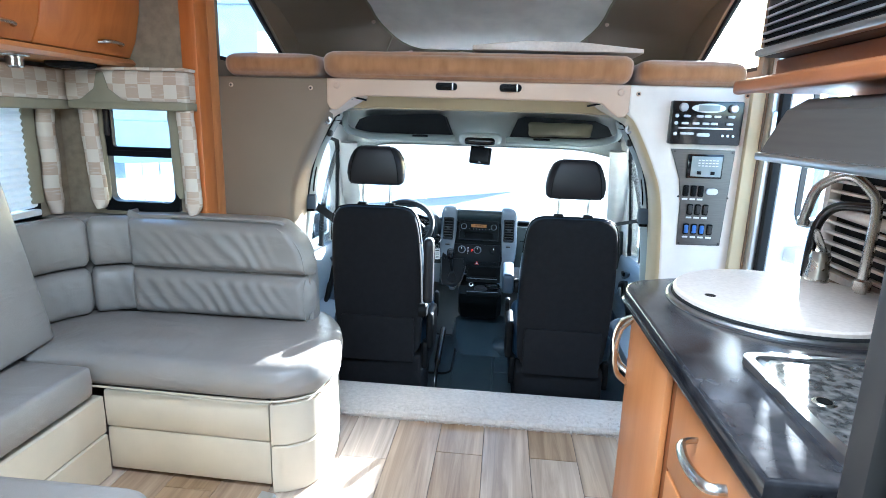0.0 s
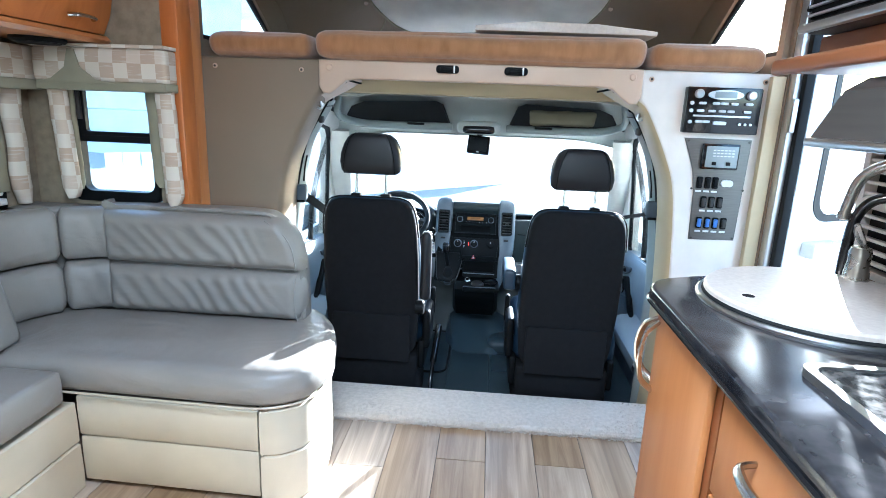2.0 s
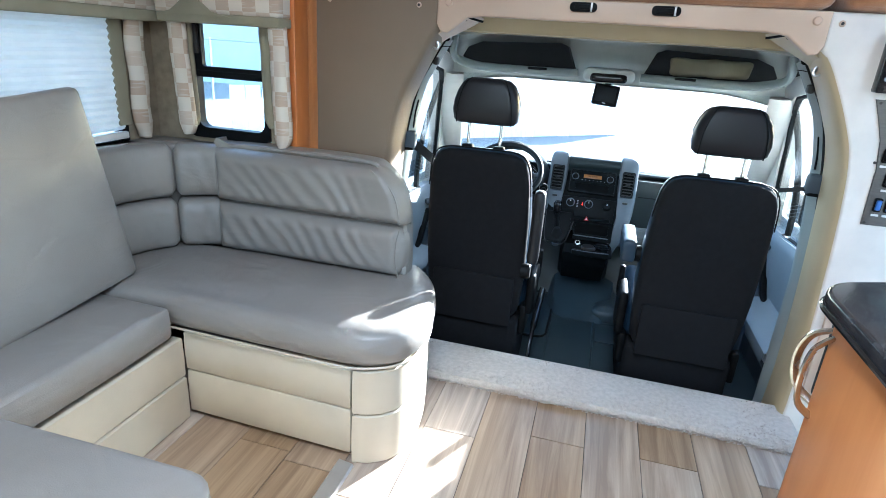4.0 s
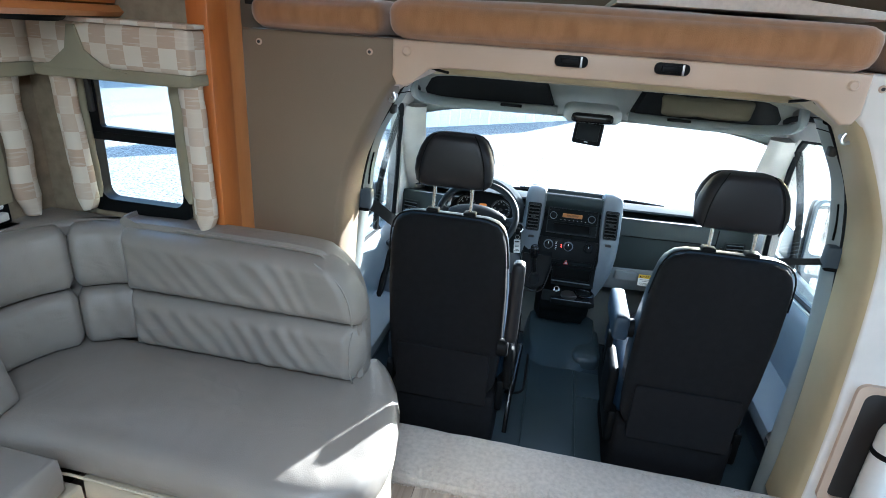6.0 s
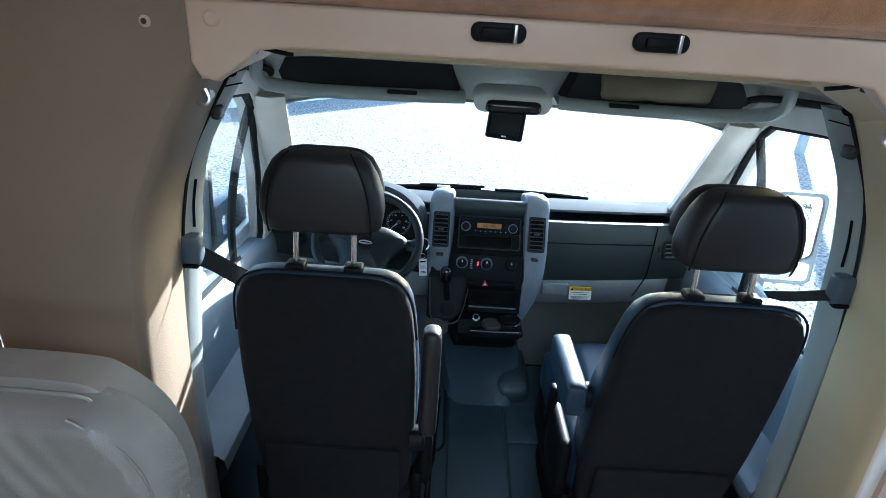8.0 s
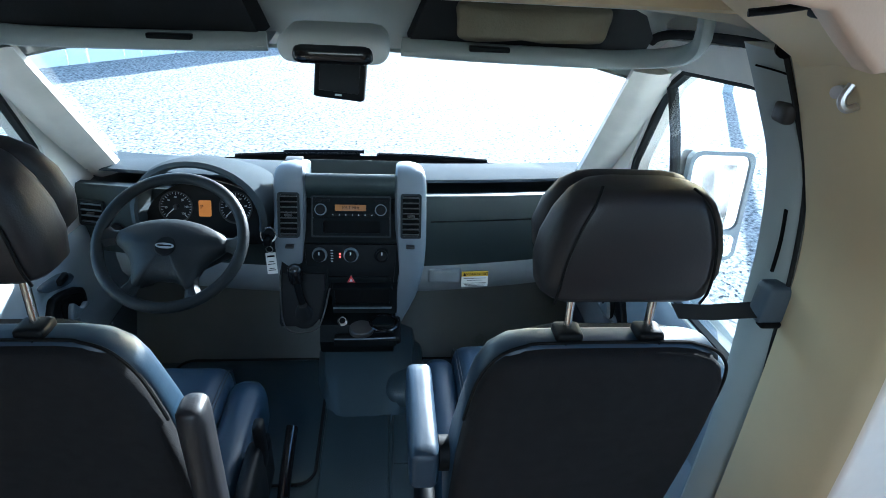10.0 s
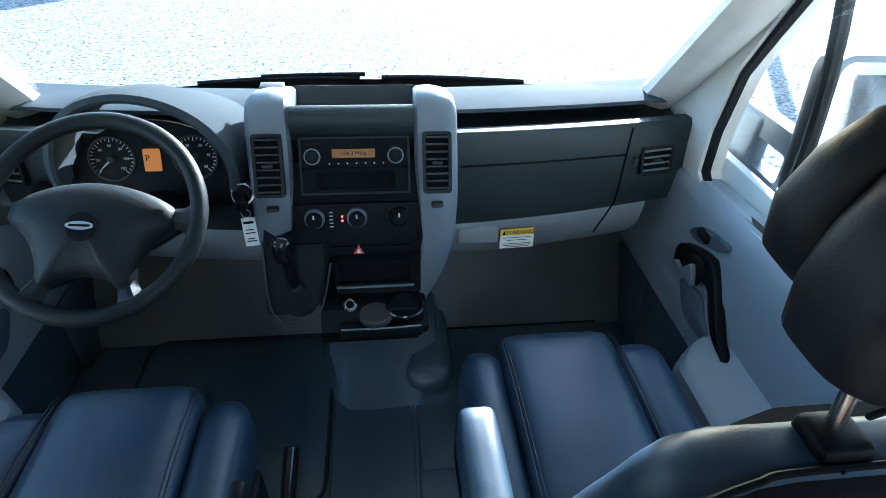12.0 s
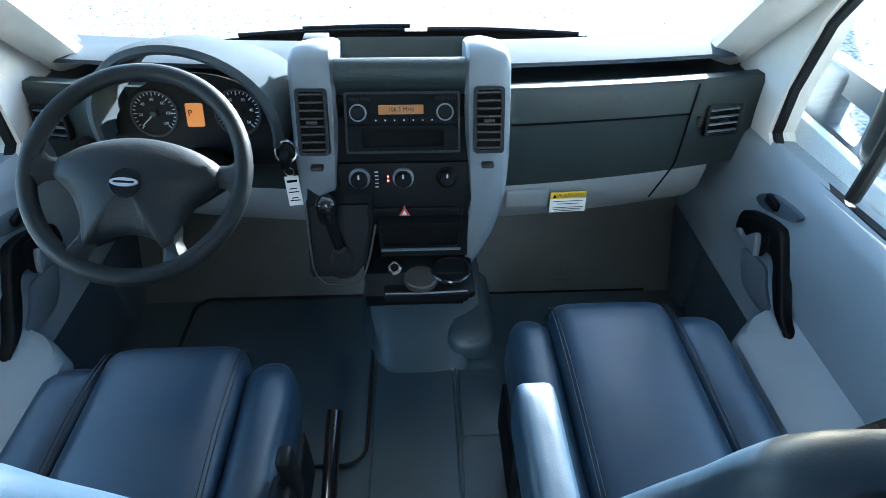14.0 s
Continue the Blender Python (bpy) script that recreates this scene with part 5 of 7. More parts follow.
part("arm", tube([ws(u, 0.006) + Vector((0, 0.016, 0.012)) for u in (-0.35, -0.15, 0.02)], 0.008, 6, 4), "black", wp)
solid("bonnet", loft([[(x, 1.83 - 0.2 * (x / 0.98) ** 2, 0.49), (x, 2.15 - 0.2 * x * x, 0.37), (x, 2.5 - 0.3 * x * x, 0.22), (x, 2.6 - 0.4 * x * x, -0.4)] for x in [-0.95 + 1.9 * i / 20 for i in range(21)]], closed=False), "bodywhite", "white sloping bonnet in front of the windscreen", "bonnet")


# pillars, door panels and side windows
def side(s):
    nm = "driver's" if s < 0 else "passenger's"
    X = lambda x: s * x
    # windscreen pillar: padded light grey trim
    a = [ws(s * 0.985, v) for v in (-0.02, 0.2, 0.4, 0.6, 0.8, 1.0)]
    pl = thing("windscreen_pillar", "light grey padded windscreen pillar", "pillar", (X(0.9), 1.3, 0.6), "cab pillars", "structure")
    rings = []
    for i, p in enumerate(a):
        f = i / 5
        wdt = 0.085 - 0.03 * f
        rings.append([p + Vector((X(-0.012), -0.01, 0)), p + Vector((X(-0.02), -wdt * 0.6, -0.01)), p + Vector((X(0.005), -wdt, -0.01)), p + Vector((X(0.03), -wdt * 1.25, -0.01)), p + Vector((X(0.13), -wdt, 0)), p + Vector((X(0.12), 0.0, 0))])
    part("pad", loft(rings), "offwhite", pl)
    # door: frame outline in y-z with window hole
    d = thing("cab_door", f"grey plastic-lined {nm} cab door with window", "door", (X(0.9), 0.8, CZ), "cab doors")
    O = [(0.30, 0.52), (1.38, 0.472), (1.44, 0.48), (1.34, 0.68), (1.19, 0.86), (1.07, 0.99), (0.88, 1.175), (0.74, 1.235), (0.45, 1.27), (0.30, 1.275)]
    I = [(0.34, 0.60), (1.12, 0.537), (1.152, 0.56), (1.15, 0.67), (1.09, 0.84), (1.0, 0.95), (0.84, 1.115), (0.72, 1.178), (0.45, 1.212), (0.34, 1.217)]
    def lean(bm):
        for v in bm.verts:
            k = max(0.0, v.co.z - 0.55)
            v.co.x -= s * 0.16 * k * k / 0.45
        return bm
    part("frame", lean(frame_bars(O, I, 0, X(0.865), X(0.93))), "offwhite", d)
    part("seal", lean(frame_bars([(y + 0.0, z + 0.0) for y, z in I], [(0.350, 0.608), (1.116, 0.545), (1.141, 0.564), (1.139, 0.668), (1.081, 0.835), (0.993, 0.942), (0.834, 1.106), (0.717, 1.169), (0.45, 1.203), (0.350, 1.208)], 0, X(0.874), X(0.893))), "rubber", d)
    part("outer_seal", lean(tube([(X(0.862), y, z) for y, z in ((1.44, 0.5), (1.345, 0.69), (1.195, 0.87), (1.075, 1.0), (0.89, 1.185), (0.74, 1.245), (0.45, 1.28), (0.33, 1.285))], 0.009, 8, 4)), "rubber", d)
    part("window_bar", lean(tube([(X(0.885), 0.86, 0.575), (X(0.885), 0.845, 0.75), (X(0.885), 0.83, 0.95), (X(0.885), 0.815, 1.135)], 0.014, 8, 4)), "rubber", d)
    p = part("pane", lean(prism(I, 0, X(0.888), X(0.891))), "glass", d)
    p.visible_shadow = False
    # inner panel as a loft from sill to floor
    ys = [0.28, 0.40, 0.55, 0.70, 0.76, 0.78, 0.80, 0.82, 0.84, 0.86, 0.88, 0.95, 1.08, 1.2, 1.32, 1.46]
    sill = lambda y: 0.60 - 0.062 * max(0, y - 0.2) / 1.0
    ease = lambda y: max(0.0, min(1.0, (0.86 - y) / 0.07)) ** 0.6
    upper = lambda y, k: [(X(0.925), y, sill(y) + 0.004), (X(0.875), y, sill(y) + 0.006), (X(0.852), y, sill(y) - 0.012), (X(0.845), y, sill(y) - 0.04), (X(0.842), y, 0.42), (X(0.842 + 0.016 * k), y, 0.36), (X(0.842 + 0.014 * k), y, 0.29), (X(0.84 - 0.02 * k), y, 0.268), (X(0.838 - 0.085 * k), y, 0.262), (X(0.838 - 0.104 * k), y, 0.245), (X(0.838 - 0.11 * k), y, 0.21), (X(0.838 - 0.095 * k), y, 0.178)]
    lower = lambda y, k: [(X(0.838 - 0.095 * k), y, 0.178), (X(0.846 - 0.075 * k), y, 0.165), (X(0.852 - 0.05 * k), y, 0.10), (X(0.856), y, 0.0), (X(0.86), y, CZ)]
    part("panel", loft([upper(y, ease(y)) for y in ys], closed=False), "doorgrey", d)
    # same door lining below the armrest; its shade is put into a darker tone
    part("pocket", loft([lower(y, ease(y)) for y in ys], closed=False), "doorlow", d, "lower door pocket with its shade painted in dark blue-grey")
    sw = part("window_switch", prism(smooth_outline([(1.055, 0.442), (1.043, 0.462), (0.996, 0.487), (0.910, 0.502), (0.901, 0.490), (0.928, 0.469), (1.021, 0.437)]), 0, X(0.832), X(0.85), 0.003), "doorlow", d, "dark window switch plate")
    part("switch_key", rbox(min(X(0.820), X(0.84)), max(X(0.820), X(0.84)), 0.965, 1.015, 0.462, 0.486, 0.008, 5), "black", sw)
    part("handle_bezel", prism(smooth_outline([(1.071, 0.351), (1.065, 0.397), (0.999, 0.430), (0.942, 0.445), (0.909, 0.437), (0.839, 0.350), (0.796, 0.299), (0.757, 0.277), (0.818, 0.284), (0.868, 0.330), (0.902, 0.374), (0.944, 0.372), (1.046, 0.335)]), 0, X(0.822), X(0.85), 0.006, 3), "black", d)
    part("handle_cup", prism(smooth_outline([(1.055, 0.353), (1.048, 0.388), (0.995, 0.416), (0.948, 0.426), (0.931, 0.388), (0.948, 0.350), (1.038, 0.336)]), 0, X(0.819), X(0.824), 0.002), "ink_shade", d)
    part("release", prism(smooth_outline([(1.051, 0.346), (1.036, 0.365), (1.005, 0.364), (0.969, 0.402), (0.943, 0.360), (0.959, 0.352)]), 0, X(0.806), X(0.822), 0.005, 3), "silverplastic", d)
    part("inset", prism(smooth_outline([(1.027, 0.300), (0.962, 0.236), (0.838, 0.250), (0.893, 0.295), (0.920, 0.327), (0.948, 0.330), (1.014, 0.317)]), 0, X(0.834), X(0.847), 0.003), "silverplastic", d)
    part("kick", rbox(min(X(0.835), X(0.88)), max(X(0.835), X(0.88)), 1.19, 1.46, CZ, 0.17, 0.02, 6), "doorlow", d)
    # outer skin below the window
    part("skin", box(min(X(0.93), X(0.96)), max(X(0.93), X(0.96)), 0.2, 1.5, -0.45, 0.60, 0.01), "bodywhite", d)
    d.matrix_basis = Matrix.Translation((0, -0.02, 1.22)) @ Matrix.Scale(1.06, 4) @ Matrix.Translation((0, 0.02, -1.22)) @ Matrix.Translation((0, 0.2, 1.25)) @ Matrix.Scale(1.05, 4) @ Matrix.Translation((0, -0.2, -1.25)) @ d.matrix_basis
    # door pillar with belt
    b = thing("door_pillar", "grey plastic door pillar trim with a seat-belt height adjuster", "pillar", (X(0.75), 0.25, 0), "cab pillars", "structure")
    edge = [(0.66, 1.31), (0.71, 1.225), (0.765, 1.12), (0.80, 0.98), (0.82, 0.84), (0.845, 0.65), (0.865, 0.4), (0.865, 0.0), (0.86, CZ)]
    ps = smooth_path([(x, 0, z) for x, z in edge], 4)
    grow = lambda z: (0.3 if s < 0 else 0.35) if z > 0.95 else 0.35 + 0.55 * (0.95 - z) / 0.6 if z > 0.35 and s > 0 else 0.9 if s > 0 else 0.45
    part("trim", loft([[Vector((X(p.x + (o if o > 0 else o * grow(p.z))), y, p.z)) for p in ps] for y, o in ((0.2262, 0.06), (0.2265, 0.002), (0.234, -0.012), (0.25, -0.026), (0.275, -0.043), (0.295, -0.047), (0.318, -0.03), (0.34, 0.10))], closed=False), "pillargrey", b)
    part("edge_seal", tube([Vector((X(p.x - 0.002), 0.228, p.z)) for p in ps], 0.004, 6, 1), "rubber", b)
    part("body_post", box(min(X(0.89), X(0.95)), max(X(0.89), X(0.95)), 0.04, 0.21, CZ, 1.26), "bodywhite", b)
    part("coat_hook", rbox(min(X(0.688), X(0.71)), max(X(0.688), X(0.71)), 0.225, 0.262, 1.208, 1.24, 0.009, 6), "hood", b)
    part("joint_line", tube([(X(0.648), 0.27, 1.285), (X(0.665), 0.243, 1.283), (X(0.678), 0.228, 1.28)], 0.0016, 6), "ink_shade", b)
    part("screw", disc((X(0.652), 0.222, 1.315), (X(-0.5), -1, 0), 0.012, 0.02, 12), "ink_shade", b)
    part("belt_slot", tube([(X(0.772), 0.256, 1.06), (X(0.784), 0.256, 1.0), (X(0.79), 0.256, 0.94)], 0.0035, 6), "ink_shade", b)
    bl = thing("seat_belt", "dark webbing seat belt hanging from its pillar guide", "seat belt", (X(0.76), 0.25, 0.9), "seat belts")
    part("guide", rbox(min(X(0.768), X(0.818)), max(X(0.768), X(0.818)), 0.214, 0.258, 0.850, 0.928, 0.012, 6), "doorlow", bl)
    part("guide_slot", box(min(X(0.774), X(0.812)), max(X(0.774), X(0.812)), 0.211, 0.232, 0.846, 0.858, 0.004), "ink_shade", bl)
    belt = [(X(0.785), 0.235, 0.875), (X(0.745), 0.245, 0.85), (X(0.70), 0.255, 0.815), (X(0.645), 0.28, 0.77)] if s < 0 else [(X(0.785), 0.235, 0.872), (X(0.74), 0.25, 0.858), (X(0.70), 0.26, 0.848), (X(0.655), 0.29, 0.83)]
    lay = 0.016 if s < 0 else 0.004
    part("webbing", loft([[Vector(q) + Vector((0, -0.018, -lay)), Vector(q) + Vector((0, 0.018, lay)), Vector(q) + Vector((0, 0.018, lay + 0.0015)), Vector(q) + Vector((0, -0.018, -lay + 0.0015))] for q in smooth_path(belt, 5)]), "rubber", bl)
    # roof side rail between headliner and door
    struct("roof_rail", loft([[(X(0.80), y, 1.30), (X(0.775), y, 1.262), (X(0.80), y, 1.235), (X(0.86), y, 1.24)] for y in (0.2, 0.6, 0.85)] , closed=False), "offwhite", "light grey roof side rail above the cab door", "trim")
    struct("roof_side", box(min(X(0.80), X(0.97)), max(X(0.80), X(0.97)), 0.03, 0.95, 1.27, 1.42), "bodywhite", "white outer roof edge of the cab", "roof")
    tone = "khaki" if s > 0 else "trim"
    br = thing("hinge_bracket", "khaki moulded bracket with a steel hook under the bunk rail" if s > 0 else "sand-coloured moulded bracket with a steel hook under the bunk rail", "bracket", (X(0.6), 0.1, 1.32), "bunk brackets")
    part("cover", loft([[(X(x), y, z - 0.06 * y) for x, z in ((0.50, 1.405), (0.535, 1.382), (0.575, 1.36), (0.615, 1.34), (0.648, 1.322), (0.668, 1.308), (0.668, 1.405))] for y in (0.035, 0.1, 0.2)]), tone, br, sharp=60)
    part("hook", tube([(X(0.655), 0.09, 1.30), (X(0.648), 0.088, 1.282), (X(0.655), 0.085, 1.272), (X(0.668), 0.085, 1.276)], 0.005, 8), "steel", br)
    part("bolt", disc((X(0.648), 0.10, 1.288), (X(-1), -0.6, 0), 0.008, 0.012, 12), "steel", br)
    # outside mirror
    mr = thing("wing_mirror", "tall black-framed wing mirror on a double arm", "mirror", (X(1.15), 1.0, 0.5), "wing mirrors")
    R = Matrix.Translation((X(1.20 if s < 0 else 1.15), 1.02, 0.685 if s < 0 else 0.72)) @ Euler((radians(-9), 0, radians(s * -2))).to_matrix().to_4x4()
    def mp(name, bm, mat_name):
        bm.transform(R)
        return part(name, bm, mat_name, mr)
    mp("housing", rbox(-0.105, 0.105, 0.0, 0.09, -0.19, 0.17, 0.035, 8), "hood")
    mp("rim", frame_bars(rrect(-0.105, 0.105, -0.19, 0.17, 0.035), rrect(-0.092, 0.092, -0.085, 0.155, 0.03), 1, -0.008, 0.02), "silverplastic")
    mp("glass", prism(rrect(-0.094, 0.094, -0.088, 0.157, 0.03), 1, 0.0, 0.006), "mirror")
    mp("lower_frame", prism(rrect(-0.098, 0.098, -0.182, -0.092, 0.03), 1, -0.005, 0.004), "hood")
    mp("wide_glass", disc((X(0.05), -0.008, -0.137), (0, -1, 0), 0.032, 0.006, 22) if s < 0 else prism(rrect(-0.09, 0.09, -0.175, -0.10, 0.02), 1, -0.008, 0.006), "mirror")
    part("arm", frame_bars(rrect(1.06, 1.38, 0.44, 0.665, 0.03), rrect(1.12, 1.27, 0.525, 0.605, 0.015), 0, X(1.085), X(1.13)), "silverplastic", mr)
    part("foot", box(min(X(1.075), X(1.13)), max(X(1.075), X(1.13)), 1.24, 1.38, 0.44, 0.66, 0.02, 3), "silverplastic", mr)


side(-1)
side(1)

# ---- dashboard ----
dash = thing("dashboard", "charcoal and grey van dashboard with a central stack", "dashboard", (0, 1.3, 0.3))
yb = lambda x: 1.235 + 0.10 * (abs(x) / 0.85) ** 2
def dprof(x):
    y = yb(x)
    e = 0.02 * (abs(x) / 0.9) ** 2
    return [(x, 1.83 - 0.2 * (x / 0.98) ** 2, 0.50), (x, y + 0.36, 0.614 - e), (x, y + 0.22, 0.640 - e), (x, y + 0.13, 0.650 - e), (x, y + 0.105, 0.649 - e), (x, y + 0.10, 0.640 - e), (x, y + 0.22, 0.634 - e), (x, y + 0.225, 0.596 - e), (x, y + 0.085, 0.594 - e), (x, y + 0.07, 0.606 - e), (x, y + 0.05, 0.622 - e), (x, y + 0.012, 0.626 - e), (x, y, 0.610 - e), (x, y - 0.004, 0.52 - e), (x, y - 0.016, 0.40), (x, y - 0.01, 0.355)]
part("top", loft([dprof(-1.0 + 2.0 * i / 48)[:6] for i in range(49)], closed=False), "dashupper", dash, "pale grey dashboard top", sharp=50)
part("fascia", loft([dprof(-1.0 + 2.0 * i / 48)[5:] for i in range(49)], closed=False), "dashtop", dash, sharp=50)
part("lower_panel", loft([[(x, yb(x) - 0.008, 0.356), (x, yb(x) - 0.012, 0.345), (x, yb(x) + 0.0, 0.27), (x, yb(x) + 0.05, 0.205), (x, yb(x) + 0.14, 0.19), (x, yb(x) + 0.3, 0.25)] for x in [-0.86 + 1.72 * i / 30 for i in range(31)]], closed=False), "dashgrey", dash)
part("glovebox_gap", tube([(x, yb(x) - 0.0045, 0.535 - 0.018 * (x / 0.9) ** 2) for x in (0.27, 0.4, 0.55, 0.70, 0.752)], 0.003, 6, 3), "ink_shade", dash)
part("side_gap", tube([(0.757, yb(0.757) - 0.003, 0.605), (0.755, yb(0.755) - 0.006, 0.53), (0.748, yb(0.75) - 0.018, 0.40), (0.74, yb(0.74) - 0.014, 0.355), (0.70, yb(0.7) - 0.012, 0.27)], 0.0025, 6, 3), "ink_shade", dash)
part("pocket_lid", rbox(0.27, 0.39, 1.225, 1.25, 0.285, 0.342, 0.008, 5), "dashgrey", dash)


def vent(x0, x1, z0, z1, y, par, rz=0.0, cols=False, mat_name="hood"):
    """An air vent: dark box, slats, and a small thumb wheel."""
    cx, cz = (x0 + x1) / 2, (z0 + z1) / 2
    T = Matrix.Translation((cx, y, cz)) @ Euler((radians(-24 if not cols else -12), 0, rz)).to_matrix().to_4x4()
    w, hh = (x1 - x0) / 2, (z1 - z0) / 2
    def vp(name, bm, mm, p=None):
        bm.transform(T)
        return part(name, bm, mm, p or par)
    # flat black plate carries the shade between the slats
    v = vp("air_vent", prism(rrect(-w, w, -hh, hh, 0.006), 1, -0.004, 0.004), "ink_shade")
    vp("vent_frame", frame_bars(rrect(-w - 0.004, w + 0.004, -hh - 0.004, hh + 0.004, 0.008), rrect(-w + 0.003, w - 0.003, -hh + 0.003, hh - 0.003, 0.006), 1, -0.012, 0.004), "dashdark", v)
    n = max(4, int(hh * 2 / 0.0165))
    for i in range(n):
        z = -hh + (i + 0.5) * 2 * hh / n
        vp("slat", box(-w + 0.004, w - 0.004, -0.012, -0.002, z - 0.0022, z + 0.0022, 0.001, 1), mat_name, v)
    vp("slider", rbox(-0.012, 0.012, -0.020, -0.008, -0.004, 0.004, 0.003, 4), "hood", v)
    return v


# central stack
st = part("stack_body", loft([[(-w, y0, z), (-w + 0.02, y1, z), (w - 0.02, y1, z), (w, y0, z)] for w, y0, y1, z in ((0.235, 1.42, 1.26, 0.645), (0.235, 1.30, 1.16, 0.64), (0.24, 1.24, 1.125, 0.62), (0.24, 1.22, 1.085, 0.52), (0.225, 1.2, 1.06, 0.44), (0.18, 1.18, 1.055, 0.345))]), "stack", dash)
for s in (-1, 1):
    # inner edge, outer edge, y, z, and the way in (y, z), from the top's far end over the bend and down
    col = [(0.156, 0.205, 1.49, 0.645, 0, -1), (0.152, 0.214, 1.41, 0.686, 0, -1), (0.148, 0.226, 1.32, 0.722, 0, -1), (0.145, 0.234, 1.23, 0.750, 0.1, -1), (0.143, 0.238, 1.185, 0.755, 0.4, -0.9), (0.142, 0.241, 1.158, 0.741, 0.8, -0.6), (0.141, 0.243, 1.145, 0.715, 1, -0.2), (0.141, 0.245, 1.118, 0.62, 1, 0), (0.146, 0.246, 1.088, 0.53, 1, 0), (0.150, 0.242, 1.068, 0.46, 1, 0), (0.150, 0.233, 1.056, 0.405, 1, 0), (0.140, 0.219, 1.054, 0.345, 1, 0), (0.133, 0.196, 1.058, 0.285, 1, 0), (0.137, 0.172, 1.066, 0.225, 1, 0)]
    rings = []
    for a, b, y, z, dy, dz in col:
        k = 0.09
        rings.append([(s * a, y + k * dy, z + k * dz), (s * a, y + 0.004 * dy, z + 0.004 * dz), (s * (a + 0.008), y - 0.004 * dy, z - 0.004 * dz), (s * ((a + b) / 2), y - 0.007 * dy, z - 0.007 * dz), (s * (b - 0.014), y - 0.002 * dy, z - 0.002 * dz), (s * (b - 0.003), y + 0.008 * dy, z + 0.008 * dz), (s * b, y + 0.02 * dy, z + 0.02 * dz), (s * b, y + k * dy, z + k * dz)])
    part("stack_column", loft(rings), "silverplastic", dash, "silver-grey side column of the centre stack")
    vent(min(s * 0.163, s * 0.222), max(s * 0.163, s * 0.222), 0.555, 0.69, 1.102, dash)
    part("vent_dial", rbox(min(s * 0.178, s * 0.207), max(s * 0.178, s * 0.207), 1.06, 1.08, 0.522, 0.532, 0.004, 4), "hood", dash)
# open tray on top of the stack
part("tray_floor", box(-0.155, 0.155, 1.14, 1.42, 0.640, 0.662, 0.004), "stack", dash)
part("tray_back", loft([[(-0.157, y, z), (0.157, y, z)] for y, z in ((1.36, 0.655), (1.372, 0.69), (1.385, 0.703), (1.42, 0.690), (1.52, 0.632))], closed=False), "dashtop", dash)
part("stack_brow", prism([(1.150, 0.66), (1.136, 0.686), (1.129, 0.704), (1.132, 0.722), (1.142, 0.736), (1.156, 0.742), (1.170, 0.738), (1.178, 0.66)], 0, -0.1405, 0.1405), "dashtop", dash, "rounded charcoal brow above the radio", sharp=60)
part("left_speaker_grille", box(-0.222, -0.165, 1.27, 1.31, 0.732, 0.7425, 0.003), "hood", dash)
FT = Matrix.Translation((0.003, 1.104, 0.618)) @ Euler((radians(-26.5), 0, 0)).to_matrix().to_4x4()


def fpart(name, bm, mm, parent, label="", tr=FT):
    bm.transform(tr)
    return part(name, bm, mm, parent, label)


rd = thing("car_radio", "black dashboard radio with an amber display above a pocket", "radio", (0, 1.1, 0.62))
fpart("bezel", frame_bars(rrect(-0.126, 0.126, -0.066, 0.066, 0.004), rrect(-0.121, 0.121, -0.061, 0.061, 0.003), 1, -0.009, 0.01), "dashdark", rd)
fpart("face", prism(rrect(-0.121, 0.121, -0.003, 0.061, 0.003), 1, -0.006, 0.012), "stack", rd)
fpart("display", box(-0.052, 0.046, -0.009, -0.004, 0.018, 0.038, 0.001), "lcddim", rd)
for x in (-0.097, 0.093):
    k = fpart("knob", disc((x, -0.016, 0.022), (0, -1, 0), 0.0155, 0.012, 24, 0.003), "black", rd)
    fpart("knob_ring", disc((x, -0.0085, 0.022), (0, -1, 0), 0.019, 0.004, 24), "silverplastic", rd)
for x0 in (-0.115, -0.09, 0.072, 0.096):
    fpart("key", box(x0, x0 + 0.021, -0.009, -0.004, 0.047, 0.055, 0.001, 1), "black", rd)
for i in range(7):
    fpart("preset", box(-0.066 + 0.0205 * i, -0.05 + 0.0205 * i, -0.0085, -0.004, 0.002, 0.009, 0.001, 1), "black", rd)
    fpart("preset_mark", box(-0.060 + 0.0205 * i, -0.057 + 0.0205 * i, -0.0088, -0.008, 0.004, 0.007), "print", rd)
fpart("pocket_frame", frame_bars(rrect(-0.121, 0.121, -0.061, -0.005, 0.003), rrect(-0.09, 0.09, -0.053, -0.014, 0.005), 1, -0.007, 0.012), "stack", rd)
# shallow black block paints the shade inside the open pocket
fpart("pocket", box(-0.091, 0.091, 0.004, 0.03, -0.054, -0.013), "ink_shade", rd)
# heater controls
hc = thing("heater_panel", "black heater control panel with three dials and a hazard switch", "control panel", (0, 1.06, 0.45))
FH = Matrix.Translation((0.0, 1.066, 0.462)) @ Euler((radians(-13), 0, 0)).to_matrix().to_4x4()
fpart("face", prism([(-0.148, 0.07), (0.148, 0.07), (0.143, -0.02), (0.136, -0.085), (0.10, -0.098), (-0.10, -0.098), (-0.136, -0.085), (-0.143, -0.02)], 1, -0.004, 0.02, 0.004), "black", hc, "", FH)
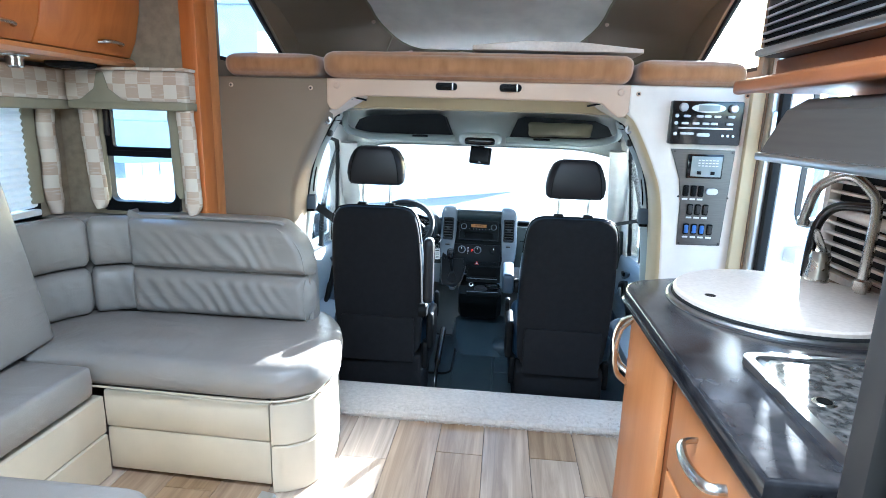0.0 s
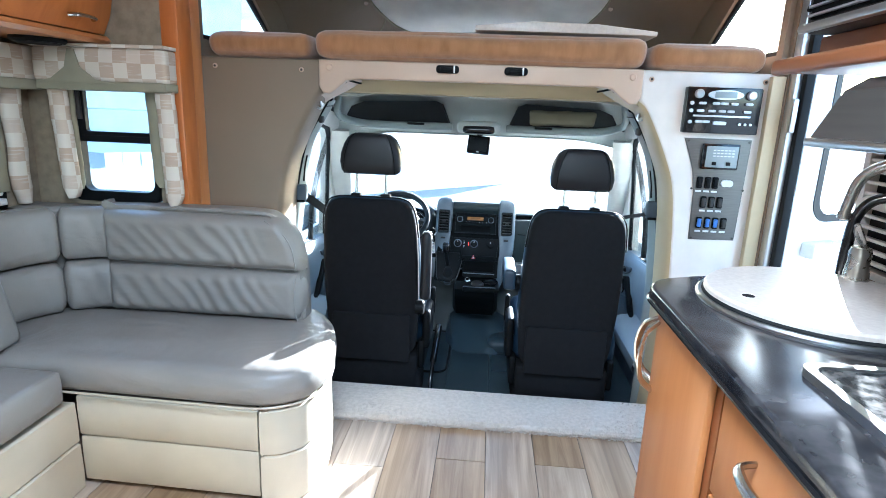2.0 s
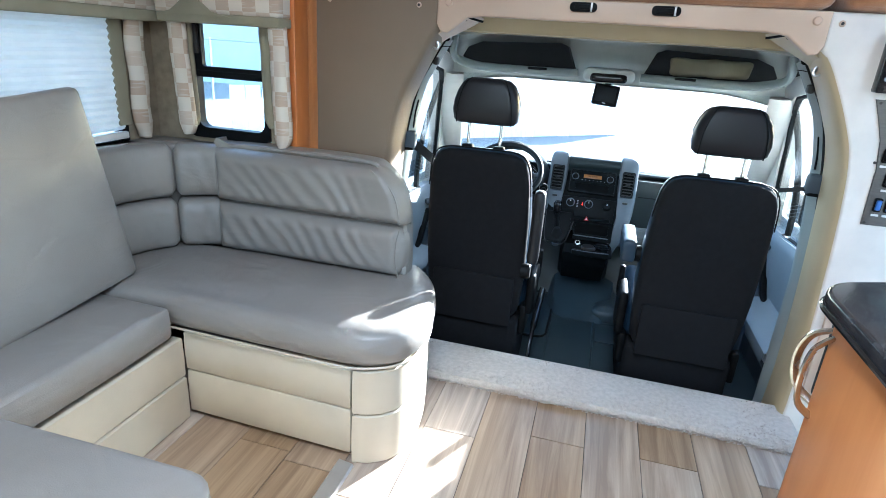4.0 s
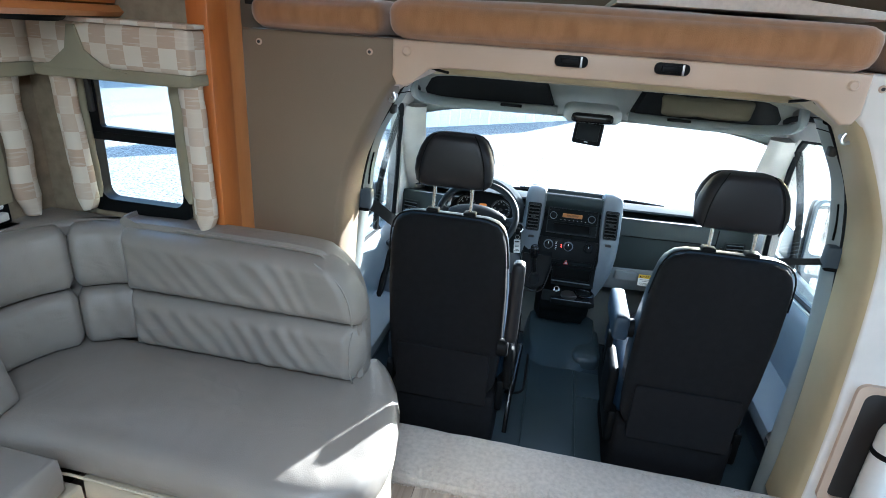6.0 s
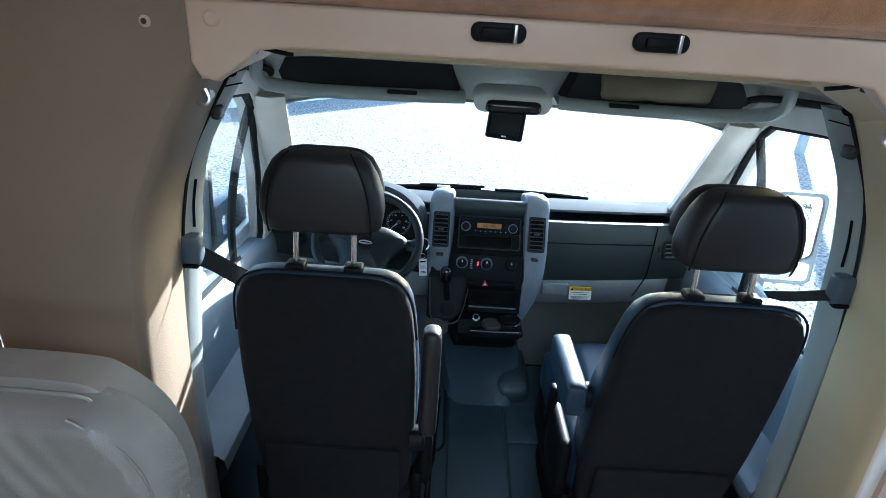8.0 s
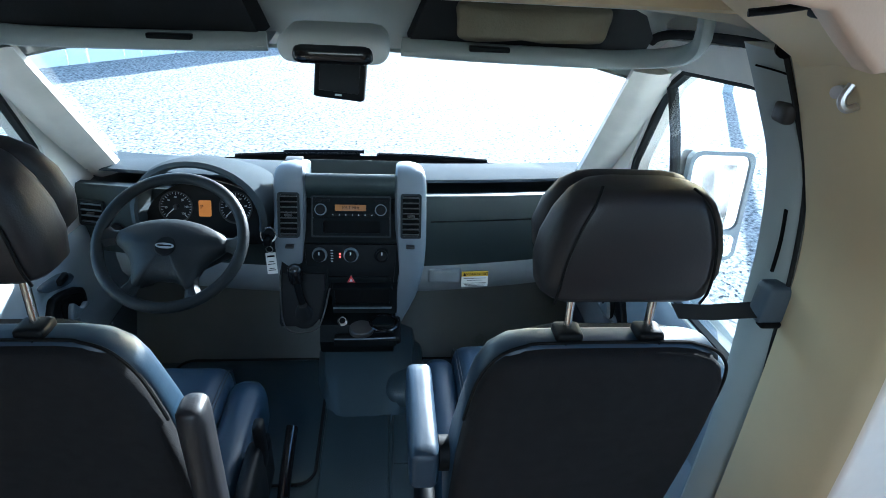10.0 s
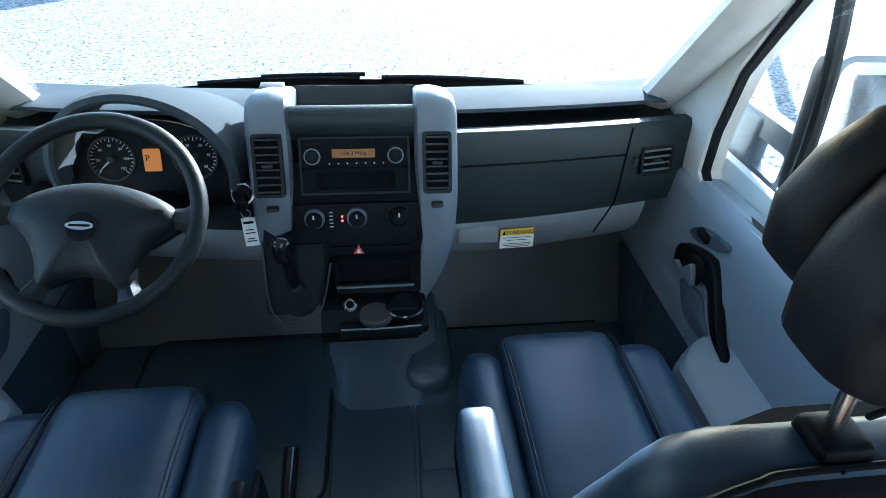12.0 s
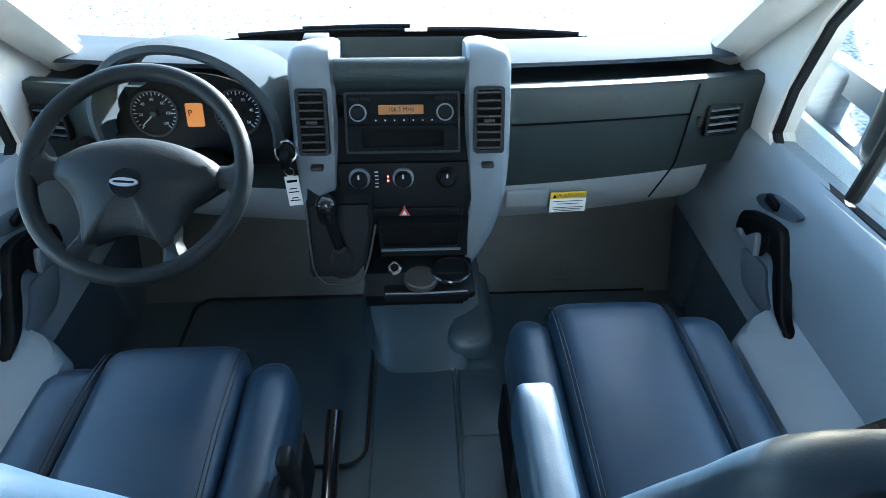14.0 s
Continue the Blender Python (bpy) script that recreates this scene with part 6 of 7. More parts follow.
for x in (-0.1, 0.0, 0.1):
    k = fpart("dial_ring", disc((x, -0.012, 0.035), (0, -1, 0), 0.0245, 0.01, 28, 0.003), "silverplastic" if x < 0.05 else "black", hc, "", FH)
    fpart("dial", disc((x, -0.026, 0.035), (0, -1, 0), 0.019, 0.018, 26, 0.004), "black", hc, "", FH)
    fpart("dial_mark", box(x - 0.002, x + 0.002, -0.0275, -0.025, 0.040, 0.050), "print", hc, "", FH)
for i in range(5):
    fpart("icon", box(-0.065, -0.057, -0.0055, -0.003, 0.012 + 0.009 * i, 0.0145 + 0.009 * i), "print", hc, "", FH)
for z in (0.036, 0.026):
    fpart("led", box(-0.037, -0.033, -0.0058, -0.003, z, z + 0.004), "redled", hc, "", FH)
fpart("lower_bar", prism(rrect(-0.128, 0.128, -0.058, -0.038, 0.008), 1, -0.012, 0.0, 0.004), "stack", hc, "", FH)
hz = fpart("hazard_switch", prism([(-0.013, -0.057), (0.013, -0.057), (0.0, -0.034)], 1, -0.016, 0.0, 0.002, 1), "red", hc, "red triangular hazard switch", FH)
fpart("hazard_mark", prism([(-0.006, -0.053), (0.006, -0.053), (0.0, -0.042)], 1, -0.0168, -0.012), "print", hc, "", FH)
# lower console: bin, socket, cup holders, gear lever
con = thing("lower_console", "grey lower console with a storage slot and cup holders", "console", (0, 1.0, 0.2))
part("body", loft([[(-0.075, y1, z), (-0.06, y0, z), (0.15, y0, z), (0.175, y1, z)] for z, y0, y1 in ((0.40, 1.035, 1.25), (0.335, 1.03, 1.25), (0.30, 1.02, 1.25))]), "stack", con)
part("slot_frame", frame_bars(rrect(-0.062, 0.135, 0.325, 0.402, 0.008), rrect(-0.053, 0.126, 0.335, 0.395, 0.006), 1, 1.018, 1.05), "stack", con)
part("slot_edge", box(-0.06, 0.133, 1.012, 1.02, 0.322, 0.327, 0.002), "silverplastic", con)
# black block with the slot's inner shade as its colour
part("slot", box(-0.054, 0.127, 1.028, 1.05, 0.334, 0.396), "ink_shade", con)
part("tray", rbox(-0.055, 0.165, 0.93, 1.06, 0.235, 0.262, 0.01, 6), "black", con)
part("tray_lip", rbox(-0.052, 0.148, 0.922, 0.934, 0.235, 0.264, 0.005, 5), "stack", con)
part("lip_edge", tube([(-0.05, 0.928, 0.263), (0.05, 0.926, 0.265), (0.146, 0.928, 0.267)], 0.0025, 6), "silverplastic", con)
part("cup_ring", tube([(0.108 + 0.045 * math.cos(a), 0.985 + 0.045 * math.sin(a), 0.285) for a in [2 * math.pi * k / 24 for k in range(24)]], 0.006, 8, 1, True), "gloss", con)
part("cup_well", disc((0.108, 0.985, 0.281), (0, 0, 1), 0.04, 0.006, 24), "ink_shade", con)
part("ashtray_lid", disc((0.035, 0.96, 0.288), (0, 0, 1), 0.04, 0.016, 26, 0.004), "hood", con)
so = part("power_socket", disc((-0.028, 0.985, 0.295), (0, -0.6, 1), 0.017, 0.025, 20, 0.004), "chrome", con, "chrome-ringed power socket")
part("socket_hole", disc((-0.028, 0.984, 0.2965), (0, -0.6, 1), 0.010, 0.003, 16), "ink_shade", so)
part("skirt", loft([[(-0.13, y1, z), (-0.10, y0, z), (0.14, y0, z), (0.17, y1, z)] for z, y0, y1 in ((0.285, 0.975, 1.3), (0.24, 0.945, 1.3), (0.19, 0.96, 1.3), (0.15, 1.0, 1.3), (0.06, 1.14, 1.32), (-0.02, 1.24, 1.35))]), "stack", con)
gl = thing("gear_lever", "black gear lever in a dark gaiter on the dashboard", "gear lever", (-0.16, 1.0, 0.3))
part("surround", loft([[(-0.232, y + 0.02, z), (-0.222, y, z), (-0.075 - dx, y, z), (-0.066 - dx, y + 0.02, z)] for y, z, dx in ((1.07, 0.475, 0), (1.03, 0.40, 0.0), (0.985, 0.31, 0.02), (0.97, 0.285, 0.05), (1.0, 0.27, 0.06))]), "stack", gl)
part("gaiter_plate", loft([[(-0.217, y, z), (-0.085 - dx, y, z), (-0.085 - dx, y + 0.02, z), (-0.217, y + 0.02, z)] for y, z, dx in ((1.045, 0.44, 0), (1.018, 0.39, 0.0), (0.975, 0.31, 0.02), (0.967, 0.29, 0.045))]), "black", gl)
part("gaiter", loft([[(-0.15 + 0.035 * k * math.cos(a), 0.99 - 0.03 * (1 - k) + 0.02 * k * math.sin(a), 0.315 + 0.09 * (1 - k) + 0.02 * k * math.sin(a)) for a in [2 * math.pi * q / 14 for q in range(14)]] for k in (1.2, 0.95, 0.75, 0.6, 0.4)]), "rubber", gl)
part("surround_edge", tube([(-0.225, 1.035, 0.44), (-0.222, 1.0, 0.37), (-0.215, 0.968, 0.305), (-0.19, 0.955, 0.275), (-0.14, 0.955, 0.272), (-0.105, 0.962, 0.285), (-0.085, 0.985, 0.33), (-0.068, 1.02, 0.40)], 0.0028, 6), "hood", gl)
part("stick", tube([(-0.15, 0.965, 0.38), (-0.158, 0.962, 0.43), (-0.162, 0.962, 0.47)], 0.011, 10), "black", gl)
part("knob", rbox(-0.185, -0.140, 0.938, 0.982, 0.455, 0.525, 0.02, 8), "gloss", gl)
# side vents, top details
vent(0.806, 0.902, 0.458, 0.535, 1.327, dash, radians(11), True, "silverplastic")
part("vent_knob", rbox(0.780, 0.792, 1.305, 1.335, 0.485, 0.512, 0.004, 4), "hood", dash)
vent(-0.945, -0.86, 0.468, 0.55, 1.335, dash, radians(-11), True, "silverplastic")

# instrument cluster
cl = thing("instrument_cluster", "hooded instrument cluster with two dials and an amber display", "instrument cluster", (-0.47, 1.15, 0.65))
HC = (-0.468, 0.60)
hood_rings = []
for y, rx, rz in ((1.085, 0.182, 0.182), (1.08, 0.19, 0.19), (1.09, 0.205, 0.20), (1.13, 0.212, 0.197), (1.24, 0.215, 0.165), (1.36, 0.2, 0.11)):
    hood_rings.append([(HC[0] + rx * math.cos(radians(a)), y + 0.02 * math.cos(radians(a)) ** 2, HC[1] + rz * math.sin(radians(a))) for a in range(-12, 193, 8)])
part("hood", loft([[(HC[0] + 0.175 * math.cos(radians(a)), 1.19, HC[1] + 0.155 * math.sin(radians(a))) for a in range(-12, 193, 8)]] + hood_rings, closed=False), "dashupper", cl)
FC = Matrix.Translation((-0.463, 1.16, 0.588)) @ Euler((radians(-20), 0, 0)).to_matrix().to_4x4()
fpart("face", prism(arc(0, -0.03, 0.19, -25, 205, 24, 0.145), 1, -0.002, 0.01), "black", cl, "", FC)
for cx in (-0.092, 0.093):
    g = fpart("dial_rim", tube([(cx + 0.050 * math.cos(a), -0.004, 0.028 + 0.050 * math.sin(a)) for a in [2 * math.pi * k / 28 for k in range(28)]], 0.003, 6, 1, True), "hood", cl, "", FC)
    for k in range(25):
        a = radians(225 - 270 * k / 24)
        bm = box(-0.0008, 0.0008, -0.0045, -0.0025, 0.038 if k % 4 == 0 else 0.042, 0.047)
        bm.transform(Matrix.Translation((cx, 0, 0.028)) @ Matrix.Rotation(a - math.pi / 2, 4, (0, -1, 0)))
        fpart("tick", bm, "print", g, "", FC)
    bm = prism([(-0.0022, 0.0), (0.0022, 0.0), (0.0008, 0.041), (-0.0008, 0.041)], 1, -0.007, -0.005)
    bm.transform(Matrix.Translation((cx, 0, 0.028)) @ Matrix.Rotation(radians(222) - math.pi / 2, 4, (0, -1, 0)))
    fpart("needle", bm, "print", cl, "", FC)
    fpart("needle_cap", disc((cx, -0.012, 0.028), (0, -1, 0), 0.0085, 0.01, 18, 0.003), "hood", cl, "", FC)
fpart("display", prism(rrect(-0.022, 0.016, -0.002, 0.05, 0.004), 1, -0.006, 0.0), "lcd", cl, "", FC)


def text(body, size, mm, parent, tr, name="lettering", align="CENTER"):
    cu = bpy.data.curves.new("t", "FONT")
    cu.body, cu.size, cu.align_x, cu.align_y, cu.extrude = body, size, align, "CENTER", 0.0003
    tmp = bpy.data.objects.new("t", cu)
    scene.collection.objects.link(tmp)
    bpy.context.view_layer.update()
    me = bpy.data.meshes.new_from_object(tmp.evaluated_get(bpy.context.evaluated_depsgraph_get()))
    bpy.data.objects.remove(tmp)
    bpy.data.curves.remove(cu)
    me.transform(tr @ Euler((radians(90), 0, 0)).to_matrix().to_4x4())
    me.materials.append(M[mm])
    ob = new(name, me)
    ob.parent = parent
    if parent.type == "EMPTY":
        ob.matrix_parent_inverse = parent.matrix_basis.inverted()
    return ob


text("P", 0.02, "ink_shade", cl, FC @ Matrix.Translation((-0.012, -0.0075, 0.028)))
for cx, nums in ((-0.092, ("20", "40", "60", "80", "100", "120")), (0.093, ("10", "20", "30", "40", "50"))):
    for k, nmb in enumerate(nums):
        a = radians(225 - 270 * (k + 1) / len(nums)) if cx > 0 else radians(225 - 270 * (k + 0.9) / 5.9)
        text(nmb, 0.009, "print", cl, FC @ Matrix.Translation((cx + 0.031 * math.cos(a), -0.004, 0.028 + 0.031 * math.sin(a))))
text("106.3 MHz", 0.013, "ink_shade", rd, FT @ Matrix.Translation((-0.003, -0.0098, 0.028)))

# steering wheel, built flat and then tilted onto its column
sw = thing("steering_wheel", "dark grey four-spoke steering wheel with a round badge", "steering wheel", (-0.459, 0.82, 0.65))
SWT = Matrix.Translation((-0.449, 0.83, 0.673)) @ Euler((radians(-50), 0, 0)).to_matrix().to_4x4() @ Euler((0, radians(4), 0)).to_matrix().to_4x4()
def spart(name, bm, mm, parent=None, label=""):
    return fpart(name, bm, mm, parent or sw, label, SWT)
spart("rim", tube([(0.183 * math.cos(a), 0.02 * 0 - 0.012, 0.183 * math.sin(a)) for a in [2 * math.pi * k / 60 for k in range(60)]], 0.0155, 14, 1, True), "dashdark")
padp = [(-0.138, 0.018), (-0.10, 0.041), (-0.054, 0.056), (0.0, 0.062), (0.054, 0.056), (0.10, 0.041), (0.138, 0.018), (0.142, -0.012), (0.118, -0.034), (0.098, -0.058), (0.084, -0.09), (0.076, -0.128), (0.062, -0.132), (0.042, -0.116), (0.0, -0.108), (-0.042, -0.116), (-0.062, -0.132), (-0.076, -0.128), (-0.084, -0.09), (-0.098, -0.058), (-0.118, -0.034), (-0.142, -0.012)]
sm = smooth_path([(x, 0, z) for x, z in padp + padp[:1]], 4)[:-1]
hr = [[(p.x * k, y, (p.z + 0.025) * k - 0.025) for p in sm] for k, y in ((0.8, 0.05), (0.985, 0.012), (1.0, -0.002), (0.975, -0.014), (0.90, -0.024), (0.75, -0.033), (0.45, -0.041), (0.15, -0.043))]
_hub = loft(hr)
_hub.transform(SWT)
part("hub_pad", _hub, "dashdark", sw, sharp=85)
for s in (-1, 1):
    spart("spoke", loft([[(s * x, y + 0.004, z + hh), (s * x, y - 0.008, z + hh * 0.5), (s * x, y - 0.010, z - hh * 0.4), (s * x, y + 0.004, z - hh), (s * x, y + 0.016, z)] for x, y, z, hh in ((0.10, -0.004, 0.004, 0.026), (0.135, -0.004, 0.002, 0.019), (0.155, -0.008, 0.0, 0.022), (0.176, -0.014, -0.002, 0.042))]), "dashdark")
    spart("spoke", loft([[(s * (x - w), y + 0.004, z - w * 0.4), (s * (x - w * 0.4), y - 0.009, z), (s * (x + w * 0.5), y - 0.009, z + w * 0.3), (s * (x + w), y + 0.004, z + w * 0.6), (s * x, y + 0.016, z)] for x, y, z, w in ((0.066, -0.004, -0.095, 0.018), (0.072, -0.006, -0.125, 0.016), (0.082, -0.012, -0.148, 0.020), (0.094, -0.014, -0.162, 0.034))]), "dashdark")
bd = spart("badge", disc((0, -0.0455, -0.028), (0, -1, 0), 0.0265, 0.01, 30, 0.002), "black", None, "round dark badge with a silver oval")
spart("badge_oval", prism(arc(0, -0.028, 0.0235, 0, 345, 23, 0.0075), 1, -0.048, -0.044), "alu", bd)
spart("badge_bar", box(-0.017, 0.017, -0.0487, -0.0475, -0.030, -0.026), "ink_shade", bd)
spart("column", disc((0, 0.03, 0), (0, -1, 0), 0.06, 0.09, 24, 0.01), "black")
part("stalk", tube([(-0.49, 0.90, 0.63), (-0.58, 0.895, 0.645), (-0.615, 0.89, 0.652)], [0.006] * 4 + [0.01] * 20, 10), "black", sw)
part("column_shroud", loft([[(-0.459 + w * math.cos(a), y + 0.0, zc + hh * math.sin(a)) for a in [2 * math.pi * k / 18 for k in range(18)]] for y, zc, w, hh in ((0.86, 0.60, 0.06, 0.045), (0.95, 0.56, 0.075, 0.055), (1.2, 0.46, 0.085, 0.06))]), "black", sw)
# ignition key with tag
kk = thing("key_tag", "white paper tag hanging on the ignition key", "key tag", (-0.265, 1.1, 0.5))
part("barrel", disc((-0.262, 1.10, 0.552), (0, -1, 0.45), 0.022, 0.03, 26, 0.004), "black", kk)
part("barrel_ring", tube([Vector((-0.262, 1.098, 0.553)) + Vector((math.cos(a) * 0.024, math.sin(a) * 0.0105, math.sin(a) * 0.0215)) for a in [2 * math.pi * k / 24 for k in range(24)]], 0.003, 6, 1, True), "chrome", kk)
part("key_head", rbox(-0.274, -0.250, 1.06, 1.098, 0.527, 0.558, 0.008, 5), "black", kk)
TG = Matrix.Translation((-0.258, 1.085, 0.455)) @ Euler((radians(-22), radians(-6), 0)).to_matrix().to_4x4()
fpart("tag", box(-0.0165, 0.0165, -0.001, 0.001, -0.035, 0.035, 0.0005, 1), "key", kk, "", TG)
for i, (w, z) in enumerate(((0.012, 0.020), (0.009, 0.004), (0.012, -0.004), (0.008, -0.018), (0.012, -0.024))):
    fpart("print_line", box(-w, w, -0.0018, -0.0008, z, z + (0.006 if i == 0 else 0.0025)), "ink_shade", kk, "", TG)
part("ring", tube([(-0.262 + 0.011 * math.cos(a), 1.092, 0.503 + 0.011 * math.sin(a)) for a in [2 * math.pi * k / 16 for k in range(16)]], 0.0012, 5, 1, True), "chrome", kk)
# warning label
wl = thing("warning_label", "yellow and white warning label on the lower dashboard", "label", (0.42, 1.23, 0.31))
WT = Matrix.Translation((0.444, yb(0.44) - 0.035, 0.303)) @ Euler((radians(-10), radians(0), radians(3))).to_matrix().to_4x4()
fpart("paper", box(-0.05, 0.05, -0.003, 0.001, -0.028, 0.012), "key", wl, "", WT)
fpart("header", box(-0.05, 0.05, -0.0035, 0.001, 0.0125, 0.031), "yellow", wl, "", WT)
text("WARNING", 0.0175, "ink_shade", wl, WT @ Matrix.Translation((0.008, -0.0045, 0.0215)))
fpart("triangle", prism([(-0.045, 0.0155), (-0.033, 0.0155), (-0.039, 0.0275)], 1, -0.0045, -0.003), "ink_shade", wl, "", WT)
for w, z in ((0.042, 0.004), (0.03, -0.004), (0.043, -0.015), (0.04, -0.02), (0.035, -0.025)):
    fpart("text_line", box(-w, w, -0.0036, -0.002, z, z + 0.0016), "ink_shade", wl, "", WT)
# light switch by the driver's vent
part("light_switch", disc((-0.82, 1.29, 0.455), (0.25, -1, 0.25), 0.028, 0.03, 24, 0.006), "black", dash)


# ---- cab seats, built at the origin facing +y ----
def seat(name, arm, lowered, lift, front, top, drop):
    """A cab seat; front and top are the cushion's front edge and height, drop lowers the headrest."""
    t = thing(name, "charcoal cab seat with a slate leatherette front, " + ("armrest folded up" if not lowered else "armrest lowered"), "seat", (0, 0, 0), "cab seats")
    ring = lambda z, hw, y0, y1, r: [(x, y, z) for x, y in rrect(-hw, hw, y0, y1, r, 4)]
    back = ((0.13, 0.19, 0.235), (0.16, 0.207, 0.23), (0.25, 0.217, 0.215), (0.40, 0.222, 0.19), (0.60, 0.220, 0.158), (0.72, 0.213, 0.138), (0.785, 0.207, 0.128), (0.825, 0.200, 0.122), (0.855, 0.188, 0.12), (0.876, 0.168, 0.121), (0.887, 0.14, 0.125), (0.890, 0.11, 0.132))
    part("backrest", loft([ring(z, hw, y0, y0 + 0.075, 0.025) for z, hw, y0 in back]), "seatcloth", t)
    fr = ((0.22, 0.19, 0.25, 0.36), (0.30, 0.218, 0.235, 0.365), (0.42, 0.226, 0.215, 0.345), (0.60, 0.224, 0.185, 0.29), (0.72, 0.217, 0.165, 0.25), (0.785, 0.212, 0.152, 0.228), (0.830, 0.205, 0.142, 0.216), (0.862, 0.193, 0.138, 0.208), (0.884, 0.172, 0.14, 0.198), (0.894, 0.145, 0.145, 0.19), (0.897, 0.115, 0.152, 0.184))
    part("backrest_front", loft([ring(z, hw, y0, y1, min(0.03, (y1 - y0) * 0.42)) for z, hw, y0, y1 in fr]), "seatleather", t)
    half = [(0.218, 0.165, 0.72), (0.212, 0.151, 0.785), (0.205, 0.142, 0.83), (0.193, 0.137, 0.862), (0.172, 0.138, 0.885), (0.14, 0.142, 0.8955), (0.10, 0.146, 0.898)]
    part("back_seam", tube([(-x, y, z) for x, y, z in half] + half[::-1], 0.003, 6), "black", t)
    for x in (-0.075, 0.075):
        part("top_seam", tube([(x, 0.142, 0.8975), (x, 0.165, 0.899), (x, 0.19, 0.893), (x, 0.21, 0.862), (x, 0.222, 0.82)], 0.0016, 6), "black", t)
    part("lower_panel", prism(rrect(-0.185, 0.185, 0.10, 0.335, 0.012), 1, 0.188, 0.215, 0.006), "seatcloth", t)
    part("base", rbox(-0.22, 0.22, 0.23, front - 0.12, CZ + 0.005 - lift, 0.12, 0.03, 8, (0, 0.01, 0), 0.006), "seatcloth", t)
    part("cushion", rbox(-0.142, 0.142, 0.30, front, top - 0.155, top, 0.045, 10, (0, 0.01, 0.014)), "seatleather", t)
    for s in (-1, 1):
        out = 0.262 if s != arm else 0.238
        b = rbox(min(s * 0.132, s * out), max(s * 0.132, s * out), 0.30, front - 0.035, top - 0.19, top - 0.022, 0.045, 10, (0, 0.02, 0.008))
        part("bolster", b, "seatleather", t)
        for o in (0.0, 0.008):
            part("seam", tube([(s * (0.136 - o), 0.42, top + 0.004), (s * (0.136 - o), front - 0.2, top + 0.012), (s * (0.136 - o), front - 0.06, top + 0.0), (s * (0.136 - o), front - 0.014, top - 0.024), (s * (0.136 - o), front + 0.001, top - 0.085)], 0.0015, 6), "headrest", t)
        part("side_shield", rbox(min(s * 0.215, s * 0.25), max(s * 0.215, s * 0.25), 0.26, front - 0.12, top - 0.30, top - 0.15, 0.014, 6), "black", t)
        part("post", tube([(s * 0.066, 0.170, 0.87), (s * 0.066, 0.178, 0.94), (s * 0.066, 0.188, 1.04)], 0.0065, 10, 2), "chrome", t)
        part("guide", rbox(s * 0.066 - 0.022, s * 0.066 + 0.022, 0.150, 0.190, 0.882, 0.910, 0.007, 6), "black", t)
    head_ring = lambda z, hw, y0, y1, rr: [(x * 1.11, y + 0.008, 1.172 - drop - (1.167 - z) * 1.14) for x, y in rrect(-hw, hw, y0, y1, rr, 5)]
    hr = part("headrest", loft([head_ring(*q) for q in ((1.012, 0.075, 0.145, 0.195, 0.02), (1.014, 0.104, 0.128, 0.212, 0.03), (1.024, 0.116, 0.118, 0.216, 0.035), (1.058, 0.121, 0.112, 0.216, 0.035), (1.091, 0.117, 0.112, 0.214, 0.035), (1.124, 0.106, 0.114, 0.21, 0.035), (1.149, 0.092, 0.118, 0.205, 0.035), (1.162, 0.077, 0.126, 0.198, 0.03), (1.167, 0.053, 0.138, 0.19, 0.02))]), "headrest", t, sharp=60)
    part("headrest_front", loft([head_ring(*q) for q in ((1.029, 0.062, 0.215, 0.245, 0.014), (1.033, 0.092, 0.2, 0.262, 0.028), (1.049, 0.109, 0.195, 0.272, 0.034), (1.082, 0.114, 0.195, 0.272, 0.034), (1.116, 0.106, 0.195, 0.262, 0.03), (1.145, 0.091, 0.192, 0.246, 0.025), (1.159, 0.074, 0.19, 0.23, 0.018), (1.164, 0.053, 0.195, 0.22, 0.012))]), "headrest", hr, sharp=60)
    for s in (-1, 1):
        part("headrest_seam", tube([(s * x, y, z - drop) for x, y, z in ((0.110, 0.130, 0.999), (0.110, 0.120, 1.028), (0.106, 0.119, 1.075), (0.094, 0.121, 1.123), (0.079, 0.128, 1.156), (0.064, 0.153, 1.172))], 0.0022, 6), "black", hr)
    a = arm
    if lowered:
        part("armrest", rbox(min(a * 0.248, a * 0.305), max(a * 0.248, a * 0.305), 0.19, 0.455, 0.505, 0.60, 0.016, 8, (0, 0, 0.003)), "seatleather", t)
        part("armrest_pivot", disc((a * 0.25, 0.26, 0.53), (a, 0, 0), 0.035, 0.04, 20, 0.006), "black", t)
    else:
        part("armrest", rbox(min(a * 0.232, a * 0.28), max(a * 0.232, a * 0.28), 0.140, 0.205, 0.43, 0.75, 0.02, 8, (0, 0.004, 0)), "headrest", t)
        part("armrest_pivot", disc((a * 0.25, 0.20, 0.38), (a, 0, 0), 0.035, 0.04, 20, 0.006), "black", t)
    part("recliner", rbox(min(a * 0.235, a * 0.275), max(a * 0.235, a * 0.275), 0.26, 0.47, 0.14, 0.34, 0.02, 7), "black", t)
    bk = part("belt_buckle", rbox(min(a * 0.255, a * 0.28), max(a * 0.255, a * 0.28), 0.44, 0.48, 0.26, 0.40, 0.01, 6), "black", t)
    return t


d = seat("driver_seat", 1, False, 0.004, 0.755, 0.335, 0.0)
d.matrix_basis = Matrix.Translation((-0.452, -0.015, 0.004))
p_ = seat("passenger_seat", -1, True, -0.010, 0.895, 0.302, 0.016)
p_.matrix_basis = Matrix.Translation((0.463, -0.018, -0.010))
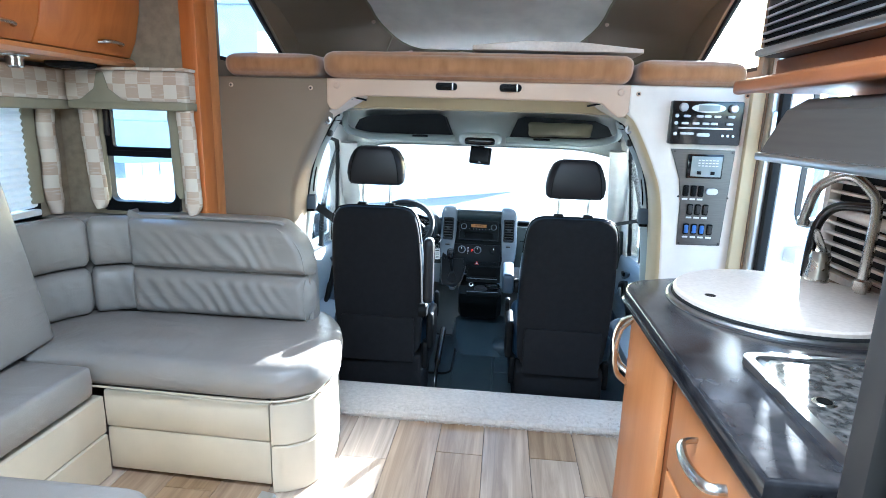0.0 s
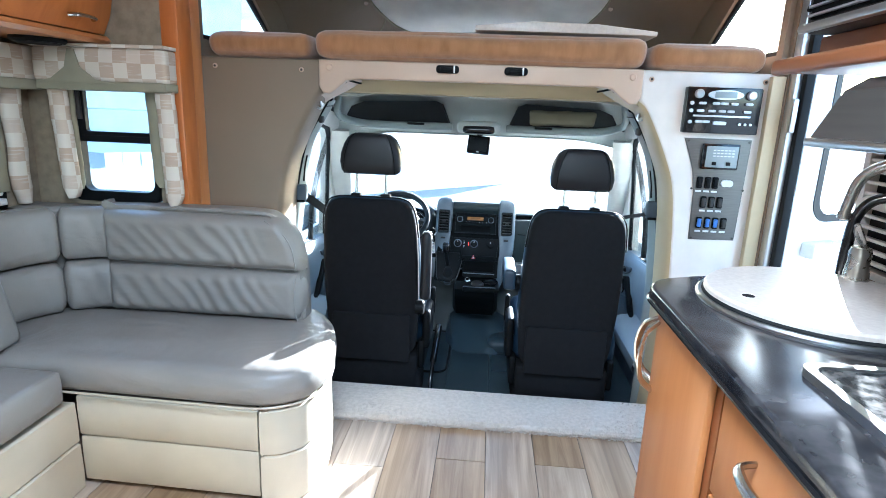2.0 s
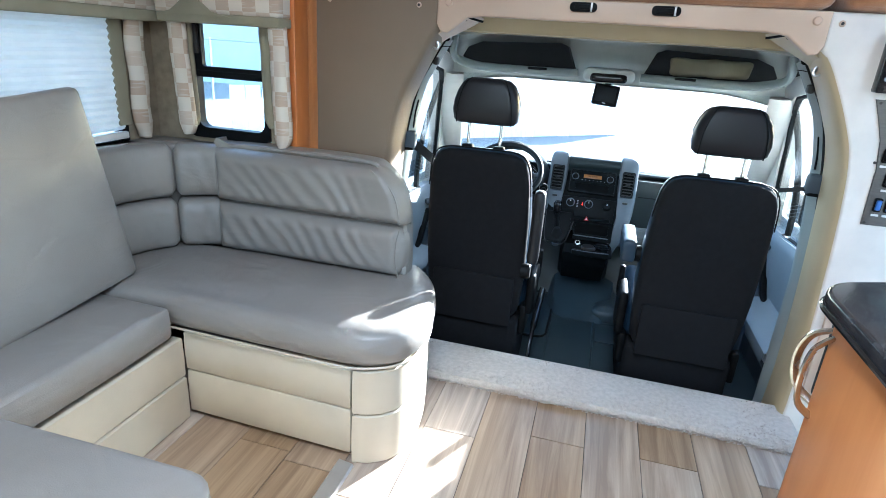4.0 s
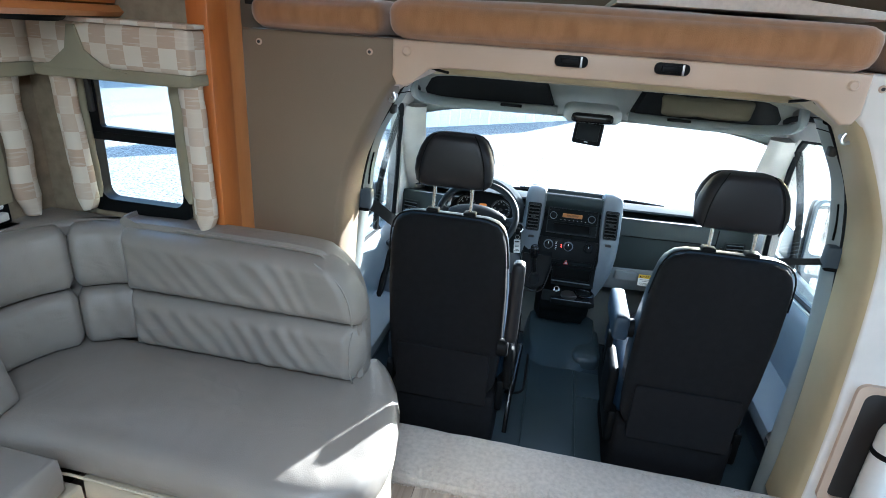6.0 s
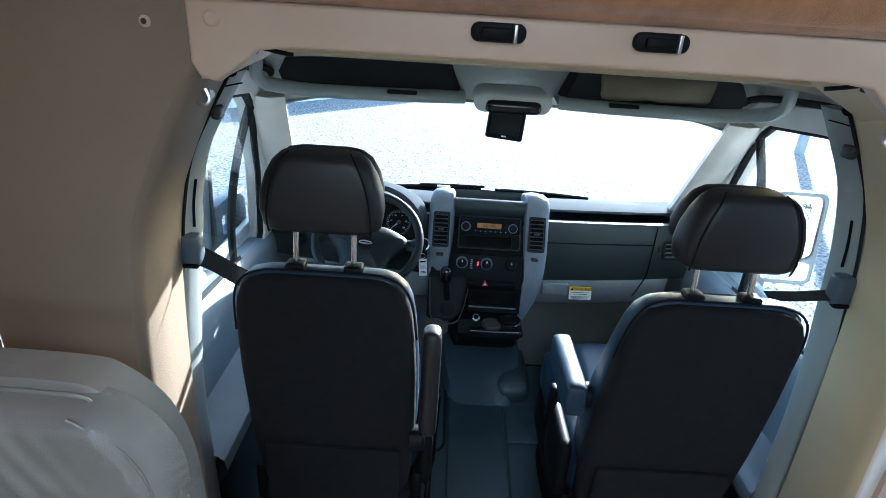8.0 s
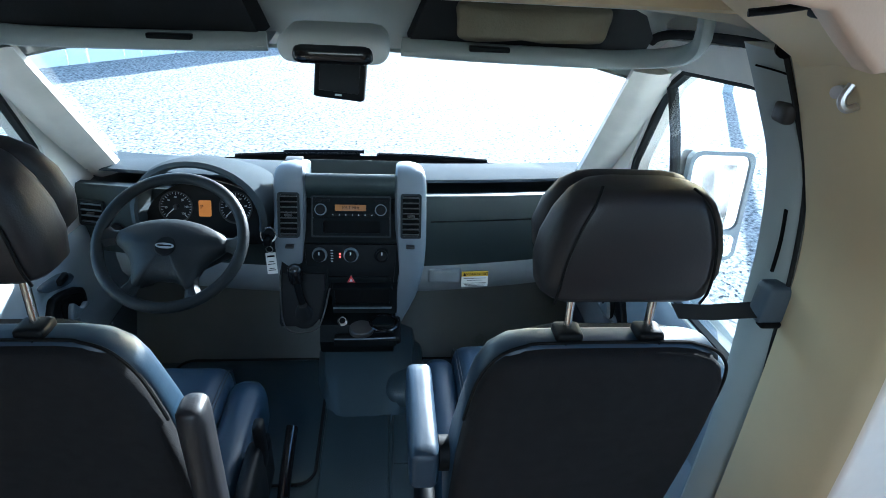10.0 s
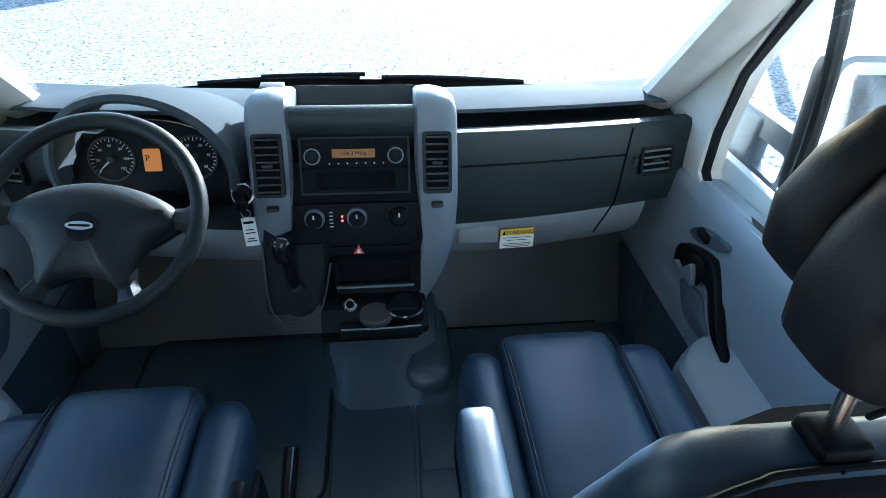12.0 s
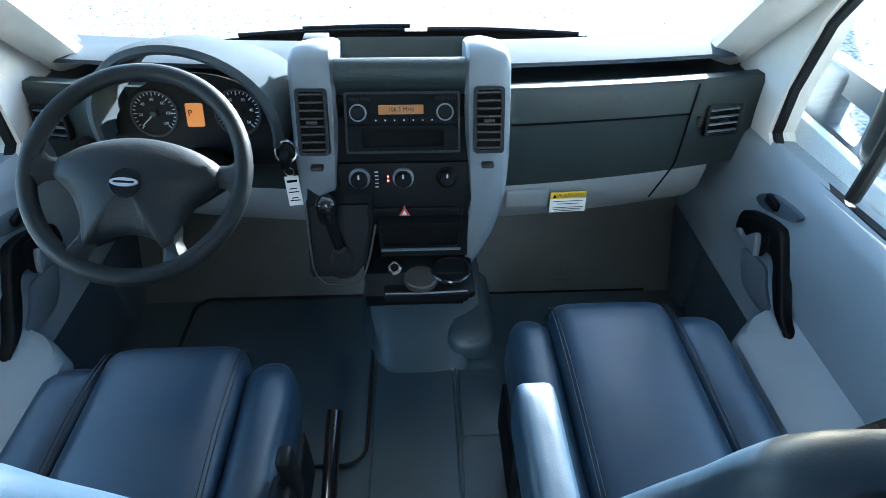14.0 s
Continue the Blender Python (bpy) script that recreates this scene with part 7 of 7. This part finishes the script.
hb = thing("handbrake", "black handbrake lever beside the driver's seat", "handbrake", (-0.17, 0.75, -0.1))
part("lever", tube([(-0.185, 0.42, -0.20), (-0.182, 0.50, -0.08), (-0.176, 0.62, 0.02), (-0.17, 0.735, 0.08)], [0.012] * 8 + [0.02] * 20, 10, flat=0.75), "gloss", hb)

# ---- outside ----
g = bmesh.new()
for x0, x1, y0, y1 in ((-600, 600, -600, 600),):
    for q in ((x0, y0), (x1, y0), (x1, y1), (x0, y1)):
        g.verts.new((*q, GZ))
    g.faces.new(g.verts)
struct("ground", g, "gravel", "pale gravel yard", "ground")
stone = bmesh.new()
rs = random.Random(5)
for i in range(16000):
    if rs.random() < 0.75:
        x, y = rs.uniform(-5, 5.5), 2.7 + rs.random() ** 1.6 * 8
    else:
        x, y = rs.choice((-1, 1)) * rs.uniform(1.6, 6), rs.uniform(-1, 5)
    r = rs.uniform(0.010, 0.022)
    a0 = rs.uniform(0, 6.28)
    b = [stone.verts.new((x + r * math.cos(a0 + k * 1.571) * rs.uniform(.7, 1.2), y + r * math.sin(a0 + k * 1.571) * rs.uniform(.7, 1.2), GZ - 0.004)) for k in range(4)]
    tp = stone.verts.new((x + rs.uniform(-.5, .5) * r, y + rs.uniform(-.5, .5) * r, GZ + r * rs.uniform(0.25, 0.6)))
    for k in range(4):
        stone.faces.new((b[k], b[(k + 1) % 4], tp))
solid("gravel_stones", stone, "gravel", "loose pale gravel stones scattered on the yard", "gravel", kind="stuff")

# chain-link fence beyond the slide-out window
fc = thing("wire_fence", "galvanised chain-link fence along the yard", "fence", (-9, 9, GZ))
A, B = Vector((-26, 13.5, GZ)), Vector((-7.0, 13.5, GZ))
for i in range(9):
    q = A.lerp(B, i / 8)
    part("post", tube([q, q + Vector((0, 0, 1.85))], 0.035, 8, 1), "fence", fc)
part("top_rail", tube([A + Vector((0, 0, 1.8)), B + Vector((0, 0, 1.8))], 0.025, 8, 1), "fence", fc)
mesh = bmesh.new()
for d in (-1, 1):
    for i in range(110):
        x = A.x + 19.0 * i / 110
        vs = [mesh.verts.new((x + o + k, 13.5, GZ + z)) for o, z in ((0, 0.05), (d * 1.75, 1.8)) for k in (-0.006, 0.006)]
        mesh.faces.new((vs[0], vs[1], vs[3], vs[2]))
part("wire_mesh", mesh, "fence", fc)
sh = thing("metal_shed", "pale blue corrugated metal shed behind the fence", "shed", (-16, 20, GZ))
part("wall", loft([[(-34 + 0.2 * i, 19.0 + (0.03 if i % 2 else 0.0), z) for i in range(125)] for z in (GZ, 5.2)], closed=False), "bluewall", sh)
part("roof", box(-34.2, -8.9, 18.8, 26, 5.2, 5.4), "bluewall", sh)
# unseen board fence, added so that its shadow lies over the gravel
bf = thing("shadow_board_fence", "unseen white board fence added to cast a shadow on the yard", "fence", (-2, 11, GZ))
rf = random.Random(9)
board = finish("board", box(-0.14, 0.14, -0.012, 0.012, 0, 1.12, 0.003, 1), "bodywhite")
for i in range(36):
    s_ = -7.2 + 0.296 * i + (0.02 if rf.random() < 0.3 else 0.0)
    o = piece("board", board, bf, (0.3 + s_ * 0.707, 1.7 + s_ * 0.707, 0))
    o.rotation_euler = (0, 0, radians(45))
# post added out of view to throw a stripe of shadow across the gravel
lp = thing("shadow_post", "unseen grey steel post added for its stripe of shadow", "post", (6.2, 9.2, GZ))
part("shaft", tube([(6.2, 9.2, GZ), (6.2, 9.2, 2.6)], 0.09, 12, 1), "fence", lp)
part("cap", disc((6.2, 9.2, 2.63), (0, 0, 1), 0.1, 0.04, 14, 0.01), "fence", lp)

# ---- floor planks, laid along the coach ----
PW = 0.187
rp = random.Random(11)
meshes = {}
for row in range(-9, 7):
    x = -0.076 + 0.0935 + row * PW
    lo, hi = (-2.95, -0.285) if x < -1.1 else (-4.24, -0.165)
    if x - PW / 2 < -1.67 or x + PW / 2 > 1.2:
        continue
    y = hi + (0.0 if row % 2 else 0.0) + {0: 0.0}.get(row, 0)
    first = rp.uniform(0.15, 1.15)
    if row == 0:
        first = 0.255
    top = hi
    while top > lo:
        ln = round(min(first, top - lo), 3)
        first = 1.22
        if ln < 0.03:
            break
        if ln not in meshes:
            meshes[ln] = finish("plank", box(-PW / 2 + 0.0012, PW / 2 - 0.0012, -ln + 0.0015, -0.0015, -0.004, 0.0, 0.0008, 1), "plank")
        piece("plank", meshes[ln], floor, (x, top, 0))
        top -= ln
